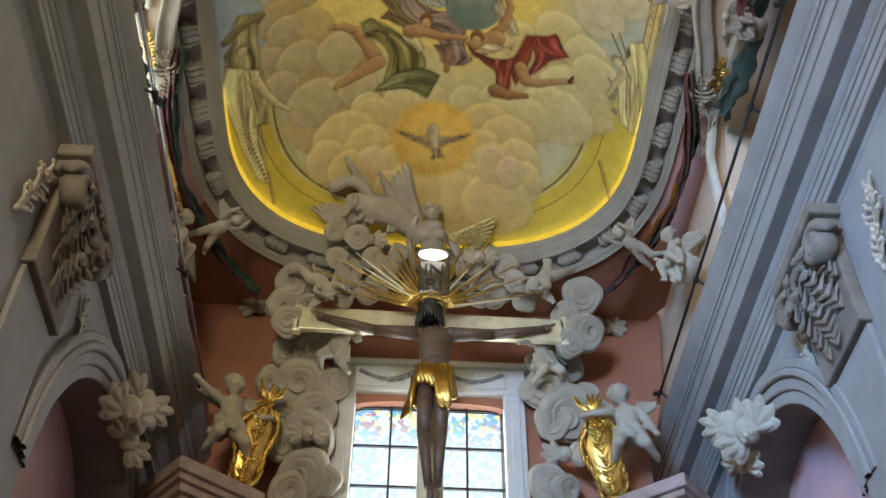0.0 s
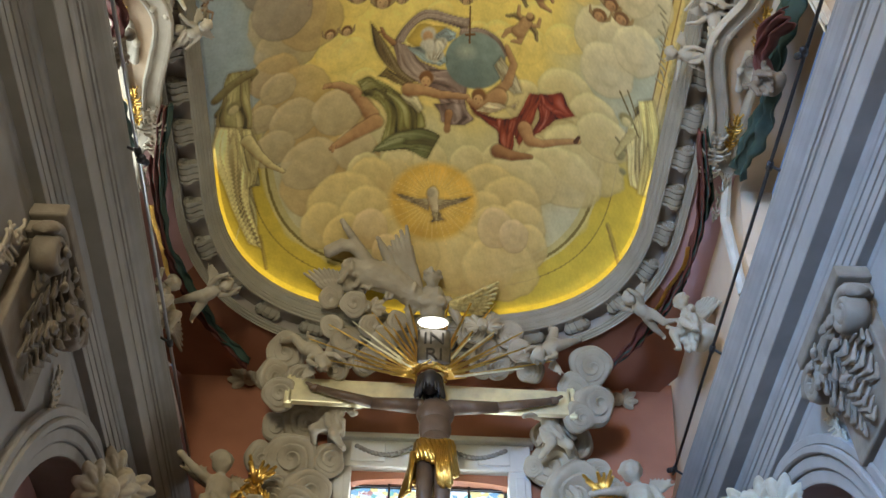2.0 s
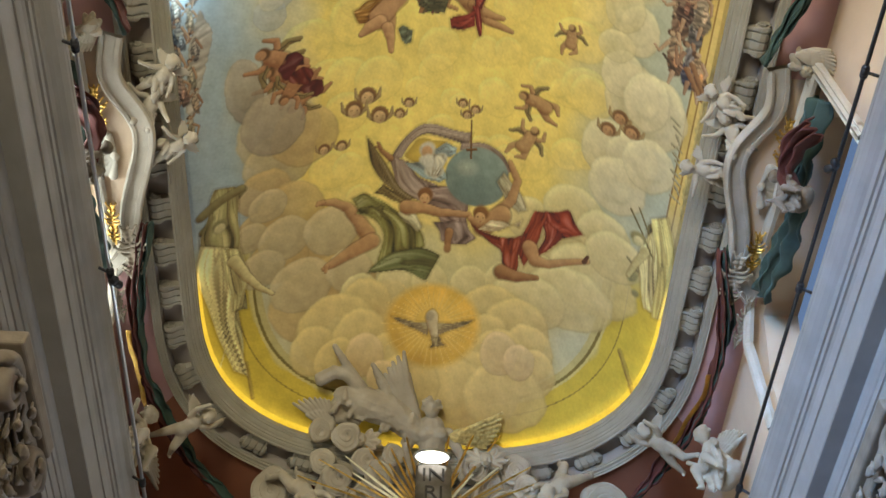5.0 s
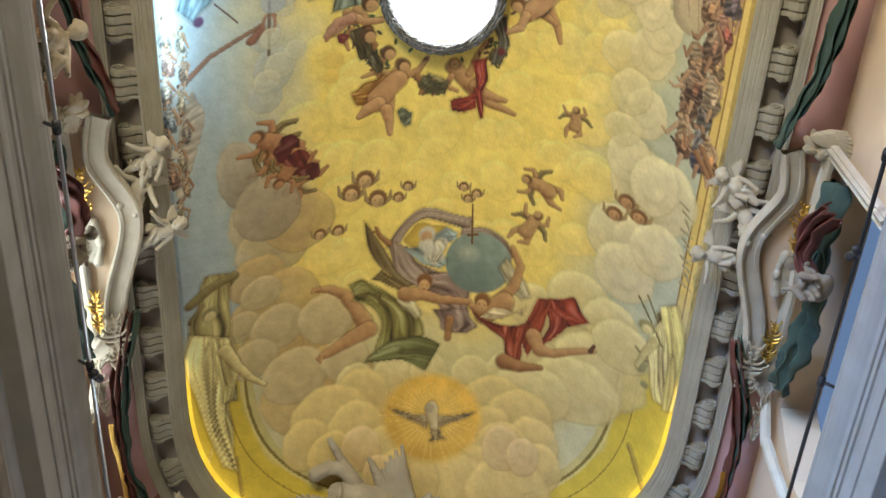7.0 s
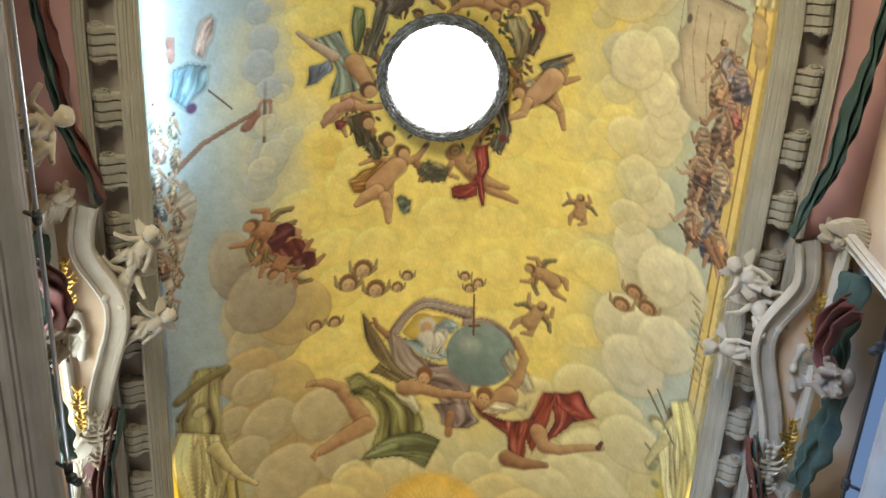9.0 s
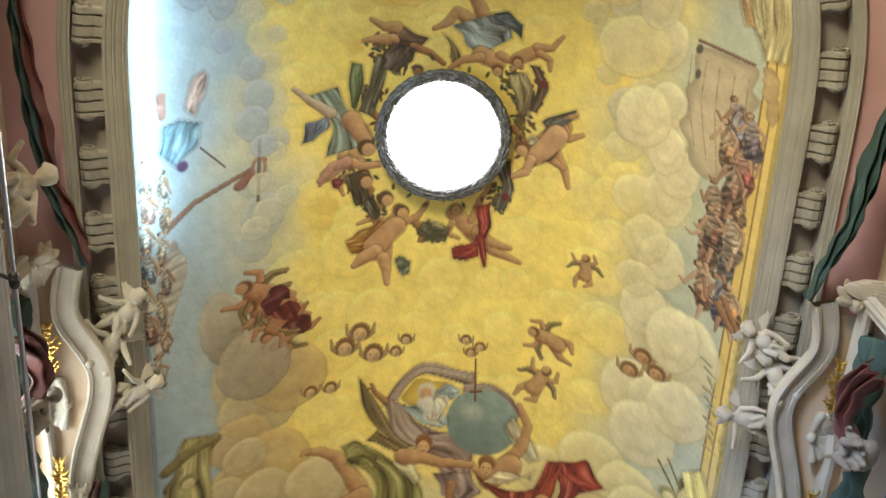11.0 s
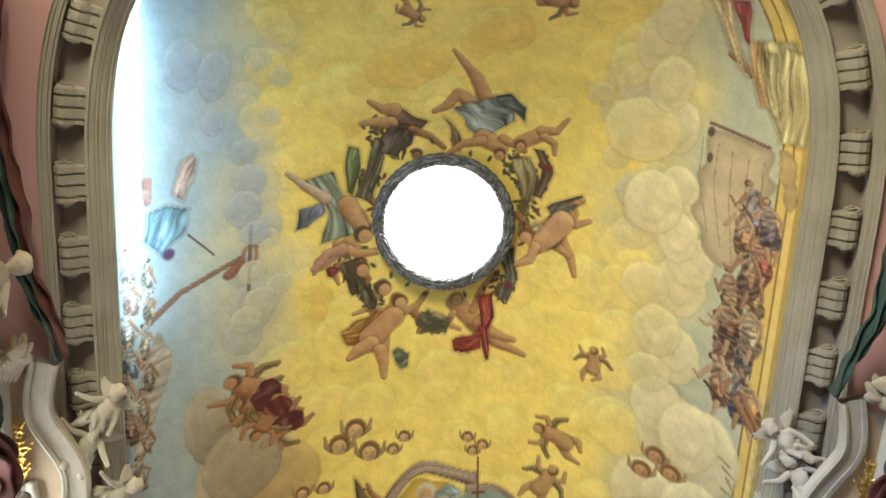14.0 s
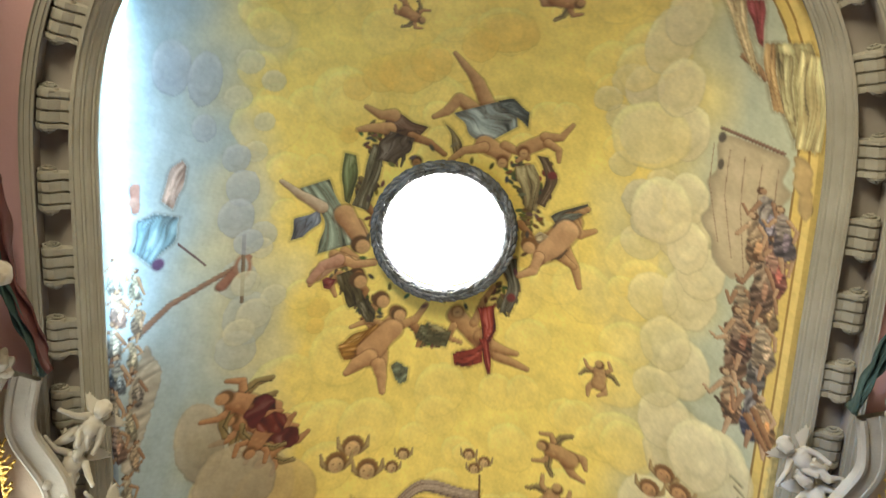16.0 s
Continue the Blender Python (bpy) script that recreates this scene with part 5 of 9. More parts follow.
swathe([(0.09, 3.25), (0.15, 3.36), (0.18, 3.53)], [(0.17, 3.31), (0.27, 3.44), (0.25, 3.58)], 4, (126, 108, 66), 0.30)
limb([(0.44, 3.43), (0.60, 3.51)], 0.082, 0.068, (196, 152, 98))
limb([(0.44, 3.46), (0.27, 3.50), (0.16, 3.59)], 0.046, 0.023, (196, 152, 98))
limb([(0.61, 3.43), (0.72, 3.48), (0.81, 3.53)], 0.041, 0.023, (196, 152, 98))
blob(0.60, 3.57, 0.068, 0.071, 0, (112, 70, 38), 0.40, 1.00)
blob(0.60, 3.59, 0.045, 0.049, 0, (196, 152, 98), 0.30, 1.00)
blob(0.60, 3.59, 0.029, 0.008, 0, (121, 94, 60), 0.90, 0.70)
limb([(0.77, 3.45), (0.94, 3.36)], 0.063, 0.063, (196, 152, 98))
limb([(0.93, 3.33), (1.06, 3.32), (1.14, 3.20)], 0.044, 0.018, (196, 152, 98))
limb([(0.96, 3.38), (1.05, 3.43), (1.06, 3.53)], 0.040, 0.018, (196, 152, 98))
limb([(0.80, 3.50), (0.72, 3.56)], 0.027, 0.018, (196, 152, 98))
blob(0.77, 3.47, 0.062, 0.065, 0, (120, 76, 42), 0.40, 1.00)
blob(0.77, 3.49, 0.041, 0.045, 0, (196, 152, 98), 0.30, 1.00)
blob(0.77, 3.49, 0.027, 0.008, 0, (121, 94, 60), 0.90, 0.70)
blob(0.97, 3.64, 0.049, 0.044, 0, (128, 52, 44), 0.35, 1.00)
blob(0.91, 3.70, 0.034, 0.034, 0, (150, 70, 60), 0.35, 1.00)
blob(0.99, 3.56, 0.034, 0.029, 0, (104, 90, 50), 0.35, 1.00)
swathe([(1.03, 4.02), (1.14, 3.94), (1.33, 3.86)], [(1.09, 4.10), (1.18, 4.00), (1.35, 3.94)], 3, (100, 98, 84), 0.30)
limb([(1.02, 4.28), (1.14, 4.16), (1.22, 4.04)], 0.092, 0.083, (196, 152, 98))
limb([(1.21, 4.02), (1.29, 4.15), (1.40, 4.09)], 0.053, 0.022, (196, 152, 98))
limb([(1.24, 3.98), (1.33, 3.91)], 0.035, 0.022, (196, 152, 98))
limb([(1.17, 4.29), (1.27, 4.44), (1.32, 4.61)], 0.054, 0.023, (196, 152, 98))
limb([(1.12, 4.35), (1.26, 4.44)], 0.046, 0.027, (196, 152, 98))
limb([(0.97, 4.27), (1.00, 4.43), (0.82, 4.59)], 0.042, 0.019, (196, 152, 98))
swathe([(1.01, 4.34), (1.09, 4.35), (1.16, 4.23)], [(1.07, 4.42), (1.14, 4.40), (1.21, 4.31)], 3, (90, 82, 60), 0.30)
swathe([(0.91, 4.21), (0.97, 4.16), (1.05, 4.20)], [(0.94, 4.29), (0.99, 4.27), (1.05, 4.25)], 3, (206, 190, 150), 0.15)
blob(0.87, 4.25, 0.075, 0.078, 0, (132, 92, 52), 0.40, 1.00)
blob(0.87, 4.26, 0.050, 0.054, 0, (196, 152, 98), 0.30, 1.00)
blob(0.87, 4.26, 0.032, 0.009, 0, (121, 94, 60), 0.90, 0.70)
swathe([(-0.84, 3.76), (-0.72, 4.01), (-0.59, 4.35)], [(-1.06, 3.82), (-0.85, 4.16), (-0.95, 4.43)], 8, (140, 150, 128), 0.32)
swathe([(-1.14, 4.28), (-1.11, 4.08), (-0.99, 4.06)], [(-1.04, 4.26), (-0.90, 4.15), (-0.89, 4.01)], 4, (116, 122, 132), 0.30)
swathe([(-0.72, 3.53), (-0.74, 3.80), (-0.71, 3.97)], [(-0.61, 3.56), (-0.60, 3.80), (-0.67, 4.00)], 3, (112, 120, 76), 0.30)
limb([(-0.89, 4.01), (-1.06, 3.88), (-1.20, 3.75)], 0.053, 0.018, (200, 176, 142))
limb([(-0.70, 4.41), (-0.55, 4.53), (-0.43, 4.50)], 0.041, 0.018, (196, 152, 98))
limb([(-0.79, 4.44), (-0.62, 4.51)], 0.045, 0.036, (196, 152, 98))
limb([(-0.60, 4.18), (-0.54, 4.29)], 0.055, 0.046, (196, 152, 98))
blob(-0.57, 4.31, 0.074, 0.077, 0, (124, 84, 48), 0.40, 1.00)
blob(-0.57, 4.33, 0.049, 0.054, 0, (196, 152, 98), 0.30, 1.00)
blob(-0.57, 4.32, 0.032, 0.009, 0, (121, 94, 60), 0.90, 0.70)
limb([(-0.92, 4.60), (-0.79, 4.52), (-0.68, 4.50)], 0.063, 0.045, (196, 158, 120))
limb([(-0.92, 4.60), (-0.98, 4.69)], 0.036, 0.018, (196, 152, 98))
swathe([(-0.89, 4.65), (-0.83, 4.63), (-0.76, 4.66)], [(-0.87, 4.74), (-0.81, 4.75), (-0.78, 4.70)], 3, (118, 50, 46), 0.30)
blob(-0.58, 4.62, 0.069, 0.073, 0, (96, 66, 38), 0.40, 1.00)
blob(-0.58, 4.64, 0.046, 0.050, 0, (168, 122, 74), 0.30, 1.00)
blob(-0.58, 4.63, 0.030, 0.009, 0, (104, 75, 45), 0.90, 0.70)
swathe([(-0.74, 5.29), (-0.58, 5.15), (-0.35, 5.10)], [(-0.70, 5.39), (-0.54, 5.36), (-0.46, 5.25)], 5, (156, 114, 44), 0.35)
limb([(-0.42, 5.31), (-0.33, 5.16), (-0.27, 5.09)], 0.097, 0.082, (196, 152, 98))
limb([(-0.43, 5.34), (-0.54, 5.47), (-0.66, 5.54)], 0.058, 0.024, (196, 152, 98))
limb([(-0.35, 5.36), (-0.35, 5.55), (-0.34, 5.72)], 0.054, 0.024, (196, 152, 98))
limb([(-0.24, 5.13), (-0.07, 5.05), (0.02, 4.91)], 0.044, 0.024, (196, 152, 98))
limb([(-0.33, 5.11), (-0.48, 5.06), (-0.63, 5.11)], 0.039, 0.019, (196, 152, 98))
blob(-0.38, 4.85, 0.076, 0.080, 0, (112, 74, 40), 0.40, 1.00)
blob(-0.38, 4.87, 0.051, 0.055, 0, (196, 152, 98), 0.30, 1.00)
blob(-0.38, 4.86, 0.033, 0.009, 0, (121, 94, 60), 0.90, 0.70)
blob(-0.25, 4.98, 0.077, 0.081, 0, (120, 80, 44), 0.40, 1.00)
blob(-0.25, 5.00, 0.052, 0.056, 0, (196, 152, 98), 0.30, 1.00)
blob(-0.25, 5.00, 0.033, 0.010, 0, (121, 94, 60), 0.90, 0.70)
swathe([(-0.28, 5.48), (-0.19, 5.44), (-0.11, 5.51)], [(-0.23, 5.62), (-0.17, 5.67), (-0.12, 5.63)], 4, (112, 118, 92), 0.30)
limb([(0.29, 5.00), (0.42, 5.13), (0.52, 5.22)], 0.083, 0.083, (196, 152, 98))
limb([(0.27, 5.10), (0.22, 5.21), (0.34, 5.25)], 0.034, 0.020, (196, 152, 98))
limb([(0.45, 5.06), (0.52, 4.86), (0.60, 4.71)], 0.039, 0.020, (196, 152, 98))
limb([(0.53, 5.19), (0.67, 5.35), (0.94, 5.44)], 0.078, 0.024, (196, 152, 98))
limb([(0.57, 5.24), (0.75, 5.30), (0.84, 5.31)], 0.054, 0.024, (196, 152, 98))
swathe([(0.46, 4.92), (0.52, 5.08), (0.52, 5.25)], [(0.63, 4.87), (0.65, 5.12), (0.61, 5.24)], 4, (148, 56, 40), 0.35)
swathe([(0.50, 5.20), (0.54, 5.36), (0.59, 5.54)], [(0.59, 5.20), (0.62, 5.35), (0.63, 5.52)], 3, (140, 48, 34), 0.35)
swathe([(0.27, 5.35), (0.42, 5.30), (0.54, 5.25)], [(0.29, 5.47), (0.46, 5.48), (0.55, 5.42)], 4, (150, 60, 42), 0.35)
swathe([(0.02, 5.07), (0.13, 5.09), (0.24, 5.15)], [(0.07, 5.20), (0.17, 5.22), (0.23, 5.21)], 3, (152, 138, 92), 0.30)
blob(0.30, 4.96, 0.078, 0.082, 0, (136, 92, 48), 0.40, 1.00)
blob(0.30, 4.97, 0.052, 0.056, 0, (196, 152, 98), 0.30, 1.00)
blob(0.30, 4.97, 0.033, 0.010, 0, (121, 94, 60), 0.90, 0.70)
cloud(-1.46, 4.58, 0.11, 1.00, 0.00, (210, 202, 168), (170, 164, 132), strength=0.60)
cloud(-1.40, 4.86, 0.14, 1.00, 0.00, (210, 202, 168), (170, 164, 132), strength=0.60)
cloud(-1.51, 4.99, 0.12, 1.00, 0.00, (210, 202, 168), (170, 164, 132), strength=0.60)
cloud(-1.26, 4.73, 0.10, 1.00, 0.00, (210, 202, 168), (170, 164, 132), strength=0.60)
cloud(-1.35, 4.30, 0.09, 1.00, 0.00, (210, 202, 168), (170, 164, 132), strength=0.60)
cloud(-1.38, 3.48, 0.09, 1.00, 0.00, (210, 202, 168), (170, 164, 132), strength=0.60)
cloud(-1.31, 3.24, 0.08, 1.00, 0.00, (210, 202, 168), (170, 164, 132), strength=0.60)
cloud(-1.48, 3.03, 0.10, 1.00, 0.00, (210, 202, 168), (170, 164, 132), strength=0.60)
cloud(-1.23, 2.91, 0.09, 1.00, 0.00, (210, 202, 168), (170, 164, 132), strength=0.60)
cloud(-1.38, 2.75, 0.10, 1.00, 0.00, (210, 202, 168), (170, 164, 132), strength=0.60)
cloud(1.51, 2.77, 0.14, 1.00, 0.00, (220, 206, 156), (178, 160, 108), strength=0.65)
cloud(1.48, 3.08, 0.11, 1.00, 0.00, (220, 206, 156), (178, 160, 108), strength=0.65)
cloud(1.55, 3.47, 0.11, 1.00, 0.00, (220, 206, 156), (178, 160, 108), strength=0.65)
cloud(1.74, 4.10, 0.15, 1.00, 0.00, (220, 206, 156), (178, 160, 108), strength=0.65)
cloud(1.87, 4.53, 0.18, 1.20, 1.57, (220, 206, 156), (178, 160, 108), strength=0.65)
cloud(1.99, 4.90, 0.18, 1.30, 1.57, (220, 206, 156), (178, 160, 108), strength=0.65)
cloud(1.96, 5.29, 0.17, 1.00, 0.00, (220, 206, 156), (178, 160, 108), strength=0.65)
cloud(1.37, 2.94, 0.11, 1.00, 0.00, (220, 206, 156), (178, 160, 108), strength=0.65)
cloud(1.85, 3.56, 0.12, 1.00, 0.00, (220, 206, 156), (178, 160, 108), strength=0.65)
cloud(1.71, 3.19, 0.22, 1.10, 1.57, (200, 190, 156), (170, 158, 120))
cloud(1.72, 3.74, 0.15, 1.20, 1.57, (200, 190, 156), (170, 158, 120))
cloud(1.78, 3.93, 0.13, 1.00, 0.00, (200, 190, 156), (170, 158, 120))
cloud(1.61, 2.81, 0.14, 1.30, 1.57, (226, 212, 168), (196, 178, 132))
cloud(2.02, 3.66, 0.14, 1.60, 1.57, (226, 212, 168), (196, 178, 132))
cloud(2.06, 4.05, 0.14, 1.60, 1.57, (226, 212, 168), (196, 178, 132))
cloud(1.97, 3.13, 0.13, 1.80, 1.57, (226, 212, 168), (196, 178, 132))
cloud(-0.61, 2.97, 0.12, 1.00, 0.00, (234, 192, 92), (214, 166, 66), strength=0.50)
cloud(-0.42, 2.86, 0.16, 1.00, 0.00, (234, 192, 92), (214, 166, 66), strength=0.50)
cloud(-0.23, 2.83, 0.19, 1.30, 0.00, (234, 192, 92), (214, 166, 66), strength=0.50)
cloud(-0.03, 2.74, 0.17, 1.00, 0.00, (234, 192, 92), (214, 166, 66), strength=0.50)
cloud(-0.68, 3.38, 0.08, 1.00, 0.00, (234, 192, 92), (214, 166, 66), strength=0.50)
cloud(-0.91, 4.90, 0.10, 1.00, 0.00, (234, 192, 92), (214, 166, 66), strength=0.50)
cloud(-0.93, 5.06, 0.08, 1.00, 0.00, (234, 192, 92), (214, 166, 66), strength=0.50)
cloud(-1.51, 3.52, 0.10, 1.20, 1.57, (176, 182, 184), (136, 142, 150), strength=0.70)
cloud(-1.47, 3.77, 0.12, 1.30, 1.57, (176, 182, 184), (136, 142, 150), strength=0.70)
cloud(-1.52, 4.01, 0.13, 1.30, 1.57, (176, 182, 184), (136, 142, 150), strength=0.70)
cloud(-1.44, 4.23, 0.11, 1.00, 0.00, (176, 182, 184), (136, 142, 150), strength=0.70)
cloud(-1.87, 2.77, 0.12, 1.80, 1.66, (176, 182, 184), (136, 142, 150), strength=0.70)
cloud(-1.68, 2.87, 0.11, 2.00, 1.75, (176, 182, 184), (136, 142, 150), strength=0.70)
cloud(-1.71, 3.25, 0.08, 1.40, 1.57, (176, 182, 184), (136, 142, 150), strength=0.70)
cloth([(2.11, 3.58), (2.16, 3.04), (2.52, 3.14), (2.61, 3.31), (2.52, 3.67), (2.45, 4.18), (2.21, 4.14)], (186, 168, 134), 0.232, 80, depth=0.05)
limb([(2.13, 3.17), (2.14, 3.48), (2.24, 3.93)], 0.003, 0.003, (168, 146, 116))
limb([(2.23, 3.20), (2.24, 3.55), (2.33, 4.02)], 0.003, 0.003, (168, 146, 116))
limb([(2.32, 3.22), (2.34, 3.62), (2.41, 4.11)], 0.003, 0.003, (168, 146, 116))
limb([(2.42, 3.25), (2.43, 3.69), (2.48, 4.20)], 0.003, 0.003, (168, 146, 116))
limb([(2.51, 3.27), (2.52, 3.75), (2.56, 4.28)], 0.003, 0.003, (168, 146, 116))
limb([(2.16, 3.04), (2.52, 3.14)], 0.013, 0.013, (130, 100, 80))
blob(2.17, 3.11, 0.029, 0.051, 0, (90, 80, 66), 0.35, 1.00)
blob(2.19, 3.32, 0.022, 0.052, 0, (90, 80, 66), 0.35, 1.00)
cloth([(2.55, 3.11), (2.68, 3.15), (2.72, 3.58), (2.64, 3.57)], (182, 154, 104), 0.095, 80, depth=0.20)
cloth([(2.43, 3.63), (2.47, 3.57), (2.53, 3.64), (2.57, 3.79), (2.53, 3.91), (2.46, 3.80)], (82, 78, 84), 0.032, 30, depth=0.55)
cloth([(2.41, 3.51), (2.48, 3.46), (2.55, 3.54), (2.53, 3.68), (2.45, 3.69)], (136, 126, 117), 0.028, 16, depth=0.55)
limb([(2.44, 3.54), (2.39, 3.65), (2.35, 3.58)], 0.015, 0.009, (158, 122, 90))
limb([(2.51, 3.52), (2.54, 3.62), (2.52, 3.70)], 0.014, 0.009, (158, 122, 90))
cloth([(2.49, 3.59), (2.54, 3.62), (2.53, 3.78), (2.48, 3.73)], (148, 140, 151), 0.023, 55, depth=0.50)
limb([(2.50, 3.81), (2.52, 3.91)], 0.016, 0.009, (158, 122, 90))
blob(2.44, 3.45, 0.031, 0.033, 0, (92, 62, 38), 0.25, 1.00)
blob(2.45, 3.45, 0.022, 0.024, 0, (158, 122, 90), 0.25, 1.00)
cloth([(2.53, 3.96), (2.56, 3.90), (2.63, 3.96), (2.65, 4.12), (2.61, 4.24), (2.54, 4.14)], (105, 58, 49), 0.032, 74, depth=0.55)
cloth([(2.50, 3.84), (2.57, 3.79), (2.62, 3.87), (2.62, 4.01), (2.54, 4.03)], (151, 113, 94), 0.028, 69, depth=0.55)
limb([(2.53, 3.87), (2.48, 3.96), (2.49, 3.97)], 0.015, 0.009, (182, 148, 112))
limb([(2.59, 3.85), (2.65, 3.88), (2.64, 4.02)], 0.014, 0.009, (182, 148, 112))
cloth([(2.58, 3.92), (2.62, 3.95), (2.61, 4.11), (2.57, 4.07)], (189, 105, 89), 0.023, 102, depth=0.50)
limb([(2.59, 4.15), (2.57, 4.27)], 0.017, 0.009, (182, 148, 112))
blob(2.54, 3.78, 0.031, 0.033, 0, (92, 62, 38), 0.25, 1.00)
blob(2.55, 3.78, 0.021, 0.023, 0, (182, 148, 112), 0.25, 1.00)
cloth([(2.39, 3.83), (2.44, 3.77), (2.49, 3.84), (2.53, 4.00), (2.48, 4.06), (2.40, 4.02)], (112, 87, 63), 0.033, 102, depth=0.55)
cloth([(2.37, 3.71), (2.44, 3.66), (2.49, 3.75), (2.49, 3.89), (2.42, 3.89)], (156, 132, 103), 0.029, 29, depth=0.55)
limb([(2.39, 3.74), (2.34, 3.82), (2.36, 3.81)], 0.015, 0.009, (192, 160, 124))
limb([(2.46, 3.72), (2.50, 3.78), (2.48, 3.92)], 0.015, 0.009, (192, 160, 124))
cloth([(2.45, 3.80), (2.50, 3.83), (2.49, 3.99), (2.44, 3.94)], (202, 156, 113), 0.024, 106, depth=0.50)
limb([(2.46, 4.02), (2.43, 4.14)], 0.017, 0.009, (192, 160, 124))
blob(2.42, 3.65, 0.032, 0.034, 0, (92, 62, 38), 0.25, 1.00)
blob(2.41, 3.65, 0.022, 0.024, 0, (192, 160, 124), 0.25, 1.00)
cloth([(2.53, 3.72), (2.59, 3.66), (2.64, 3.72), (2.68, 3.87), (2.61, 3.94), (2.54, 3.90)], (72, 63, 67), 0.031, 51, depth=0.55)
cloth([(2.52, 3.60), (2.58, 3.56), (2.63, 3.64), (2.62, 3.78), (2.55, 3.79)], (129, 116, 106), 0.027, 95, depth=0.55)
limb([(2.53, 3.64), (2.50, 3.70), (2.47, 3.66)], 0.014, 0.009, (182, 148, 112))
limb([(2.60, 3.62), (2.65, 3.68), (2.64, 3.76)], 0.014, 0.009, (182, 148, 112))
cloth([(2.58, 3.69), (2.63, 3.72), (2.62, 3.87), (2.58, 3.83)], (129, 113, 121), 0.023, 52, depth=0.50)
limb([(2.59, 3.91), (2.61, 4.01)], 0.016, 0.009, (182, 148, 112))
blob(2.55, 3.55, 0.030, 0.032, 0, (92, 62, 38), 0.25, 1.00)
blob(2.55, 3.55, 0.021, 0.023, 0, (182, 148, 112), 0.25, 1.00)
cloth([(2.45, 4.14), (2.52, 4.06), (2.58, 4.13), (2.60, 4.29), (2.55, 4.39), (2.45, 4.33)], (90, 67, 52), 0.033, 47, depth=0.55)
cloth([(2.44, 4.02), (2.51, 3.96), (2.57, 4.04), (2.56, 4.19), (2.48, 4.20)], (141, 119, 96), 0.029, 32, depth=0.55)
limb([(2.46, 4.05), (2.41, 4.18), (2.37, 4.14)], 0.015, 0.009, (158, 122, 90))
limb([(2.53, 4.02), (2.57, 4.11), (2.58, 4.15)], 0.015, 0.009, (158, 122, 90))
cloth([(2.52, 4.10), (2.56, 4.13), (2.55, 4.29), (2.51, 4.24)], (162, 121, 94), 0.024, 88, depth=0.50)
limb([(2.52, 4.32), (2.50, 4.45)], 0.017, 0.010, (158, 122, 90))
blob(2.47, 3.95, 0.033, 0.035, 0, (92, 62, 38), 0.25, 1.00)
blob(2.49, 3.95, 0.022, 0.024, 0, (158, 122, 90), 0.25, 1.00)
swathe([(2.32, 2.36), (2.43, 2.74), (2.55, 3.02)], [(2.53, 2.33), (2.67, 2.69), (2.67, 3.10)], 8, (188, 180, 130), 0.22)
swathe([(2.33, 2.49), (2.38, 2.62), (2.43, 2.72)], [(2.39, 2.44), (2.45, 2.60), (2.48, 2.73)], 4, (196, 186, 146), 0.20)
limb([(2.18, 2.48), (2.28, 2.55), (2.34, 2.63)], 0.022, 0.016, (176, 140, 100))
swathe([(-2.15, 4.10), (-2.12, 3.89), (-2.03, 3.84)], [(-2.05, 4.25), (-1.92, 4.11), (-1.87, 3.92)], 6, (122, 156, 166), 0.30)
swathe([(-1.98, 3.77), (-1.94, 3.55), (-1.85, 3.47)], [(-1.92, 3.85), (-1.86, 3.72), (-1.82, 3.53)], 4, (190, 166, 150), 0.20)
blob(-2.01, 4.25, 0.044, 0.058, 0, (96, 66, 100), 0.35, 1.00)
limb([(-1.89, 4.13), (-1.73, 4.35)], 0.007, 0.007, (110, 84, 80))
limb([(-2.12, 3.62), (-2.12, 3.80)], 0.027, 0.021, (176, 130, 110))
blob(-2.13, 3.73, 0.033, 0.047, 0, (180, 140, 120), 0.35, 1.00)
cloth([(-2.27, 4.22), (-2.23, 4.21), (-2.21, 4.28), (-2.18, 4.42), (-2.24, 4.41), (-2.32, 4.35)], (120, 112, 97), 0.025, 38, depth=0.55)
cloth([(-2.28, 4.14), (-2.23, 4.13), (-2.20, 4.22), (-2.22, 4.31), (-2.26, 4.27)], (161, 149, 126), 0.023, 64, depth=0.55)
limb([(-2.26, 4.16), (-2.31, 4.21), (-2.32, 4.22)], 0.011, 0.007, (182, 148, 112))
limb([(-2.22, 4.19), (-2.21, 4.23), (-2.22, 4.27)], 0.010, 0.006, (182, 148, 112))
cloth([(-2.24, 4.23), (-2.21, 4.28), (-2.23, 4.37), (-2.25, 4.31)], (216, 202, 175), 0.016, 69, depth=0.50)
limb([(-2.25, 4.38), (-2.24, 4.45)], 0.012, 0.007, (182, 148, 112))
blob(-2.24, 4.12, 0.022, 0.023, 0, (92, 62, 38), 0.25, 1.00)
blob(-2.23, 4.12, 0.015, 0.016, 0, (182, 148, 112), 0.25, 1.00)
cloth([(-2.28, 4.47), (-2.21, 4.47), (-2.18, 4.55), (-2.18, 4.68), (-2.23, 4.67), (-2.29, 4.60)], (112, 87, 72), 0.026, 35, depth=0.55)
cloth([(-2.25, 4.39), (-2.21, 4.39), (-2.18, 4.48), (-2.20, 4.57), (-2.25, 4.53)], (156, 132, 109), 0.020, 84, depth=0.55)
limb([(-2.25, 4.42), (-2.30, 4.46), (-2.33, 4.39)], 0.011, 0.007, (158, 122, 90))
limb([(-2.21, 4.45), (-2.17, 4.54), (-2.19, 4.55)], 0.010, 0.006, (158, 122, 90))
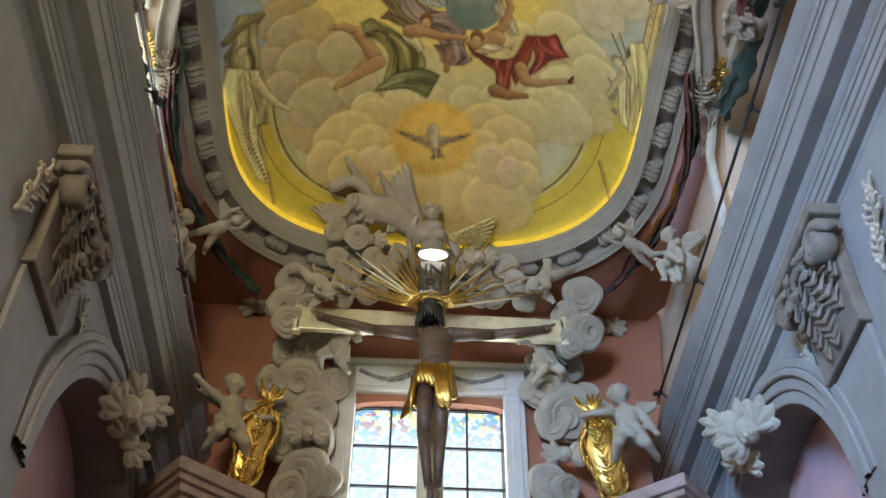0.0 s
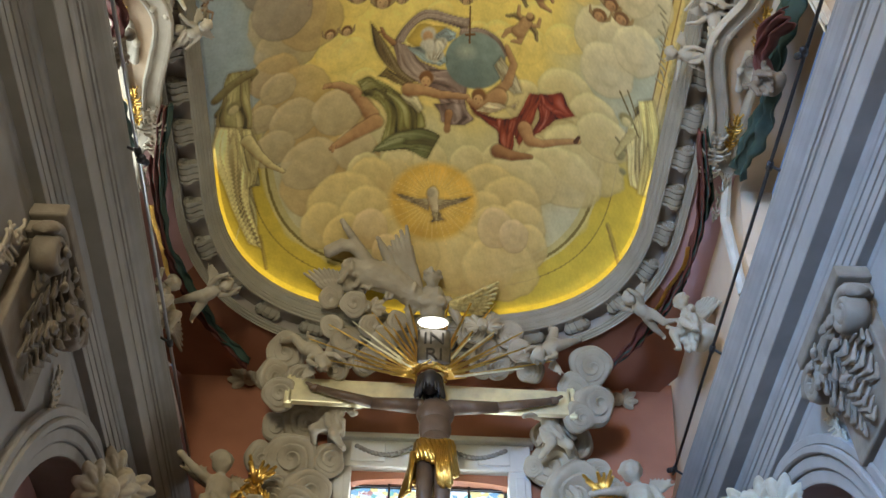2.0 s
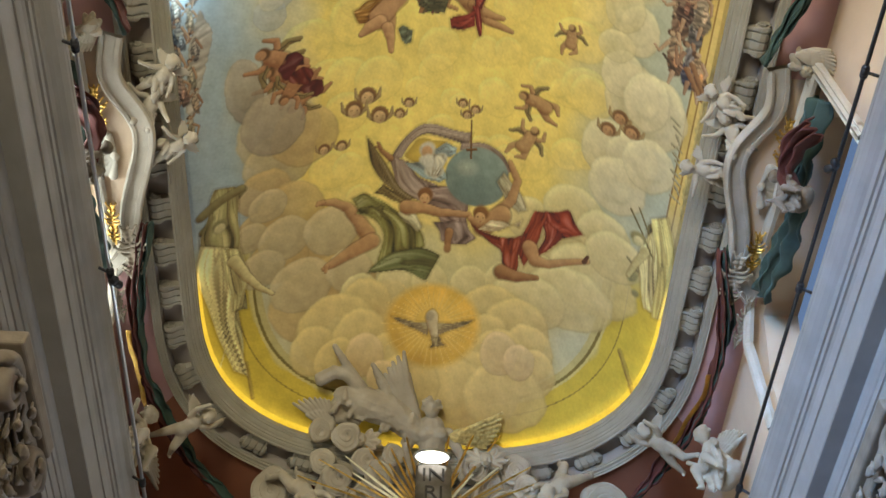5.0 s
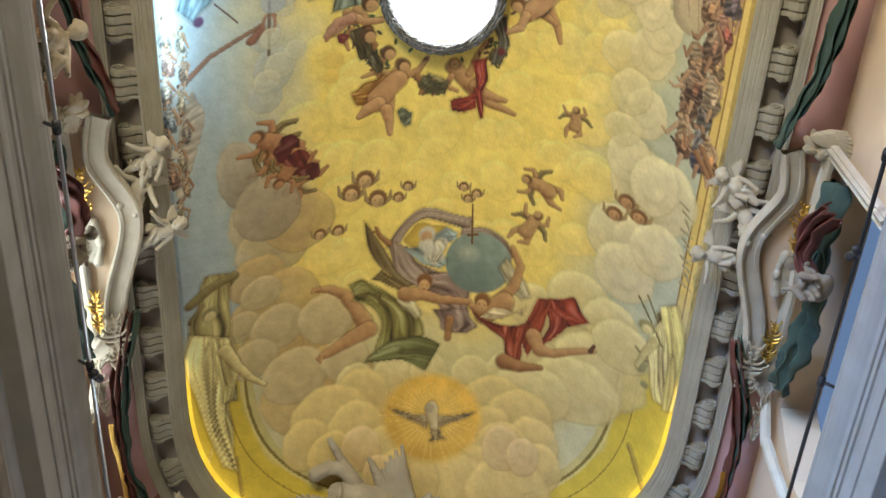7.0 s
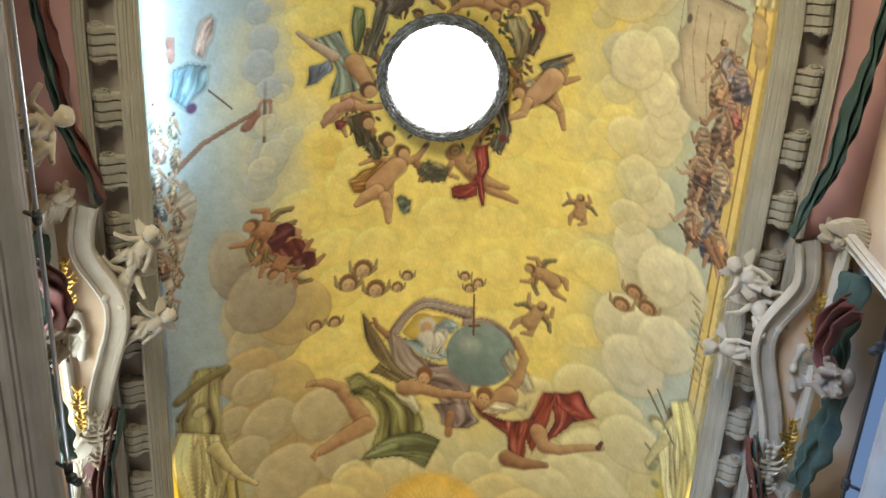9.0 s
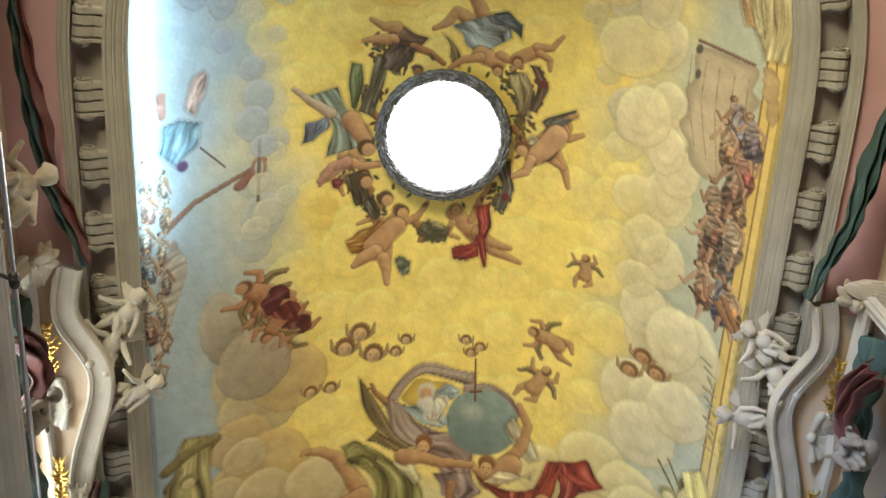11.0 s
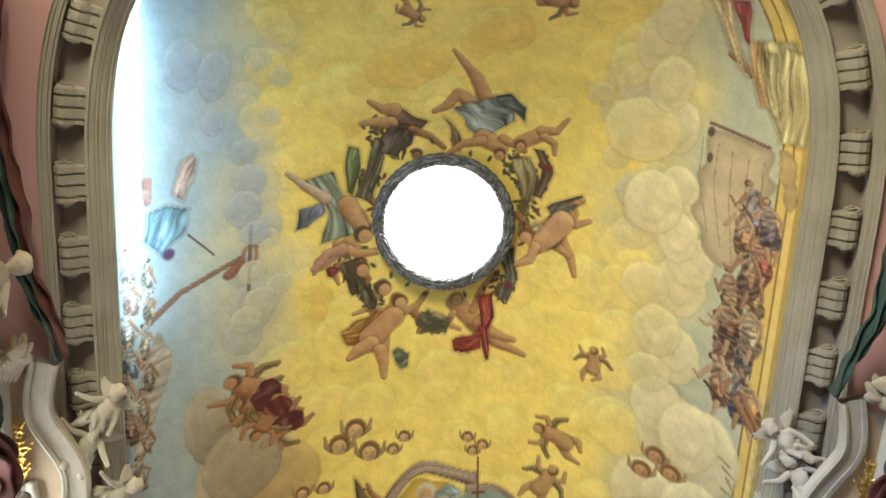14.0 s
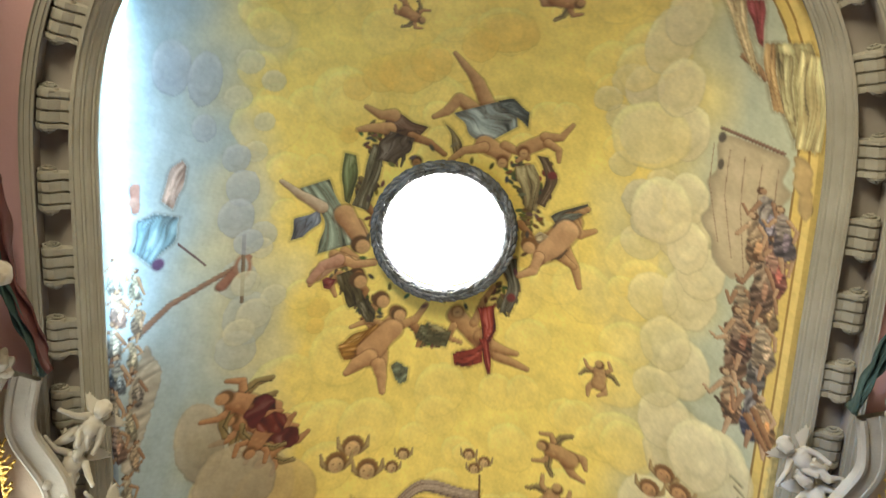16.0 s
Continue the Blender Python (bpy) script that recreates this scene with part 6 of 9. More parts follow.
cloth([(-2.22, 4.48), (-2.19, 4.54), (-2.22, 4.63), (-2.24, 4.57)], (202, 156, 129), 0.017, 63, depth=0.50)
limb([(-2.24, 4.64), (-2.26, 4.70)], 0.012, 0.007, (158, 122, 90))
blob(-2.23, 4.37, 0.022, 0.023, 0, (92, 62, 38), 0.25, 1.00)
blob(-2.23, 4.37, 0.015, 0.017, 0, (158, 122, 90), 0.25, 1.00)
cloth([(-2.32, 4.73), (-2.24, 4.71), (-2.21, 4.80), (-2.21, 4.92), (-2.26, 4.91), (-2.34, 4.86)], (127, 120, 105), 0.028, 35, depth=0.55)
cloth([(-2.29, 4.64), (-2.24, 4.63), (-2.21, 4.73), (-2.24, 4.81), (-2.29, 4.78)], (166, 154, 131), 0.024, 84, depth=0.55)
limb([(-2.29, 4.67), (-2.35, 4.72), (-2.38, 4.64)], 0.012, 0.008, (158, 122, 90))
limb([(-2.24, 4.69), (-2.20, 4.79), (-2.22, 4.79)], 0.011, 0.007, (158, 122, 90))
cloth([(-2.25, 4.73), (-2.22, 4.78), (-2.25, 4.88), (-2.28, 4.82)], (229, 216, 189), 0.018, 63, depth=0.50)
limb([(-2.27, 4.88), (-2.30, 4.96)], 0.013, 0.007, (158, 122, 90))
blob(-2.26, 4.61, 0.025, 0.026, 0, (92, 62, 38), 0.25, 1.00)
blob(-2.27, 4.61, 0.017, 0.019, 0, (158, 122, 90), 0.25, 1.00)
cloth([(-2.30, 4.99), (-2.23, 4.98), (-2.21, 5.06), (-2.19, 5.20), (-2.25, 5.19), (-2.33, 5.13)], (90, 100, 105), 0.028, 32, depth=0.55)
cloth([(-2.30, 4.90), (-2.23, 4.90), (-2.20, 4.99), (-2.22, 5.08), (-2.28, 5.05)], (141, 141, 131), 0.024, 104, depth=0.55)
limb([(-2.27, 4.93), (-2.33, 4.96), (-2.36, 4.99)], 0.012, 0.007, (192, 160, 124))
limb([(-2.22, 4.96), (-2.18, 5.08), (-2.20, 5.13)], 0.011, 0.007, (192, 160, 124))
cloth([(-2.24, 5.00), (-2.21, 5.05), (-2.23, 5.15), (-2.26, 5.09)], (162, 180, 189), 0.018, 102, depth=0.50)
limb([(-2.26, 5.15), (-2.25, 5.23)], 0.013, 0.007, (192, 160, 124))
blob(-2.25, 4.87, 0.024, 0.025, 0, (92, 62, 38), 0.25, 1.00)
blob(-2.25, 4.88, 0.017, 0.018, 0, (192, 160, 124), 0.25, 1.00)
cloth([(-2.34, 5.26), (-2.26, 5.23), (-2.24, 5.31), (-2.22, 5.45), (-2.28, 5.45), (-2.37, 5.40)], (120, 112, 97), 0.029, 32, depth=0.55)
cloth([(-2.34, 5.17), (-2.26, 5.15), (-2.23, 5.24), (-2.25, 5.33), (-2.32, 5.32)], (161, 149, 126), 0.025, 104, depth=0.55)
limb([(-2.32, 5.20), (-2.37, 5.23), (-2.41, 5.26)], 0.013, 0.008, (192, 160, 124))
limb([(-2.25, 5.21), (-2.22, 5.33), (-2.23, 5.38)], 0.011, 0.007, (192, 160, 124))
cloth([(-2.28, 5.25), (-2.24, 5.30), (-2.27, 5.40), (-2.30, 5.36)], (216, 202, 175), 0.020, 102, depth=0.50)
limb([(-2.30, 5.42), (-2.29, 5.50)], 0.015, 0.008, (192, 160, 124))
blob(-2.29, 5.13, 0.027, 0.029, 0, (92, 62, 38), 0.25, 1.00)
blob(-2.29, 5.14, 0.019, 0.021, 0, (192, 160, 124), 0.25, 1.00)
cloth([(-2.33, 5.53), (-2.25, 5.51), (-2.21, 5.61), (-2.20, 5.74), (-2.27, 5.77), (-2.31, 5.67)], (112, 87, 72), 0.029, 95, depth=0.55)
cloth([(-2.30, 5.43), (-2.25, 5.42), (-2.22, 5.52), (-2.24, 5.62), (-2.32, 5.59)], (156, 132, 109), 0.025, 109, depth=0.55)
limb([(-2.30, 5.47), (-2.34, 5.57), (-2.35, 5.56)], 0.013, 0.008, (182, 148, 112))
limb([(-2.24, 5.49), (-2.20, 5.55), (-2.22, 5.63)], 0.011, 0.007, (182, 148, 112))
cloth([(-2.26, 5.52), (-2.23, 5.59), (-2.25, 5.68), (-2.28, 5.63)], (202, 156, 129), 0.019, 99, depth=0.50)
limb([(-2.28, 5.70), (-2.33, 5.78)], 0.014, 0.008, (182, 148, 112))
blob(-2.27, 5.40, 0.026, 0.028, 0, (92, 62, 38), 0.25, 1.00)
blob(-2.27, 5.41, 0.018, 0.020, 0, (182, 148, 112), 0.25, 1.00)
putto(-0.17, 2.37, 0.20, 30, (185, 138, 86), (110, 74, 40), (150, 130, 80), None)
putto(0.96, 2.19, 0.26, 10, (188, 142, 91), (110, 74, 40), (150, 130, 80), None)
cloud(0.54, 2.46, 0.17, 1.50, 0.00, (234, 192, 92), (214, 166, 66), strength=0.50)
cloud(1.71, 3.20, 0.29, 1.00, 0.00, (232, 214, 152), (206, 182, 112), strength=0.75)
cloud(1.86, 3.80, 0.22, 1.30, 1.57, (230, 214, 166), (198, 178, 128), strength=0.75)
cloud(1.55, 2.66, 0.17, 1.20, 1.57, (236, 216, 146), (210, 184, 106), strength=0.60)
cloud(0.34, 2.57, 0.15, 1.00, 0.00, (234, 192, 92), (214, 166, 66), strength=0.50)
# foliage, wings and children that close the ring of figures round the lantern
swathe([(-0.49, 3.46), (-0.56, 3.75), (-0.65, 4.01)], [(-0.39, 3.51), (-0.43, 3.82), (-0.52, 4.06)], 7, (106, 98, 72), 0.35)
swathe([(-0.36, 3.34), (-0.44, 3.47), (-0.46, 3.60)], [(-0.12, 3.41), (-0.19, 3.54), (-0.30, 3.65)], 5, (92, 78, 62), 0.35)
swathe([(-0.77, 4.62), (-0.72, 4.79), (-0.65, 4.94)], [(-0.64, 4.58), (-0.56, 4.74), (-0.51, 4.89)], 6, (88, 78, 50), 0.35)
swathe([(-0.61, 4.91), (-0.55, 4.99), (-0.51, 5.08)], [(-0.49, 4.84), (-0.42, 4.97), (-0.43, 5.08)], 5, (84, 76, 52), 0.35)
limb([(-0.71, 4.08), (-0.63, 4.22), (-0.57, 4.31)], 0.085, 0.065, (206, 160, 108))
limb([(-0.74, 4.47), (-0.62, 4.54), (-0.45, 4.53)], 0.045, 0.030, (206, 160, 108))
limb([(-0.98, 4.65), (-0.88, 4.53), (-0.75, 4.49)], 0.030, 0.055, (198, 150, 120))
blob(-0.57, 4.36, 0.100, 0.095, 0, (98, 68, 40), 0.25)
blob(-0.55, 4.38, 0.068, 0.072, 0, (206, 160, 108), 0.25)
blob(-0.58, 4.68, 0.090, 0.085, 0, (98, 68, 40), 0.25)
blob(-0.56, 4.70, 0.061, 0.065, 0, (206, 160, 108), 0.25)
blob(-0.38, 4.87, 0.090, 0.085, 0, (98, 68, 40), 0.25)
blob(-0.36, 4.89, 0.061, 0.065, 0, (206, 160, 108), 0.25)
blob(-0.22, 5.00, 0.085, 0.081, 0, (98, 68, 40), 0.25)
blob(-0.21, 5.02, 0.058, 0.061, 0, (206, 160, 108), 0.25)
swathe([(-0.74, 5.27), (-0.59, 5.24), (-0.41, 5.08)], [(-0.69, 5.41), (-0.48, 5.41), (-0.28, 5.26)], 6, (164, 116, 46), 0.40)
limb([(-0.27, 5.14), (-0.38, 5.25), (-0.47, 5.36)], 0.095, 0.115, (206, 160, 108))
limb([(-0.46, 5.40), (-0.58, 5.45), (-0.66, 5.53)], 0.075, 0.028, (206, 160, 108))
limb([(-0.38, 5.47), (-0.35, 5.59), (-0.34, 5.73)], 0.065, 0.028, (206, 160, 108))
swathe([(0.69, 3.61), (0.76, 3.78), (0.82, 3.98)], [(0.87, 3.57), (0.94, 3.76), (0.92, 4.00)], 8, (156, 140, 96), 0.35)
swathe([(0.87, 3.49), (0.98, 3.69), (0.90, 3.92)], [(0.98, 3.50), (1.08, 3.69), (0.99, 3.96)], 6, (104, 84, 58), 0.35)
swathe([(0.63, 4.47), (0.73, 4.71), (0.65, 4.96)], [(0.78, 4.43), (0.84, 4.69), (0.78, 4.93)], 7, (96, 92, 76), 0.35)
blob(0.76, 4.80, 0.05, 0.05, 0, (116, 50, 46), 0.4)
blob(1.02, 3.66, 0.05, 0.045, 0, (120, 54, 48), 0.4)
swathe([(1.06, 4.12), (1.12, 3.99), (1.26, 3.95)], [(1.14, 4.20), (1.20, 4.06), (1.31, 3.96)], 4, (108, 110, 98), 0.35)
limb([(1.00, 4.36), (1.10, 4.27), (1.18, 4.14)], 0.090, 0.105, (214, 170, 120))
limb([(0.97, 4.40), (0.93, 4.53), (0.81, 4.59)], 0.048, 0.028, (214, 170, 120))
blob(0.88, 4.30, 0.085, 0.085, 0, (126, 88, 50), 0.25)
blob(0.88, 4.33, 0.060, 0.062, 0, (214, 170, 120), 0.25)
swathe([(-0.07, 5.22), (0.06, 5.29), (0.22, 5.30)], [(-0.02, 5.08), (0.10, 5.16), (0.26, 5.15)], 6, (100, 96, 66), 0.35)
# draped group over the painted masonry
swathe([(1.98, 2.09), (2.10, 2.33), (2.24, 2.57)], [(2.10, 2.08), (2.18, 2.32), (2.32, 2.64)], 6, (196, 174, 130), 0.30)
swathe([(2.09, 2.08), (2.17, 2.23), (2.24, 2.38)], [(2.21, 2.07), (2.25, 2.22), (2.28, 2.41)], 5, (150, 70, 68), 0.35)
swathe([(2.27, 2.37), (2.31, 2.56), (2.42, 2.85)], [(2.34, 2.36), (2.38, 2.55), (2.49, 2.86)], 4, (206, 172, 118), 0.20)
swathe([(2.35, 2.42), (2.41, 2.67), (2.49, 2.89)], [(2.45, 2.43), (2.49, 2.65), (2.56, 2.94)], 6, (176, 166, 120), 0.35)
swathe([(2.47, 2.39), (2.52, 2.69), (2.57, 3.09)], [(2.66, 2.44), (2.72, 2.70), (2.70, 3.08)], 8, (206, 194, 140), 0.32)
cloud(1.71, 2.43, 0.17, 1.60, 1.57, (228, 212, 166), (200, 182, 134), strength=0.70)
cloud(1.85, 2.78, 0.16, 1.50, 1.57, (228, 212, 166), (200, 182, 134), strength=0.70)
cloud(1.79, 2.24, 0.15, 1.50, 1.57, (228, 212, 166), (200, 182, 134), strength=0.70)
garland(0.14, 4.21, 0.65, 0.76, 0, 360, (96, 88, 62))
PIGMENT *= (1 + 0.06 * ripple(PX, PY, 0.045, 3.5) + 0.06 * ripple(PX, PY, 0.09, 1.5) + 0.05 * ripple(PX, PY, 0.31, 2.5))[:, None]
layer = vault.data.color_attributes.new("paint", "FLOAT_COLOR", "POINT")
layer.data.foreach_set("color", np.c_[np.clip(PIGMENT, 0.01, 0.9), np.ones(len(PX))].ravel())



# ---- the oval cornice ----
def ring_profile(name, profile, mat, parent, label="", count=360):
    q, n, _ = oval_loop(count)
    pts = [[(*(q[k] + n[k] * d), z) for d, z in profile] for k in range(count)]
    return grid_mesh(name, pts, mat, parent, label, close_u=True, smooth=False)


ring = thing("oval_cornice", "oval plaster cornice on scrolled brackets round the vault", "cornice", kind="structure")
ring_profile("crown_moulding", [(0.016, 11.82), (0.012, 11.765), (0.025, 11.755), (0.028, 11.735), (0.041, 11.73), (0.045, 11.712), (0.059, 11.69), (0.075, 11.678), (0.079, 11.652),
                                (0.091, 11.648), (0.094, 11.628), (0.106, 11.615), (0.121, 11.608), (0.124, 11.585), (0.145, 11.58)], M_RING, ring)
ring_profile("soffit", [(0.142, 11.582), (0.145, 11.67), (0.365, 11.67), (0.37, 11.53)], M_SOFFIT, ring, "shaded grey-brown soffit panel")
ring_profile("lower_band", [(0.368, 11.532), (0.354, 11.526), (0.354, 11.506), (0.368, 11.502), (0.372, 11.484), (0.388, 11.480), (0.400, 11.476), (0.403, 11.462), (0.418, 11.458), (0.424, 11.435)], M_RING, ring)


def bracket_mesh():
    """A scrolled bracket that hangs under the soffit; x runs outward, z up."""
    bm = bmesh.new()
    outline = [(0.0, 0.0), (0.222, 0.0), (0.222, -0.085), (0.205, -0.125), (0.17, -0.145), (0.125, -0.140), (0.09, -0.115), (0.06, -0.088), (0.02, -0.078), (0.0, -0.078)]
    for lo, hi, inset in ((-0.125, -0.098, 0.0), (-0.098, -0.080, 0.022), (-0.080, -0.015, 0.004), (-0.015, 0.003, 0.022), (0.003, 0.068, 0.004), (0.068, 0.086, 0.022), (0.086, 0.125, 0.0)):
        rows = []
        for y in (lo, hi):
            rows.append([bm.verts.new((x, y, z + (inset if z < -0.01 else 0))) for x, z in outline])
        for k in range(len(outline)):
            j = (k + 1) % len(outline)
            bm.faces.new((rows[0][k], rows[0][j], rows[1][j], rows[1][k]))
        bm.faces.new(rows[0])
        bm.faces.new(rows[1][::-1])
    for side in (-1, 1):
        made = bmesh.ops.create_cone(bm, cap_ends=True, segments=20, radius1=0.066, radius2=0.060, depth=0.02)["verts"]
        bmesh.ops.transform(bm, matrix=pose(0.145, side * 0.133, -0.078, -90 * side, 0, 0), verts=made)
        coil = [(0.145 + 0.062 * math.exp(-0.13 * a) * math.cos(a), side * (0.144 + 0.002 * a), -0.078 + 0.062 * math.exp(-0.13 * a) * math.sin(a)) for a in [0.6 * k for k in range(22)]]
        for k in range(21):
            add_limb(bm, coil[k], coil[k + 1], 0.011, 0.011, 5)
    return bm


first_bracket = None
q, n, girth = oval_loop(46 * 20)
first = min(range(46 * 20), key=lambda k: abs(q[k][1] - 6.77) + (9 if q[k][0] < OX else 0))
q, n = np.roll(q, -first, 0)[::20], np.roll(n, -first, 0)[::20]
for k in range(46):
    if first_bracket is None:
        first_bracket = part("bracket", bracket_mesh(), M_RING, ring, smooth=False)
        ob = first_bracket
    else:
        ob = new("bracket", first_bracket.data)
        ob.parent = ring
    ob.matrix_world = Matrix.Translation((*(q[k] + n[k] * 0.144), 11.67)) @ Matrix.Rotation(math.atan2(n[k][1], n[k][0]), 4, "Z")

# ---- upper walls ----
XL, XR = -3.11, 3.55           # upper side walls
YW = 11.0                      # altar wall
YB = 12.3                      # closing wall behind it
Z_LOW, Z_UP = 9.9, 11.47


def wall_sheet(name, outline, holes, plane, depth, mat, label):
    """A wall with thickness and openings that go through it; outline and holes in the wall's own two axes."""
    bm = bmesh.new()
    loops = []
    for loop in [outline] + holes:
        vs = [bm.verts.new(plane(u, v, 0)) for u, v in loop]
        loops.append([bm.edges.new((vs[k], vs[(k + 1) % len(vs)])) for k in range(len(vs))])
    bmesh.ops.triangle_fill(bm, use_beauty=True, edges=[e for l in loops for e in l])
    faces = list(bm.faces)
    res = bmesh.ops.extrude_face_region(bm, geom=faces)
    shift = Vector(plane(0, 0, depth)) - Vector(plane(0, 0, 0))
    bmesh.ops.translate(bm, vec=shift, verts=[g for g in res["geom"] if isinstance(g, bmesh.types.BMVert)])
    bmesh.ops.recalc_face_normals(bm, faces=bm.faces)
    return tagged(part(name, bm, mat, smooth=False), label, "wall", kind="structure")


def arch_loop(u0, u1, v0, v1, rise, n=14):
    """A doorway outline with an arched head."""
    mid, half = (u0 + u1) / 2, (u1 - u0) / 2
    head = [(mid + half * math.cos(math.pi * k / n), v1 - rise + rise * math.sin(math.pi * k / n)) for k in range(n + 1)]
    return [(u0, v0), (u1, v0)] + head


WIN = (-0.62, 1.31, 6.4, 9.93)   # altar window: x0, x1, sill, head
wall_sheet("wall_east", [(-2.30, 0), (3.10, 0), (3.10, 9.2), (3.40, 10.2), (3.55, 11.6), (-3.11, 11.6), (-2.58, 10.2), (-2.30, 9.2)], [arch_loop(*WIN[:2], WIN[2], WIN[3], 0.10)],
           lambda u, v, d: (u, YW + d, v), 0.16, M_RED, "red-brown plastered altar wall with an arched window")
for name, x, d in (("wall_upper_north", XL, -0.35), ("wall_upper_south", XR, 0.35)):
    holes = [[(4.80, 9.99), (7.77, 9.99), (7.77, 10.58), (7.42, 11.22), (5.18, 11.22), (4.80, 10.82)]]
    wall_sheet(name, [(-9, 9.8), (YB, 9.8), (YB, 11.7), (-9, 11.7)], holes,
               lambda u, v, dd, x=x: (x + dd, u, v), d, M_CREAM, "cream plastered clerestory wall with arched windows")


def spandrel():
    """The flat ceiling between the oval cornice and the walls."""
    count = 120
    q, n, _ = oval_loop(count)
    rows = []
    for k in range(count):
        p = q[k] + n[k] * 0.418
        dx, dy = p[0] - OX, p[1] - 5.7
        s = min((XR - OX if dx > 0 else OX - XL) / max(abs(dx), 1e-6), (YW - 5.7 if dy > 0 else 14.7) / max(abs(dy), 1e-6))
        rows.append([(*p, Z_UP), (OX + dx * s, 5.7 + dy * s, Z_UP)])
    rows.append(rows[0])
    front = [k for k in range(count) if q[k][1] > 8.9]
    a, b = max(k for k in front if k < count / 2), min(k for k in front if k > count / 2)
    tagged(grid_mesh("ceiling_east", rows[b:] + rows[1:a + 1], M_RED, smooth=False), "red-brown flat plaster ceiling outside the oval cornice", "ceiling", kind="structure")
    tagged(grid_mesh("ceiling_sides", rows[a:b + 1], M_PINK, smooth=False), "rose flat plaster ceiling outside the oval cornice", "ceiling", kind="structure")


spandrel()

# ---- lower side walls with their entablature ----
SIDES = (("north", -1, -2.57), ("south", 1, 3.37))
ENTABLATURE = [(0.80, 9.98), (0.02, 9.96), (0.0, 9.94), (0.0, 9.90), (0.004, 9.895), (0.008, 9.86), (0.03, 9.80), (0.06, 9.755), (0.085, 9.73), (0.10, 9.69), (0.13, 9.685), (0.13, 9.67), (0.11, 9.665), (0.112, 9.62), (0.14, 9.615),
               (0.14, 9.60), (0.122, 9.595), (0.134, 9.56), (0.134, 9.45), (0.158, 9.445), (0.158, 9.425), (0.138, 9.42), (0.138, 9.19), (0.145, 9.18), (0.294, 9.18), (0.294, 9.14), (0.30, 9.11), (0.316, 9.08), (0.33, 9.07),
               (0.332, 9.02), (0.355, 9.015), (0.355, 8.995), (0.334, 8.99), (0.336, 8.90), (0.358, 8.895), (0.358, 8.875), (0.338, 8.87), (0.34, 8.79), (0.36, 8.785), (0.36, 8.77), (0.34, 8.765), (0.34, 8.70), (0.345, 8.69), (0.437, 8.69), (0.44, 8.64), (0.46, 8.60)]
for side, s, x0 in SIDES:
    pts = [[(x0 + s * d, y, z) for d, z in ENTABLATURE] for y in (-9.0, YB)]
    ob = grid_mesh("cornice_" + side, pts, M_STONE, smooth=False)
    tagged(ob, "grey limewashed entablature with deep stepped mouldings", "cornice", kind="structure")
    xw = x0 + s * 0.45
    arch = [(9.3 + 1.93 * math.cos(math.pi * k / 24), 6.4 + 1.93 * math.sin(math.pi * k / 24)) for k in range(25)]
    wall_sheet("wall_lower_" + side, [(-9, 0), (YB, 0), (YB, 8.7), (-9, 8.7)], [[(7.37, 1.0), (11.23, 1.0)] + arch], lambda u, v, d, xw=xw, s=s: (xw + s * d, u, v), 0.55, M_STONE,
               "grey limewashed side wall with a round arch")
    bm = bmesh.new()
    add_box(bm, (min(xw + s * 0.54, xw + s * 0.75), 6.6, 0), (max(xw + s * 0.54, xw + s * 0.75), YB, 8.7))
    tagged(part("niche_wall_" + side, bm, M_PINK, smooth=False), "rose plastered wall inside the arch", "wall", kind="structure")
    rings = thing("archivolt", "grey limewashed moulded archivolt of the side arch", "archivolt", "archivolts of the side arches", "structure")
    for lo, hi, out in ((1.90, 2.02, 0.03), (2.03, 2.15, 0.06), (2.16, 2.24, 0.10), (2.24, 2.34, 0.07)):
        rows = []
        for k in range(41):
            a = math.pi * k / 40
            c, t = math.cos(a), math.sin(a)
            rows.append([(xw - s * dd, 9.3 + r * c, 6.4 + r * t) for r, dd in ((lo, -0.01), (lo, out * 0.8), (lo + 0.015, out), (hi - 0.015, out), (hi, out * 0.8), (hi, -0.01))])
        grid_mesh("arch_moulding", rows, M_STONE, rings, smooth=False)

bm = bmesh.new()
add_box(bm, (-8, -10, -0.2), (8, 14, 0))
tagged(part("floor", bm, M_FLOOR, smooth=False), "dark stone church floor, out of view", "floor", kind="structure")
bm = bmesh.new()
add_box(bm, (-8, YB, 0), (-0.72, YB + 0.3, 12.5))
add_box(bm, (1.42, YB, 0), (8, YB + 0.3, 12.5))
tagged(part("wall_back", bm, M_RED, smooth=False), "red-brown plastered wall behind the altar wall", "wall", kind="structure")
bm = bmesh.new()
add_box(bm, (-8, -9.6, 0), (8, -9.1, 14))
tagged(part("wall_west", bm, M_CREAM, smooth=False), "cream plastered west wall", "wall", kind="structure")

# ---- carvings ----
def carve(name, build, mat, voxel, relief=0.0, size=0.1, soften=3):
    """A joined, melted carving as one mesh, ready to be set in place."""
    bm = bmesh.new()
    build(bm)
    ob = part(name, bm, mat)
    fused(ob, voxel, soften, relief, size)
    graph = bpy.context.evaluated_depsgraph_get()
    me = bpy.data.meshes.new_from_object(ob.evaluated_get(graph))
    me.polygons.foreach_set("use_smooth", [True] * len(me.polygons))
    bpy.data.objects.remove(ob)
    return me


def curls(bm, centre, r, count, seed):
    pick = random.Random(seed)
    for _ in range(count):
        a, b = pick.uniform(0, 6.28), pick.uniform(-0.2, 1.4)
        add_ball(bm, (centre[0] + r * math.cos(a) * math.cos(b), centre[1] + r * 0.35 + r * math.sin(a) * math.cos(b) * 0.8, centre[2] + r * math.sin(b)), (r * 0.34,) * 3, u=8, v=5)


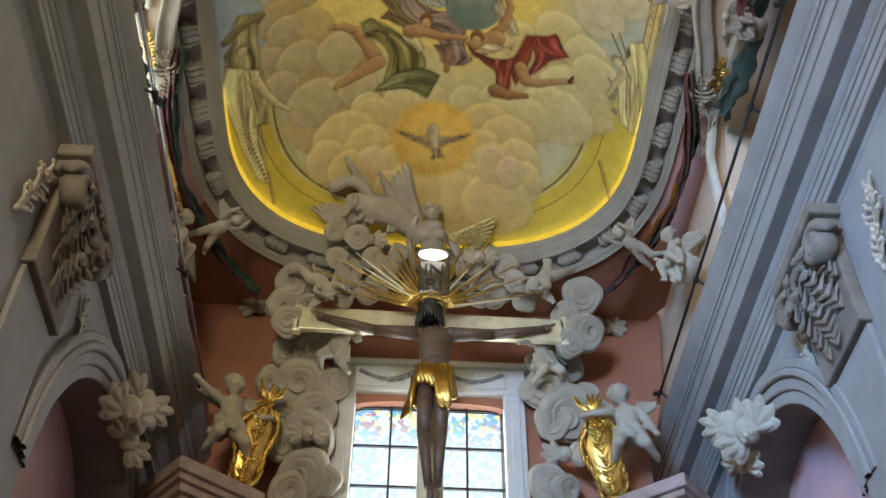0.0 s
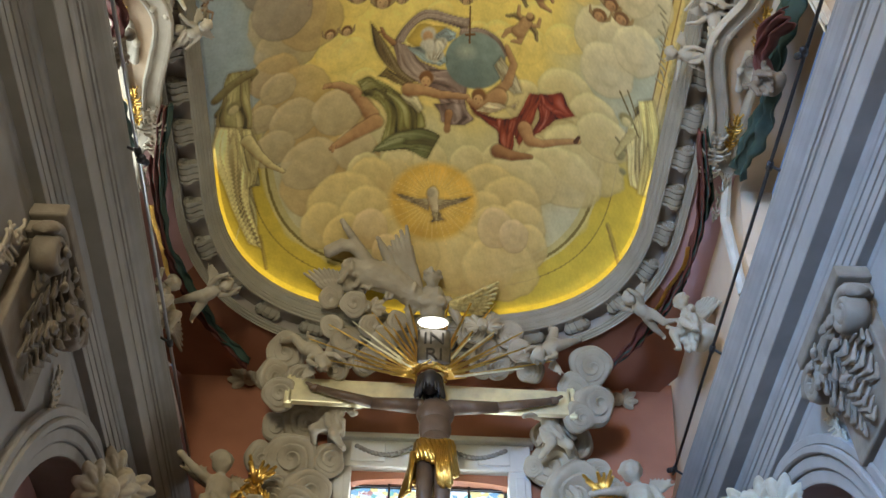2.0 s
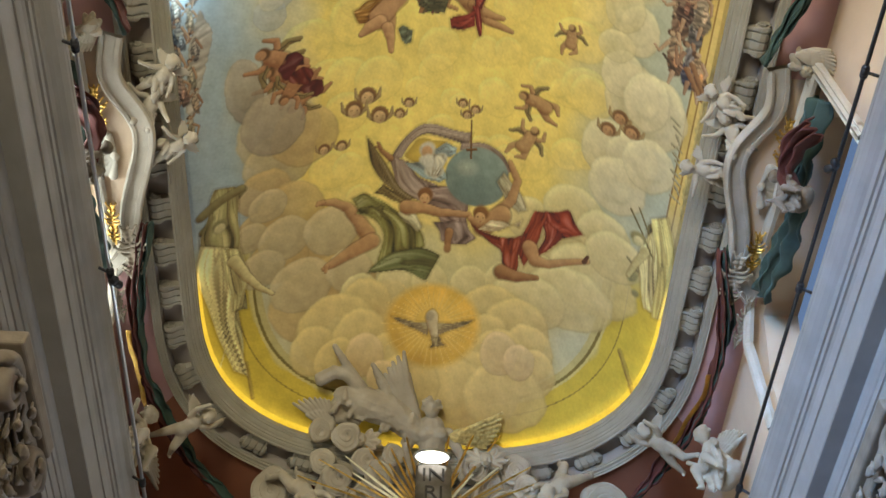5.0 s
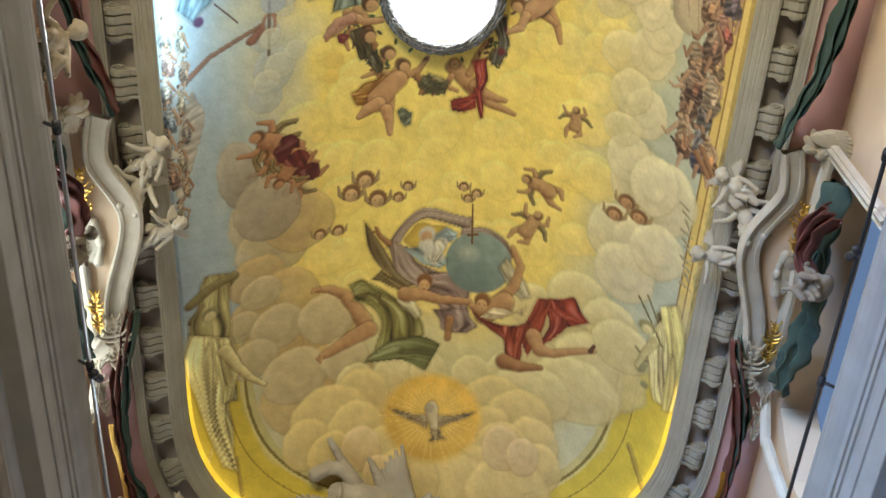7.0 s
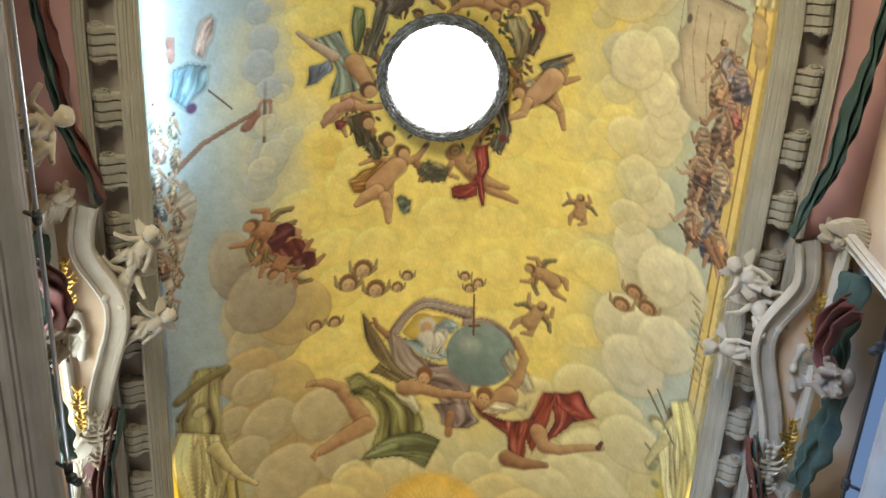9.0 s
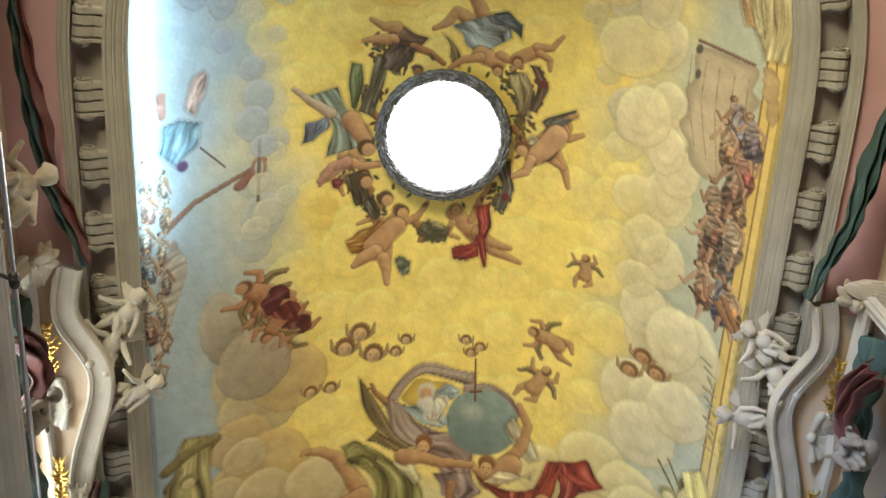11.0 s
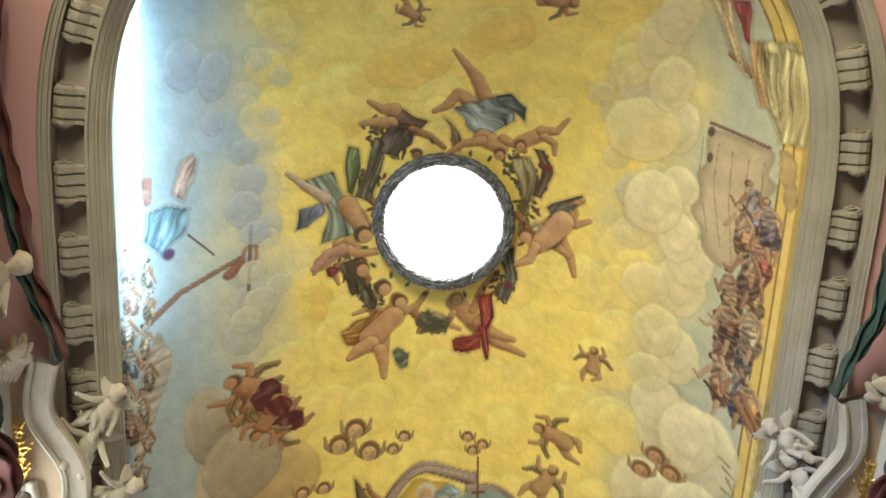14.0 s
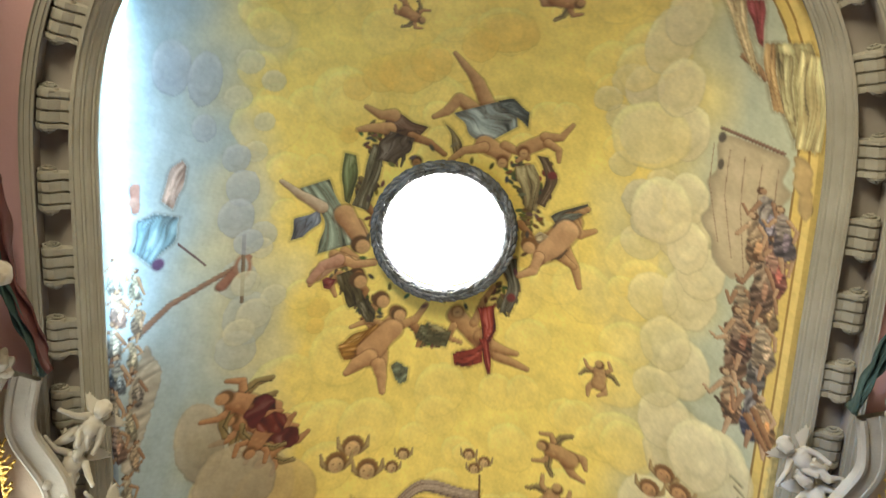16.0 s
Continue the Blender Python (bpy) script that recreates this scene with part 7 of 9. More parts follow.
def feathered(bm, root, tip, width, count=6):
    """A wing of overlapping feathers from root to tip."""
    root, tip = Vector(root), Vector(tip)
    way = tip - root
    across = way.cross(Vector((0, 1, 0))).normalized()
    for k in range(count):
        s = k / (count - 1)
        base = root + way * (0.15 + 0.45 * s)
        end = root + way * (0.55 + 0.45 * s) - across * width * (1 - 0.65 * s)
        add_limb(bm, base, end, 0.05 * way.length * 1.6, 0.025 * way.length, 6)
    add_limb(bm, root, tip, 0.07 * way.length, 0.03 * way.length, 6)


def child_figure(arms, legs, turn_head, wings=True, sash=True):
    def build(bm):
        add_ball(bm, (0, 0, 0.36), (0.15, 0.13, 0.15))
        add_ball(bm, (0, -0.02, 0.50), (0.14, 0.125, 0.16))
        add_ball(bm, (0, 0, 0.62), (0.15, 0.10, 0.08))
        hx = turn_head
        add_limb(bm, (0, 0, 0.66), (hx * 0.5, -0.02, 0.74), 0.05, 0.05, 8)
        add_ball(bm, (hx, -0.04, 0.84), (0.115, 0.12, 0.13))
        add_ball(bm, (hx, -0.15, 0.815), (0.02, 0.025, 0.025), u=6, v=4)
        for e in (-1, 1):
            add_ball(bm, (hx + 0.055 * e, -0.125, 0.80), (0.035, 0.03, 0.035), u=6, v=4)
        curls(bm, (hx, -0.03, 0.86), 0.115, 26, int(hx * 100))
        for side, (elbow, fist) in zip((-1, 1), arms):
            shoulder = (0.14 * side, 0, 0.62)
            add_limb(bm, shoulder, elbow, 0.062, 0.05)
            add_limb(bm, elbow, fist, 0.05, 0.034)
            add_ball(bm, fist, (0.045, 0.04, 0.04))
        for side, (knee, foot) in zip((-1, 1), legs):
            add_limb(bm, (0.075 * side, 0, 0.31), knee, 0.10, 0.075)
            add_limb(bm, knee, foot, 0.07, 0.04)
            add_ball(bm, (foot[0], foot[1] - 0.04, foot[2]), (0.035, 0.075, 0.03))
        if sash:
            for k in range(6):
                a = k * 1.05
                add_limb(bm, (0.15 * math.cos(a), 0.13 * math.sin(a), 0.40), (0.19 * math.cos(a + 0.7), 0.16 * math.sin(a + 0.7), 0.24), 0.04, 0.05, 6)
        if wings:
            feathered(bm, (-0.06, 0.10, 0.58), (-0.42, 0.20, 0.80), 0.20)
            feathered(bm, (0.06, 0.10, 0.58), (0.42, 0.20, 0.80), -0.20)
    return build


def cherub_head(bm):
    add_ball(bm, (0, -0.05, 0), (0.16, 0.16, 0.18))
    add_ball(bm, (0, -0.21, -0.03), (0.03, 0.03, 0.035), u=6, v=4)
    for e in (-1, 1):
        add_ball(bm, (0.08 * e, -0.17, -0.05), (0.05, 0.04, 0.05), u=6, v=4)
        for turn, reach, lift in ((60, 0.38, 0.03), (33, 0.44, 0.0), (5, 0.42, -0.03), (-24, 0.34, -0.05)):
            a = radians(turn)
            add_ball(bm, (e * (0.08 + reach * 0.62 * math.cos(a)), lift, -0.06 + reach * 0.62 * math.sin(a)), (reach * 0.52, 0.045, 0.095), (0, -turn * e if e > 0 else turn, 0), 12, 8)
            add_ball(bm, (e * (0.08 + reach * 0.50 * math.cos(a)), lift - 0.05, -0.06 + reach * 0.50 * math.sin(a)), (reach * 0.36, 0.035, 0.045), (0, -turn * e if e > 0 else turn, 0), 10, 6)
    curls(bm, (0, -0.05, 0.03), 0.13, 26, 3)


def leaf_spray(bm):
    """Carved acanthus: curling leaves on one stem."""
    pick = random.Random(11)
    for k in range(11):
        z = -0.5 + 0.1 * k
        for e in (-1, 1):
            x = e * (0.16 + 0.08 * math.sin(k * 1.3)) * (1.1 - abs(z))
            add_limb(bm, (0, 0, z), (x * 0.6, -0.05, z + 0.05), 0.035, 0.03, 6)
            add_limb(bm, (x * 0.6, -0.05, z + 0.05), (x, -0.03 + pick.uniform(-0.03, 0.03), z + 0.13), 0.03, 0.012, 6)
            add_ball(bm, (x, -0.04, z + 0.13), (0.035, 0.03, 0.035), u=6, v=4)
    add_limb(bm, (0, 0, -0.55), (0, 0, 0.6), 0.04, 0.025, 8)


def broad_leaf(bm):
    """One broad acanthus leaf: a fan of lobes on a midrib whose tip curls forward."""
    for k in range(6):
        z = -0.5 + 0.18 * k
        out = -0.04 - 0.26 * (k / 5) ** 2
        for e in (-1, 1):
            w = 0.26 * math.sin(math.pi * (0.22 + 0.70 * k / 5))
            add_limb(bm, (0, out, z), (e * w, out * 0.7 + 0.02, z + 0.16), 0.065, 0.030, 7)
        add_ball(bm, (0, out - 0.02, z), (0.05, 0.05, 0.08), u=7, v=5)
    add_ball(bm, (0, -0.30, 0.42), (0.16, 0.10, 0.08))


def shell_fan(bm):
    for k in range(9):
        a = math.pi * (0.06 + 0.88 * k / 8)
        add_limb(bm, (0, 0, 0), (0.42 * math.cos(a), -0.06, 0.42 * math.sin(a)), 0.03, 0.085, 8)
    add_ball(bm, (0, -0.04, 0), (0.09, 0.08, 0.08))


def seated_figure(bm):
    child_figure((((-0.30, -0.05, 0.52), (-0.42, -0.10, 0.70)), ((0.28, -0.12, 0.46), (0.36, -0.22, 0.36))),
                 (((-0.16, -0.30, 0.34), (-0.20, -0.30, 0.04)), ((0.16, -0.32, 0.30), (0.26, -0.24, 0.02))), 0.03, False)(bm)
    pick = random.Random(5)
    for _ in range(16):
        x, z = pick.uniform(-0.22, 0.24), pick.uniform(0.0, 0.42)
        add_limb(bm, (x, -0.10, z + 0.1), (x + pick.uniform(-0.1, 0.1), -0.2, z - 0.12), 0.06, 0.045, 6)
    add_ball(bm, (0, 0.08, 0.10), (0.30, 0.20, 0.16))


def large_angel(bm):
    """A half-naked angel that leans over the lip, its robe and legs trailing up the vault."""
    add_limb(bm, (0.32, 10.08, 11.66), (0.31, 9.90, 11.80), 0.15, 0.16, 14)
    add_limb(bm, (0.31, 9.90, 11.80), (0.30, 9.80, 11.87), 0.17, 0.16, 14)
    for x in (0.21, 0.39):
        add_ball(bm, (x, 9.78, 11.76), (0.10, 0.08, 0.08))
    add_limb(bm, (0.30, 9.78, 11.88), (0.29, 9.68, 11.94), 0.06, 0.055, 10)
    add_ball(bm, (0.29, 9.60, 11.97), (0.088, 0.11, 0.11))
    add_ball(bm, (0.29, 9.52, 11.90), (0.020, 0.025, 0.03), u=6, v=4)
    pick = random.Random(9)
    for _ in range(34):
        a, b = pick.uniform(0, 6.28), pick.uniform(0.1, 1.5)
        add_ball(bm, (0.29 + 0.105 * math.cos(a) * math.cos(b), 9.60 + 0.10 * math.sin(a) * math.cos(b) - 0.03, 12.0 + 0.11 * math.sin(b) - 0.02), (0.036,) * 3, u=8, v=5)
    for p in (((0.12, 9.82, 11.87), (0.01, 9.98, 11.70), (0.07, 10.22, 11.55)), ((0.50, 9.85, 11.84), (0.63, 9.98, 11.70), (0.73, 10.20, 11.58))):
        add_limb(bm, p[0], p[1], 0.075, 0.060, 10)
        add_limb(bm, p[1], p[2], 0.060, 0.040, 10)
        add_ball(bm, p[2], (0.05, 0.05, 0.05))
    for p in (((0.14, 9.86, 11.86), (-0.20, 9.66, 11.98), (-0.52, 9.58, 12.02), (-0.74, 9.52, 12.04)),):
        for k, (ra, rb) in enumerate(((0.15, 0.19), (0.19, 0.20), (0.20, 0.13))):
            add_limb(bm, p[k], p[k + 1], ra, rb, 14)
    for line, ra, rb in ((((-0.50, 9.50, 12.10), (-0.62, 9.34, 12.16), (-0.75, 9.16, 12.25), (-0.87, 9.00, 12.33)), 0.085, 0.035),
                         (((-0.55, 9.42, 12.10), (-0.72, 9.28, 12.16), (-0.86, 9.25, 12.17), (-1.01, 9.31, 12.10)), 0.07, 0.085),
                         (((-0.20, 9.55, 12.08), (-0.30, 9.38, 12.17), (-0.36, 9.30, 12.22), (-0.42, 9.20, 12.27)), 0.09, 0.03),
                         (((-0.72, 9.52, 12.04), (-0.83, 9.60, 11.97), (-0.79, 9.72, 11.90), (-0.60, 9.74, 11.90)), 0.09, 0.08)):
        n = len(line) - 1
        for k in range(n):
            add_limb(bm, line[k], line[k + 1], ra + (rb - ra) * k / n, ra + (rb - ra) * (k + 1) / n, 9)
    for k in range(26):
        u = k / 25
        x, y, z = 0.06 - 0.84 * u, 9.76 - 0.28 * u, 11.80 + 0.12 * u
        dx, dy = pick.uniform(-0.16, 0.06), pick.uniform(-0.20, 0.20)
        mid = (x + dx * 0.5, y + dy * 0.5, z - 0.02 - 0.25 * dy)
        add_limb(bm, (x, y, z), mid, 0.026, 0.036, 7)
        add_limb(bm, mid, (x + dx, y + dy, z + 0.05 - 0.4 * dy), 0.036, 0.020, 7)


def left_wing(bm):
    """A spread wing: three ranks of feathers fanned from the shoulder."""
    for rank, (reach, count, lift) in enumerate(((0.82, 8, 0.0), (0.55, 7, -0.05), (0.30, 6, -0.10))):
        for k in range(count):
            a = radians(2 + 42 * k / (count - 1))
            r = reach * (1 - 0.35 * k / count)
            mid = (0.55 * r * math.cos(a + 0.10), lift, 0.55 * r * math.sin(a + 0.10))
            add_limb(bm, (0.04 * math.cos(a), lift, 0.04 * math.sin(a)), mid, 0.030, 0.048, 7)
            add_limb(bm, mid, (r * math.cos(a), lift + 0.01, r * math.sin(a)), 0.048, 0.024, 7)


ARMS = {
    "reach": (((-0.30, -0.10, 0.62), (-0.50, -0.16, 0.72)), ((0.28, -0.06, 0.50), (0.40, -0.20, 0.46))),
    "point": (((-0.28, -0.14, 0.56), (-0.52, -0.20, 0.50)), ((0.24, 0.0, 0.44), (0.30, -0.10, 0.26))),
    "dive": (((-0.22, -0.06, 0.80), (-0.18, -0.12, 1.02)), ((0.24, -0.06, 0.78), (0.22, -0.10, 1.00))),
}
LEGS = {
    "kneel": (((-0.14, -0.20, 0.14), (-0.20, 0.06, 0.02)), ((0.16, -0.16, 0.12), (0.28, 0.04, 0.02))),
    "fly": (((-0.16, 0.02, 0.06), (-0.22, 0.10, -0.22)), ((0.14, -0.10, 0.06), (0.30, 0.02, -0.12))),
}
ME_REACH = carve("putto", child_figure(ARMS["reach"], LEGS["kneel"], -0.03), M_STUCCO, 0.016)
ME_POINT = carve("putto", child_figure(ARMS["point"], LEGS["kneel"], -0.06), M_STUCCO, 0.016)
ME_FLY = carve("putto", child_figure(ARMS["dive"], LEGS["fly"], 0.04, sash=False), M_STUCCO, 0.016)
ME_CREST_REACH = carve("putto", child_figure(ARMS["reach"], LEGS["kneel"], -0.03), M_CREST, 0.016)
ME_CREST_POINT = carve("putto", child_figure(ARMS["point"], LEGS["fly"], -0.06), M_CREST, 0.016)
ME_HEAD = carve("cherub_head", cherub_head, M_STUCCO, 0.014)
ME_LEAF = carve("leaf_spray", leaf_spray, M_STUCCO, 0.014)
ME_GOLD_LEAF = carve("gilded_leaf_spray", leaf_spray, M_GOLD, 0.014)
ME_SHELL = carve("shell", shell_fan, M_CREST, 0.014)
ME_SEAT = carve("seated_statue", seated_figure, M_STUCCO, 0.016)
ME_ANGEL = carve("angel_statue", large_angel, M_STUCCO, 0.013, 0.022, 0.07, 1)
ME_CAP_LEAF = carve("acanthus_leaf", broad_leaf, M_CAPITAL, 0.016, 0.03, 0.06, 1)
ME_BUST = carve("bust_statue", seated_figure, M_CAPITAL, 0.018)
ME_WING = carve("wing", left_wing, M_YELLOW_LIT_STUCCO, 0.012, soften=1)
ME_WING_WHITE = carve("wing", left_wing, M_STUCCO, 0.012, soften=1)


def set_carving(me, name, at, size, turn, label, category, group=""):
    ob = tagged(new(name, me), label, category, group)
    sizes = size if isinstance(size, tuple) else (size,) * 3
    ob.matrix_world = pose(*at, *turn) @ Matrix.Diagonal((*sizes, 1))
    return ob


def scroll_mesh(seed):
    """A round stucco cloud whose ridges wind in a spiral, facing -y."""
    pick = random.Random(seed)
    turns, ox, oz = pick.uniform(2.6, 3.6), pick.uniform(-0.25, 0.25), pick.uniform(-0.25, 0.25)
    nr, na = 40, 56
    rows = []
    for i in range(nr + 1):
        s = i / nr
        row = []
        for k in range(na):
            a = 2 * math.pi * k / na
            wob = 1 + 0.05 * math.sin(3 * a + seed) * s + 0.03 * math.sin(5 * a + 2 * seed) * s
            x, z = s * wob * math.cos(a) + ox * (1 - s) * 0.8, s * wob * math.sin(a) + oz * (1 - s) * 0.8
            phase = (s * turns + k / na) % 1.0
            ridge = 0.24 * (phase ** 0.6) * min(1, s * 4) * (1 if s < 0.97 else 0.4)
            y = -0.42 * math.sqrt(max(0, 1 - s ** 2.6)) - ridge
            row.append((x, y, z))
        rows.append(row)
    rows.append([(x * 1.0, 0.25, z * 1.0) for x, y, z in rows[-1]])
    ob = grid_mesh("stucco_cloud", rows, M_STUCCO, close_v=True)
    me = ob.data
    bpy.data.objects.remove(ob)
    return me


SCROLLS = [scroll_mesh(k) for k in range(7)]
scroll_count = [0]


def stucco_cloud(x, y, z, r, flat=1.0, lean=35.0):
    """A spiral cloud on the altar wall, leaning towards the nave."""
    k = scroll_count[0] = scroll_count[0] + 1
    ob = tagged(new("stucco_cloud", SCROLLS[k % 7]), "off-white stucco cloud with spiral ridges on the altar wall", "stucco cloud", "stucco clouds round the altar window")
    ob.matrix_world = pose(x, y, z, lean, (k * 47) % 90 - 45, 0) @ Matrix.Diagonal((r, r * 0.8 * flat, r, 1))


def drapery(name, points, width, mats, label, out=(0, 0, -1), fringe=True):
    """A hanging cloth that follows a line of points: two colours with a gilded fringe along one edge."""
    holder = thing(name, label, "drapery", "draped cloths under the oval cornice")
    p = np.array(points, float)
    run = np.r_[0, np.cumsum(np.linalg.norm(np.diff(p, axis=0), axis=1))]
    n = max(24, int(run[-1] / 0.03))
    at = np.linspace(0, run[-1], n)
    c = np.c_[[np.interp(at, run, p[:, k]) for k in range(3)]].T
    for _ in range(6):
        c[1:-1] = (c[:-2] + 2 * c[1:-1] + c[2:]) / 4
    tang = np.gradient(c, axis=0)
    tang /= np.linalg.norm(tang, axis=1)[:, None]
    face = np.array(out, float)
    across = np.cross(tang, face)
    across /= np.linalg.norm(across, axis=1)[:, None]
    swell = 0.40 + 0.60 * np.abs(np.sin(1.6 * at + p[0, 1])) + 0.14 * np.sin(at * 9)
    for layer, (mat, lo, hi, lift) in enumerate(((mats[0], -1.0, 0.35, 0.0), (mats[1], -0.3, 1.0, 0.02))):
        rows = []
        for k in range(n):
            row = []
            for j in range(15):
                s = lo + (hi - lo) * j / 14
                bulge = 0.045 * math.sin(s * 9 + at[k] * 5 + layer) + 0.02 * math.sin(at[k] * 21 + s * 4)
                row.append(c[k] + across[k] * s * width * swell[k] + face * (lift + bulge + 0.06 * (1 - s * s)))
            rows.append(row)
        sheet = grid_mesh("cloth", rows, mat, holder)
        sheet.modifiers.new("thickness", "SOLIDIFY").thickness = 0.012
    if fringe:
        verts, faces = [], []
        for k in range(0, n - 1):
            for m in range(2 if math.sin(at[k] * 2.3 + p[0, 0]) > 0.35 else 0):
                f = m / 2
                q = c[k] * (1 - f) + c[k + 1] * f + across[k] * width * swell[k] * 0.98 + face * 0.05
                t, a = tang[k] * 0.008, across[k] * 0.05
                b = len(verts)
                verts += [q - t, q + t, q + t + a + face * 0.01, q - t + a + face * 0.01, q + face * 0.018, q + a + face * 0.022]
                faces += [(b, b + 1, b + 4), (b + 1, b + 2, b + 5, b + 4), (b + 3, b, b + 4, b + 5), (b + 2, b + 3, b + 5)]
        me = bpy.data.meshes.new("fringe")
        me.from_pydata([tuple(v) for v in verts], [], faces)
        me.materials.append(M_GOLD)
        new("fringe", me).parent = holder
        holder.children[-1]["label"] = "gilded tassel fringe"
    return holder


def moulding(name, points, profile, mat, parent, face, label=""):
    """A moulded strip along a line of points; the profile's first axis runs across, the second out towards face."""
    p = np.array(points, float)
    run = np.r_[0, np.cumsum(np.linalg.norm(np.diff(p, axis=0), axis=1))]
    n = max(len(p), int(run[-1] / 0.04))
    at = np.linspace(0, run[-1], n)
    c = np.c_[[np.interp(at, run, p[:, k]) for k in range(3)]].T
    tang = np.gradient(c, axis=0)
    tang /= np.linalg.norm(tang, axis=1)[:, None]
    face = np.array(face, float)
    across = np.cross(tang, face)
    across /= np.linalg.norm(across, axis=1)[:, None]
    rows = [[c[k] + across[k] * u + face * v for u, v in profile] for k in range(n)]
    return grid_mesh(name, rows, mat, parent, label, close_v=True, smooth=False)


def curve_points(points, n=40):
    """A smooth line through a few points."""
    p = np.array(points, float)
    t = np.linspace(0, len(p) - 1, n)
    q = np.c_[[np.interp(t, np.arange(len(p)), p[:, k]) for k in range(p.shape[1])]].T
    for _ in range(10):
        q[1:-1] = (q[:-2] + 2 * q[1:-1] + q[2:]) / 4
    return q


STRIP = [(-0.06, 0), (-0.06, 0.03), (-0.045, 0.045), (-0.03, 0.03), (-0.01, 0.05), (0.02, 0.06), (0.035, 0.04), (0.05, 0.045), (0.06, 0.03), (0.06, 0)]


CREST = [(-0.10, 0), (-0.10, 0.05), (-0.085, 0.065), (-0.05, 0.068), (-0.045, 0.058), (0.045, 0.062), (0.05, 0.085), (0.075, 0.095), (0.095, 0.08), (0.10, 0.05), (0.10, 0)]
BEAD = [(-0.05, 0), (-0.05, 0.045), (-0.025, 0.075), (0.025, 0.075), (0.05, 0.045), (0.05, 0)]


# ---- clerestory: the carvings over both side cornices ----
def upper_side(s):
    where = "window" if s < 0 else "niche"

    def R(x, y, z):
        return (OX + s * (x - OX), y, z)

    frame = thing("window_surround", "white moulded plaster surround of a clerestory " + where, "window surround", "clerestory window surrounds")
    line = [R(3.43, *p) for p in ((4.72, 9.95), (4.72, 11.22), (7.22, 11.36), (7.66, 11.02), (7.76, 9.95))]
    moulding("frame_moulding", line, [(u * 1.1, v * 1.3) for u, v in STRIP], M_CREST, frame, (-s, 0, 0))
    crest = thing("crest", "white plaster crest of scrolled mouldings over the " + where, "plaster crest", "plaster crests under the cornice")
    path = curve_points([R(3.12, 4.78, 11.36), R(3.16, 4.95, 11.34), R(3.20, 5.20, 11.34), R(3.06, 5.40, 11.34), R(2.93, 5.62, 11.34), R(2.94, 5.86, 11.34), R(3.02, 6.12, 11.34), R(3.12, 6.42, 11.34), R(3.18, 6.70, 11.34), R(3.16, 6.92, 11.34), R(3.42, 7.26, 11.31)], 60)
    moulding("scroll_moulding", path, CREST, M_CREST, crest, (0, 0, -1))
    field = [[(q[0] + s * 0.02, q[1], q[2] + 0.01), (q[0] + s * 0.50, q[1], q[2] + 0.005)] for q in path[4:-4]]
    grid_mesh("field", field, M_CREAM, crest)
    for at, size, turn in (((2.90, 5.38, 11.42), 0.46, (82, 0, -s * 42)), ((3.00, 5.70, 11.36), 0.50, (78, 0, -s * 30)), ((2.92, 5.98, 11.42), 0.46, (84, 0, -s * 72))):
        set_carving(ME_CREST_POINT if at[1] != 5.70 else ME_CREST_REACH, "putto_statue", R(*at), size, turn, "off-white stucco child figure sitting on the oval cornice", "statue", "stucco children on the cornice")
    set_carving(ME_SHELL, "shell_ornament", R(3.22, 5.98, 11.32), 0.50, (75, 0, s * 90), "white stucco scallop shell inside the crest", "ornament", "stucco shells")
    for y, size in ((5.50, 0.42), (6.72, 0.40)):
        set_carving(ME_GOLD_LEAF, "gilded_foliage", R(3.32, y, 11.28), size, (90, 0, 0), "gilded openwork foliage on the cream field", "ornament", "gilded foliage")
    set_carving(ME_LEAF, "acanthus_ornament", R(3.18, 7.05, 11.26), 0.62, (98, 12 * s, 0), "off-white stucco acanthus spray below the crest", "ornament", "stucco acanthus sprays")
    set_carving(ME_LEAF, "acanthus_ornament", R(3.36, 7.55, 11.22), (0.34, 0.34, 0.60), (95, 0, 0), "thin off-white stucco tendril beside the surround", "ornament", "stucco acanthus sprays")
    set_carving(ME_WING_WHITE, "wing_ornament", R(3.22, 4.62, 11.30), 0.50, (100, 20, 90 - s * 60), "off-white stucco feathered wing over the surround", "ornament", "stucco wings")
    set_carving(ME_HEAD, "winged_bird_ornament", R(3.34, 4.76, 11.27), 0.42, (70, 0, s * 40), "off-white stucco winged head over the surround", "ornament", "stucco winged heads")
    set_carving(ME_BUST, "bust_statue", R(3.30, 5.62, 10.45), 0.46, (25, 0, -s * 80), "brownish stucco half figure leaning from the " + where, "statue", "stucco half figures")
    drapery("red_drape", [R(3.30, 4.98, 10.62), R(3.22, 5.18, 10.74), R(3.20, 5.42, 10.72), R(3.28, 5.60, 10.60)], 0.10, (M_DARK_RED, M_DARK_RED), "dark red painted drape over a half figure", (-s, 0, -0.4), False)
    drapery("green_drape", [R(3.48, 4.95, 11.10), R(3.46, 5.40, 10.98), R(3.45, 6.00, 10.80), R(3.44, 6.60, 10.95), R(3.44, 7.02, 11.06)], 0.16, (M_GREEN, M_GREEN), "green painted drape hung inside the surround", (-s, 0, 0), False)
    if s < 0:
        set_carving(ME_SEAT, "seated_statue", R(3.32, 3.95, 10.35), 0.62, (35, 0, -s * 70), "large off-white stucco seated figure on the side cornice", "statue", "large stucco figures")
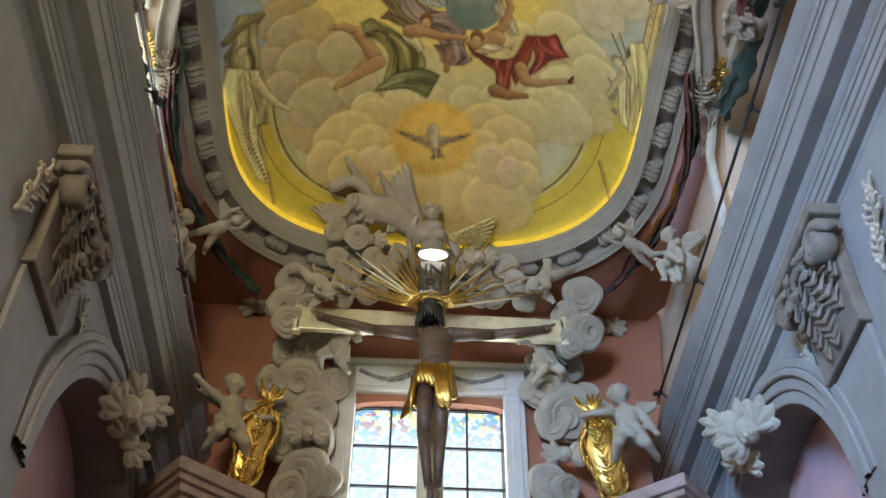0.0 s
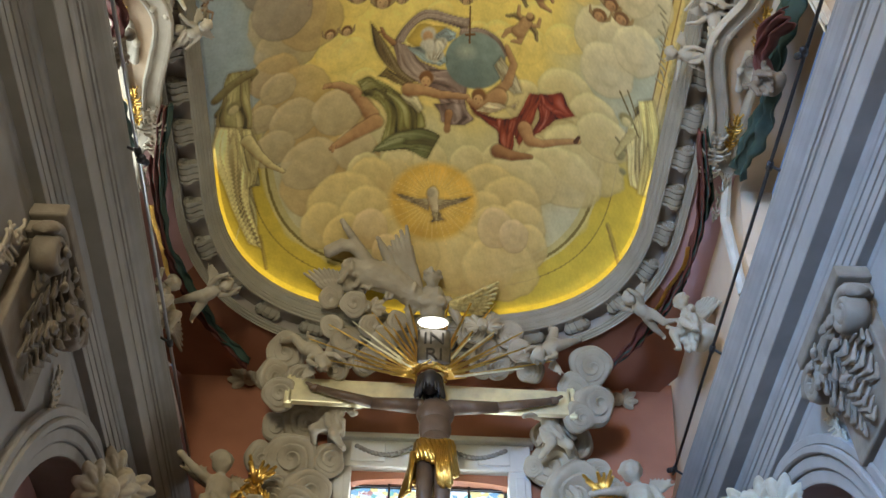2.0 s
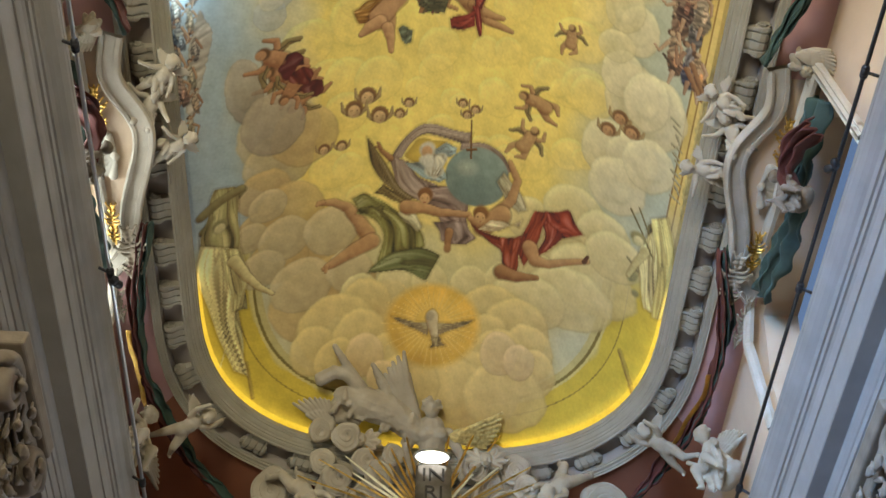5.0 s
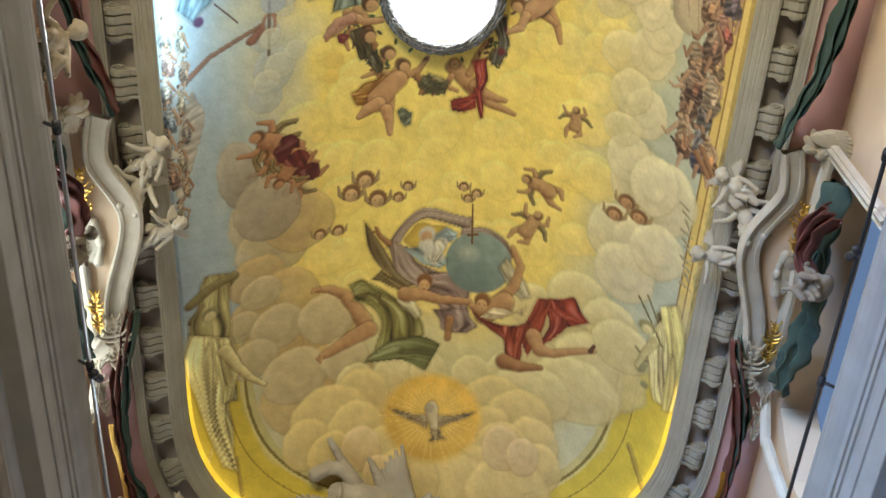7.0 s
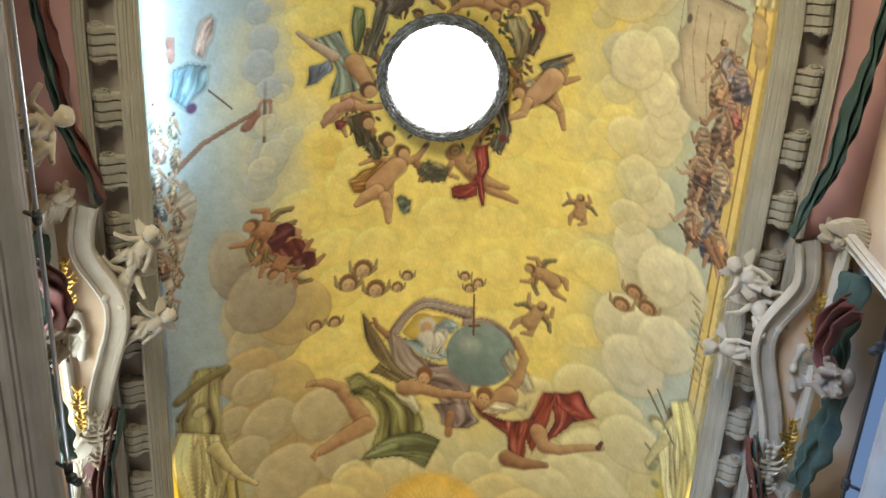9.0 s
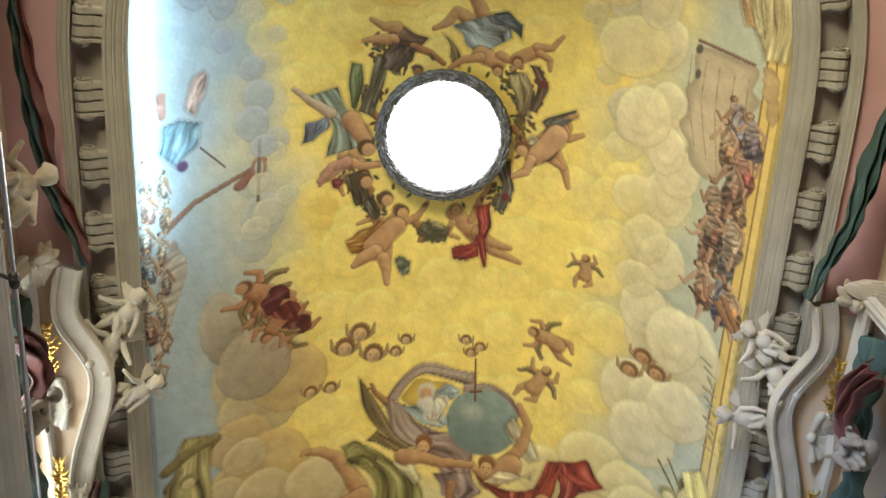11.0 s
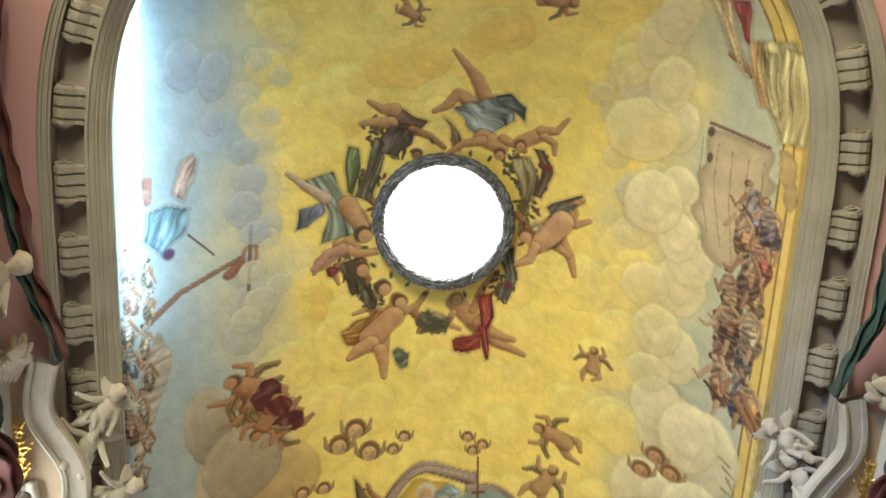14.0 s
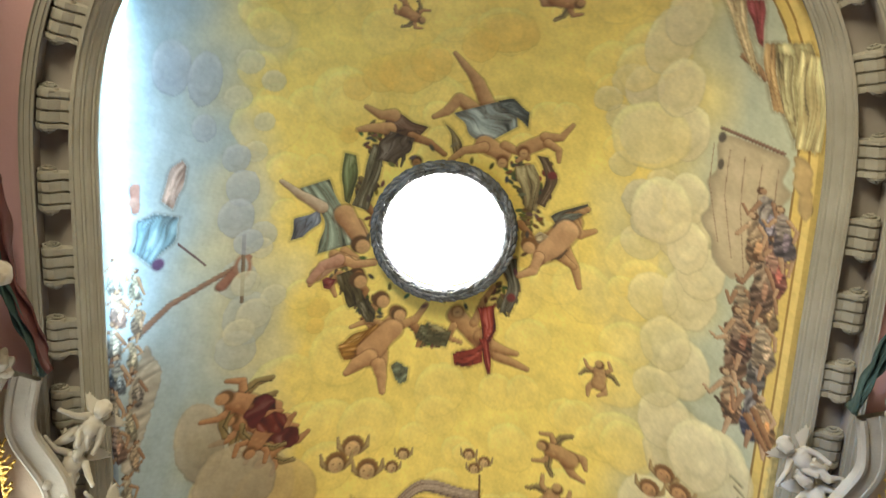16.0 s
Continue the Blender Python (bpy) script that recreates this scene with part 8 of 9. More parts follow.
    drapery("green_and_red_drape", [R(3.30, 2.10, 11.30), R(3.30, 2.75, 11.28), R(3.27, 3.30, 11.27), R(3.22, 3.75, 11.28), R(3.16, 4.12, 11.28), R(3.04, 4.50, 11.33), R(2.98, 4.75, 11.36)], 0.075, (M_DARK_RED, M_GREEN) if s < 0 else (M_GREEN, M_GREEN), "long green and red painted drape in narrow folds", (0, 0, -1), False)
    drapery("green_and_red_drape", [R(3.02, 6.70, 11.33), R(3.10, 7.05, 11.31), R(3.18, 7.40, 11.29), R(3.24, 7.95, 11.28), R(3.22, 8.55, 11.28), R(3.10, 9.15, 11.27), R(2.80, 9.85, 11.24), R(2.42, 10.40, 11.18)], 0.085, (M_GREEN, M_DARK_RED), "long dark red and green painted drape with gilded fringe", (0, 0, -1))
    set_carving(ME_FLY, "putto_statue", R(3.02, 9.30, 11.00), 0.62, (70, 0, -s * 60), "off-white stucco child figure holding up the drape", "statue", "stucco children on the cornice")
    set_carving(ME_WING_WHITE, "wing_ornament", R(3.30, 9.20, 10.72), 0.75, (10, 0, -s * 70), "off-white stucco wing against the clerestory wall", "ornament", "stucco wings")
    set_carving(ME_SEAT, "seated_statue", R(3.28, 8.85, 10.30), 0.72, (15, 0, -s * 75), "off-white stucco robed figure beside the drape", "statue", "large stucco figures")


for s in (-1, 1):
    upper_side(s)

# ---- stucco round the altar window ----
stucco_cloud(-1.54, 10.72, 10.42, 0.19, 1.0, 38)
stucco_cloud(-1.26, 10.72, 10.48, 0.25, 1.0, 38)
stucco_cloud(-0.97, 10.72, 10.59, 0.22, 1.0, 38)
stucco_cloud(-1.67, 10.72, 9.95, 0.20, 1.0, 38)
stucco_cloud(-1.31, 10.72, 9.92, 0.34, 1.0, 38)
stucco_cloud(-0.88, 10.72, 9.94, 0.21, 1.0, 38)
stucco_cloud(-1.46, 10.72, 9.39, 0.27, 1.0, 38)
stucco_cloud(-1.09, 10.72, 9.45, 0.30, 1.0, 38)
stucco_cloud(-1.16, 10.72, 9.11, 0.35, 1.0, 38)
stucco_cloud(-1.42, 10.72, 8.98, 0.20, 1.0, 38)
stucco_cloud(-1.11, 10.72, 8.59, 0.32, 1.0, 38)
stucco_cloud(-1.28, 10.72, 8.36, 0.23, 1.0, 38)
stucco_cloud(-0.87, 10.72, 8.53, 0.20, 1.0, 38)
stucco_cloud(1.76, 10.72, 10.43, 0.19, 1.0, 38)
stucco_cloud(2.05, 10.72, 10.35, 0.27, 1.0, 38)
stucco_cloud(2.34, 10.72, 9.91, 0.17, 1.0, 38)
stucco_cloud(1.84, 10.72, 9.98, 0.32, 1.0, 38)
stucco_cloud(2.06, 10.72, 9.59, 0.37, 1.0, 38)
stucco_cloud(1.88, 10.72, 9.49, 0.25, 1.0, 38)
stucco_cloud(2.46, 10.72, 9.69, 0.14, 1.0, 38)
stucco_cloud(1.59, 10.72, 9.96, 0.14, 1.0, 38)
stucco_cloud(1.75, 10.72, 8.59, 0.24, 1.0, 38)
stucco_cloud(1.95, 10.72, 8.52, 0.19, 1.0, 38)
stucco_cloud(-1.48, 10.15, 11.14, 0.25, 1.0, 42)
stucco_cloud(-1.58, 10.15, 10.73, 0.21, 1.0, 42)
stucco_cloud(-1.48, 10.15, 10.45, 0.21, 1.0, 42)
stucco_cloud(-1.26, 10.15, 10.70, 0.19, 1.0, 42)
stucco_cloud(2.29, 10.15, 11.09, 0.27, 1.0, 42)
stucco_cloud(2.27, 10.15, 10.45, 0.26, 1.0, 42)
stucco_cloud(2.04, 10.15, 10.73, 0.19, 1.0, 42)
stucco_cloud(2.07, 10.15, 10.26, 0.19, 1.0, 42)
stucco_cloud(-0.93, 10.22, 11.81, 0.17, 0.9, 45)
stucco_cloud(-0.66, 10.22, 12.22, 0.23, 0.9, 45)
stucco_cloud(-0.49, 10.22, 11.84, 0.23, 0.9, 45)
stucco_cloud(-0.77, 10.22, 11.45, 0.19, 0.9, 45)
stucco_cloud(-0.82, 10.22, 11.19, 0.22, 0.9, 45)
stucco_cloud(-0.25, 10.22, 11.58, 0.21, 0.9, 45)
stucco_cloud(-0.19, 10.22, 12.02, 0.19, 0.9, 45)
stucco_cloud(0.82, 10.22, 11.64, 0.20, 0.9, 45)
stucco_cloud(0.97, 10.22, 11.81, 0.23, 0.9, 45)
stucco_cloud(1.39, 10.22, 11.73, 0.23, 0.9, 45)
stucco_cloud(1.26, 10.22, 11.30, 0.24, 0.9, 45)
stucco_cloud(0.96, 10.22, 11.13, 0.19, 0.9, 45)
stucco_cloud(1.55, 10.22, 11.06, 0.18, 0.9, 45)
stucco_cloud(-0.42, 10.22, 11.16, 0.18, 0.9, 45)
set_carving(ME_REACH, "putto_statue", (-0.91, 10.45, 9.95), 0.85, (15, 20, -15), "off-white stucco child figure kneeling on a cloud", "statue", "stucco children round the altar")
set_carving(ME_POINT, "putto_statue", (1.80, 10.45, 9.90), 0.85, (15, -15, 20), "off-white stucco child figure kneeling on a cloud", "statue", "stucco children round the altar")
set_carving(ME_FLY, "putto_statue", (-1.29, 9.95, 11.16), 0.75, (20, 150, 10), "off-white stucco child figure diving head down to the cross", "statue", "stucco children round the altar")
set_carving(ME_FLY, "putto_statue", (1.95, 9.95, 11.39), 0.75, (20, -150, -10), "off-white stucco child figure diving head down to the cross", "statue", "stucco children round the altar")
set_carving(ME_REACH, "putto_statue", (-2.02, 10.30, 8.58), 1.05, (5, 0, 25), "off-white stucco child figure beside a gilded shield", "statue", "stucco children round the altar")
set_carving(ME_POINT, "putto_statue", (2.69, 10.30, 8.66), 1.05, (5, 0, -10), "off-white stucco child figure beside a gilded shield", "statue", "stucco children round the altar")
set_carving(ME_HEAD, "cherub_head_ornament", (-2.00, 10.93, 11.37), 0.55, (35, 0, 0), "off-white stucco winged child head", "ornament", "stucco winged heads")
set_carving(ME_HEAD, "cherub_head_ornament", (2.77, 10.93, 11.25), 0.5, (35, 0, 0), "off-white stucco winged child head", "ornament", "stucco winged heads")
set_carving(ME_HEAD, "cherub_head_ornament", (-1.10, 10.45, 8.98), 0.5, (25, 0, 0), "off-white stucco winged child head", "ornament", "stucco winged heads")
set_carving(ME_HEAD, "cherub_head_ornament", (1.95, 10.55, 8.88), 0.55, (25, 0, 0), "off-white stucco winged child head", "ornament", "stucco winged heads")
set_carving(ME_HEAD, "cherub_head_ornament", (-0.52, 9.80, 11.63), 0.45, (35, 0, 0), "off-white stucco winged child head", "ornament", "stucco winged heads")
set_carving(ME_HEAD, "cherub_head_ornament", (0.93, 9.80, 11.39), 0.45, (35, 0, 0), "off-white stucco winged child head", "ornament", "stucco winged heads")
set_carving(ME_ANGEL, "angel_statue", (0, 0, 0), 1.0, (0, 0, 0), "large off-white stucco angel leaning over the cornice", "statue", "")


def spread_wing(me, name, root, tip, hem, label):
    """Sets a wing from its root to its tip, its feathers fanned towards hem."""
    root, tip, hem = Vector(root), Vector(tip), Vector(hem)
    lead = tip - root
    fan = (hem - root) - lead * ((hem - root).dot(lead) / lead.length_squared)
    fan.normalize()
    face = lead.cross(fan).normalized()
    size = lead.length / 0.80
    m = Matrix((lead.normalized() * size, face * size, fan * size)).transposed().to_4x4()
    ob = tagged(new(name, me), label, "wing", "wings of the large angel")
    ob.matrix_world = Matrix.Translation(root) @ m


# the first wing's yellow imitates strip light on plain stucco
spread_wing(ME_WING, "gilded_wing", (0.50, 9.86, 11.84), (1.10, 9.60, 11.98), (0.74, 10.05, 11.74), "stucco feathered wing of the large angel, coloured as if lit yellow")
spread_wing(ME_WING_WHITE, "stucco_wing", (0.16, 9.74, 11.94), (-0.03, 9.08, 12.36), (-0.25, 9.55, 12.05), "off-white raised feathered wing of the large angel")
spread_wing(ME_WING_WHITE, "stucco_wing", (-0.84, 9.90, 11.78), (-1.32, 9.56, 11.90), (-0.90, 9.55, 11.95), "off-white feathered wing spread beside the robe")
stucco_cloud(-0.99, 9.75, 11.70, 0.14, 0.8, 45)
stucco_cloud(-0.68, 9.75, 11.62, 0.17, 0.8, 45)
stucco_cloud(-0.46, 9.90, 11.40, 0.15, 0.8, 45)
stucco_cloud(-0.94, 9.95, 11.42, 0.15, 0.8, 45)
stucco_cloud(-0.76, 10.00, 11.19, 0.18, 0.8, 45)
stucco_cloud(-0.28, 9.95, 11.23, 0.17, 0.8, 45)
stucco_cloud(-0.13, 9.90, 11.51, 0.13, 0.8, 45)
stucco_cloud(0.83, 9.95, 11.43, 0.16, 0.8, 45)
stucco_cloud(0.99, 9.95, 11.11, 0.15, 0.8, 45)
stucco_cloud(1.27, 9.95, 11.40, 0.18, 0.8, 45)
stucco_cloud(1.11, 9.95, 10.85, 0.17, 0.8, 45)
stucco_cloud(1.39, 9.95, 11.13, 0.15, 0.8, 45)
stucco_cloud(-0.49, 9.95, 10.81, 0.16, 0.8, 45)
stucco_cloud(-0.81, 9.95, 10.71, 0.14, 0.8, 45)

# ---- the cross, its figure, the rays and the plate ----
def glow(name, colour, strength):
    mat = bpy.data.materials.new(name)
    mat.use_nodes = True
    nodes, links = mat.node_tree.nodes, mat.node_tree.links
    nodes.clear()
    out, em = nodes.new("ShaderNodeOutputMaterial"), nodes.new("ShaderNodeEmission")
    em.inputs[0].default_value, em.inputs[1].default_value = (*colour, 1), strength
    links.new(em.outputs[0], out.inputs[0])
    return mat


YC = 10.0
cross = thing("gilded_cross", "tall wooden cross covered with pale gilding", "cross")
bm = bmesh.new()
add_box(bm, (-1.36, YC + 0.04, 10.24), (1.99, YC + 0.12, 10.60), 0.012)
part("crossbar", bm, M_PALE_GOLD, cross, smooth=False).matrix_world = pose(0.315, 0, 10.42, 0, 1.0, 0) @ pose(-0.315, 0, -10.42)
bm = bmesh.new()
add_box(bm, (0.19, YC + 0.20, 7.0), (0.49, YC + 0.32, 10.95), 0.012)
part("upright", bm, M_PALE_GOLD, cross, smooth=False)
for x in (-1.36, 1.99):
    bm = bmesh.new()
    add_box(bm, (x - 0.05, YC + 0.04, 10.20 - (x - 0.315) * 0.017), (x + 0.05, YC + 0.14, 10.66 - (x - 0.315) * 0.017), 0.02)
    part("end_cap", bm, M_PALE_GOLD, cross, smooth=False)


def crucified_figure():
    """A carved figure with spread arms, as one mesh of plain rounded shapes."""
    bm = bmesh.new()
    y = YC - 0.10
    cx = 0.36

    def colour(first, k):
        for f in list(bm.faces)[first:]:
            f.material_index = k

    add_ball(bm, (cx, y, 10.02), (0.22, 0.13, 0.22), u=20, v=14)
    add_ball(bm, (cx, y - 0.01, 9.80), (0.185, 0.125, 0.26), u=20, v=14)
    add_ball(bm, (cx, y - 0.02, 9.58), (0.17, 0.13, 0.20), u=20, v=14)
    for e, hand in ((-1, (-1.05, y + 0.08, 10.42)), (1, (1.75, y + 0.08, 10.36))):
        shoulder, elbow = (cx + 0.19 * e, y, 10.13), (cx + 0.72 * e, y + 0.03, 10.18)
        add_limb(bm, shoulder, elbow, 0.095, 0.068, 14)
        add_limb(bm, elbow, hand, 0.068, 0.042, 14)
        add_ball(bm, hand, (0.075, 0.05, 0.05))
        add_limb(bm, hand, (hand[0] + 0.10 * e, hand[1] - 0.05, hand[2] + 0.03), 0.03, 0.018, 8)
        add_limb(bm, (cx + 0.095 * e, y, 9.30), (cx + 0.095 * e - 0.02, y - 0.10 - 0.04 * e, 8.62), 0.11, 0.075, 14)
        add_limb(bm, (cx + 0.095 * e - 0.02, y - 0.10 - 0.04 * e, 8.62), (cx + 0.05 * e, y - 0.02, 7.95), 0.078, 0.045, 14)
        add_limb(bm, (cx + 0.03 * e, y - 0.02, 7.95), (cx + 0.03 * e, y - 0.12, 7.74), 0.05, 0.035, 10)
    first = len(bm.faces)
    pick = random.Random(4)
    for k in range(26):
        a = 2 * math.pi * k / 26
        x0, y0 = cx + 0.20 * math.cos(a), y + 0.15 * math.sin(a)
        x1, y1 = cx + 0.245 * math.cos(a + 0.5), y + 0.17 * math.sin(a + 0.5)
        add_limb(bm, (x0, y0, 9.52 - 0.03 * math.sin(a * 3)), (x1, y1, 9.20 + 0.10 * math.sin(a * 2 + 1)), 0.045, 0.035, 8)
    for k in range(7):
        add_limb(bm, (cx + 0.02 * k, y - 0.16, 9.42), (cx + 0.05 + 0.02 * k, y - 0.20, 8.92 - 0.02 * (k % 3)), 0.035, 0.028, 8)
        add_limb(bm, (cx - 0.24, y - 0.02 * k, 9.35), (cx - 0.36 + 0.015 * k, y - 0.02 * k, 8.86), 0.035, 0.025, 8)
    colour(first, 1)
    first = len(bm.faces)
    hx = 0.29
    add_ball(bm, (hx, y - 0.12, 10.40), (0.12, 0.14, 0.16), u=18, v=12)
    for k in range(22):
        a = 2 * math.pi * k / 22
        add_limb(bm, (hx + 0.12 * math.cos(a), y - 0.10 + 0.10 * math.sin(a), 10.46), (hx + 0.17 * math.cos(a), y - 0.10 + 0.12 * math.sin(a), 10.20 + 0.06 * math.sin(3 * a)), 0.034, 0.016, 6)
    colour(first, 2)
    first = len(bm.faces)
    for k in range(30):
        a, b = 2 * math.pi * k / 30, 2 * math.pi * (k + 2.4) / 30
        r = 0.175 + 0.02 * (k % 3)
        add_limb(bm, (hx + r * math.cos(a), y - 0.11 + r * math.sin(a), 10.50 + 0.03 * (k % 2)), (hx + r * math.cos(b), y - 0.11 + r * math.sin(b), 10.56 - 0.03 * (k % 2)), 0.013, 0.008, 5)
    colour(first, 3)
    ob = part("crucifix_statue", bm, M_SKIN)
    for mat in (M_GOLD, M_BLACK, M_GOLD):
        ob.data.materials.append(mat)
    return tagged(ob, "carved brown figure with gilded loincloth on the gilded cross", "statue")


crucified_figure()

rays = thing("ray_glory", "fan of thin gilded rays behind the cross", "glory")
pick = random.Random(8)
centre = Vector((0.30, 9.80, 10.45))
for k in range(15):
    a = radians(14 + 152 * k / 14)
    if 84 < math.degrees(a) < 97:
        continue
    for j in range(2):
        b = a + radians(pick.uniform(1.0, 3.0) * (1 if j else -1))
        r0, r1 = 0.28, (pick.uniform(1.25, 1.62) if j else pick.uniform(0.75, 1.15))
        way = Vector((math.cos(b), 0, math.sin(b)))
        bm = bmesh.new()
        made = bmesh.ops.create_cone(bm, cap_ends=True, segments=4, radius1=0.024, radius2=0.009, depth=r1 - r0)["verts"]
        bmesh.ops.transform(bm, matrix=Matrix.Translation(centre + way * (r0 + r1) / 2 + Vector((0, 0.02 * j, 0))) @ way.to_track_quat("Z", "Y").to_matrix().to_4x4(), verts=made)
        part("ray", bm, M_GOLD if (k + j) % 4 else M_PALE_GOLD, rays, smooth=False)
bm = bmesh.new()
for k in range(44):
    a = radians(8 + 164 * k / 43)
    way = Vector((math.cos(a), 0, math.sin(a)))
    add_limb(bm, centre + way * 0.20, centre + way * (0.42 + 0.05 * (k % 3)), 0.016, 0.008, 5)
part("ray_fan", bm, M_GOLD, rays, "dense inner fan of short gilded rays")

plate = thing("inscription_plate", "grey plate with the letters INRI above the cross", "plate")
bm = bmesh.new()
add_box(bm, (0.13, 9.72, 10.66), (0.53, 9.77, 11.22), 0.03)
part("board", bm, M_PLATE, plate)
for text, z in (("IN", 10.96), ("RI", 10.70)):
    curve = bpy.data.curves.new("letters", "FONT")
    curve.body, curve.size, curve.extrude, curve.align_x = text, 0.27, 0.006, "CENTER"
    ob = new("letters", curve)
    ob.data.materials.append(M_BLACK)
    ob.parent = plate
    ob.matrix_world = pose(0.33, 9.715, z, 90, 0, 0)
cap_light = thing("cross_spotlight", "small white lamp above the plate, switched on", "lamp")
bm = bmesh.new()
add_ball(bm, (0.31, 9.66, 11.26), (0.19, 0.09, 0.05), u=20, v=10)
part("diffuser", bm, glow("lamp_glow", (1.0, 0.96, 0.85), 3.0), cap_light)
bm = bmesh.new()
add_ball(bm, (0.31, 9.70, 11.32), (0.22, 0.10, 0.06), u=20, v=10)
part("housing", bm, M_STEEL, cap_light)

# ---- the altar window ----
window = thing("window_1", "tall leaded window of pale stained glass in the altar wall", "window", kind="structure")


def leaded_glass():
    mat = bpy.data.materials.new("stained_glass")
    mat.use_nodes = True
    nodes, links = mat.node_tree.nodes, mat.node_tree.links
    nodes.clear()
    out, clear, mixer, gloss = (nodes.new(n) for n in ("ShaderNodeOutputMaterial", "ShaderNodeBsdfTransparent", "ShaderNodeMixShader", "ShaderNodeBsdfGlossy"))
    gloss.inputs["Roughness"].default_value = 0.08
    mixer.inputs[0].default_value = 0.04
    geo, cells, ramp, hgt, split, blend = (nodes.new(n) for n in ("ShaderNodeNewGeometry", "ShaderNodeTexVoronoi", "ShaderNodeValToRGB", "ShaderNodeMapRange", "ShaderNodeSeparateXYZ", "ShaderNodeMix"))
    cells.inputs["Scale"].default_value = 15.0
    links.new(geo.outputs["Position"], cells.inputs["Vector"])
    links.new(geo.outputs["Position"], split.inputs[0])
    ramp.color_ramp.interpolation = "CONSTANT"
    tones = [(0.9, 0.95, 1.0), (0.10, 0.55, 0.50), (0.95, 0.80, 0.30), (0.9, 0.95, 1.0), (0.55, 0.15, 0.10), (0.15, 0.45, 0.65), (0.95, 0.98, 1.0)]
    while len(ramp.color_ramp.elements) < len(tones):
        ramp.color_ramp.elements.new(0.5)
    for k, tone in enumerate(tones):
        ramp.color_ramp.elements[k].position, ramp.color_ramp.elements[k].color = k / len(tones), (*tone, 1)
    bw = nodes.new("ShaderNodeSeparateXYZ")
    links.new(cells.outputs["Color"], bw.inputs[0])
    links.new(bw.outputs[0], ramp.inputs[0])
    hgt.inputs["From Min"].default_value, hgt.inputs["From Max"].default_value = 9.35, 9.90
    hgt.inputs["To Min"].default_value, hgt.inputs["To Max"].default_value = 0.10, 0.60
    links.new(split.outputs[2], hgt.inputs["Value"])
    blend.data_type = "RGBA"
    links.new(hgt.outputs[0], blend.inputs["Factor"])
    blend.inputs["A"].default_value = (0.93, 0.97, 1.0, 1)
    links.new(ramp.outputs[0], blend.inputs["B"])
    links.new(blend.outputs["Result"], clear.inputs[0])
    links.new(clear.outputs[0], mixer.inputs[1])
    links.new(gloss.outputs[0], mixer.inputs[2])
    links.new(mixer.outputs[0], out.inputs[0])
    return mat


M_GLASS = leaded_glass()
YG = YW + 0.12
cols = [-0.62 + 1.93 * k / 4 for k in range(5)]
lines = [6.4 + 0.58 * k for k in range(7)]
for i in range(4):
    for j in range(6):
        bm = bmesh.new()
        top = min(lines[j + 1], 9.92)
        add_box(bm, (cols[i] + 0.012, YG - 0.004, lines[j] + 0.012), (cols[i + 1] - 0.012, YG + 0.004, top - 0.012))
        pane = part("pane", bm, M_GLASS, window, smooth=False)
        pane.visible_shadow = False
for k, x in enumerate(cols):
    bm = bmesh.new()
    w = 0.028 if k in (0, 4) else 0.014
    add_box(bm, (x - w, YG - 0.02, 6.4), (x + w, YG + 0.02, 9.93), 0.004)
    part("mullion", bm, M_IRON, window, smooth=False)
for z in lines[1:]:
    bm = bmesh.new()
    add_box(bm, (-0.62, YG - 0.022, z - 0.014), (1.31, YG + 0.018, z + 0.014), 0.004)
    part("glazing_bar", bm, M_IRON, window, smooth=False)
bm = bmesh.new()
for lo, hi in (((-0.86, YW - 0.10, 6.2), (-0.60, YW + 0.10, 10.02)), ((1.29, YW - 0.10, 6.2), (1.56, YW + 0.10, 10.02))):
    add_box(bm, lo, hi, 0.02)
add_box(bm, (-0.88, YW - 0.10, 10.02), (1.58, YW + 0.10, 10.42), 0.02)
add_box(bm, (-0.93, YW - 0.16, 10.42), (1.63, YW + 0.10, 10.50), 0.02)
part("window_frame", bm, M_FRAME, window, "white moulded stone frame", False)
for lo, hi in (((-0.80, YW - 0.135, 6.3), (-0.68, YW - 0.10, 9.9)), ((1.37, YW - 0.135, 6.3), (1.49, YW - 0.10, 9.9)), ((-0.62, YW - 0.135, 10.08), (-0.20, YW - 0.10, 10.36)), ((0.92, YW - 0.135, 10.08), (1.32, YW - 0.10, 10.36))):
    bm = bmesh.new()
    add_box(bm, lo, hi, 0.012)
    part("frame_panel", bm, M_FRAME, window, smooth=False)
for x0, x1 in ((-0.55, 0.12), (0.56, 1.26)):
    bm = bmesh.new()
    for k in range(15):
        u = k / 14
        add_ball(bm, (x0 + (x1 - x0) * u, YW - 0.15, 10.28 - 0.12 * math.sin(math.pi * u)), (0.034, 0.03, 0.03), u=8, v=5)
    part("festoon", bm, M_STONE, window, "grey carved leaf festoon")
bm = bmesh.new()
add_box(bm, (-3.0, 13.4, 5.0), (3.6, 13.42, 14.0))
tagged(part("backdrop", bm, glow("bright_sky", (0.80, 0.90, 1.0), 1.35), smooth=False), "bright overcast sky behind the altar window", "sky", kind="structure")

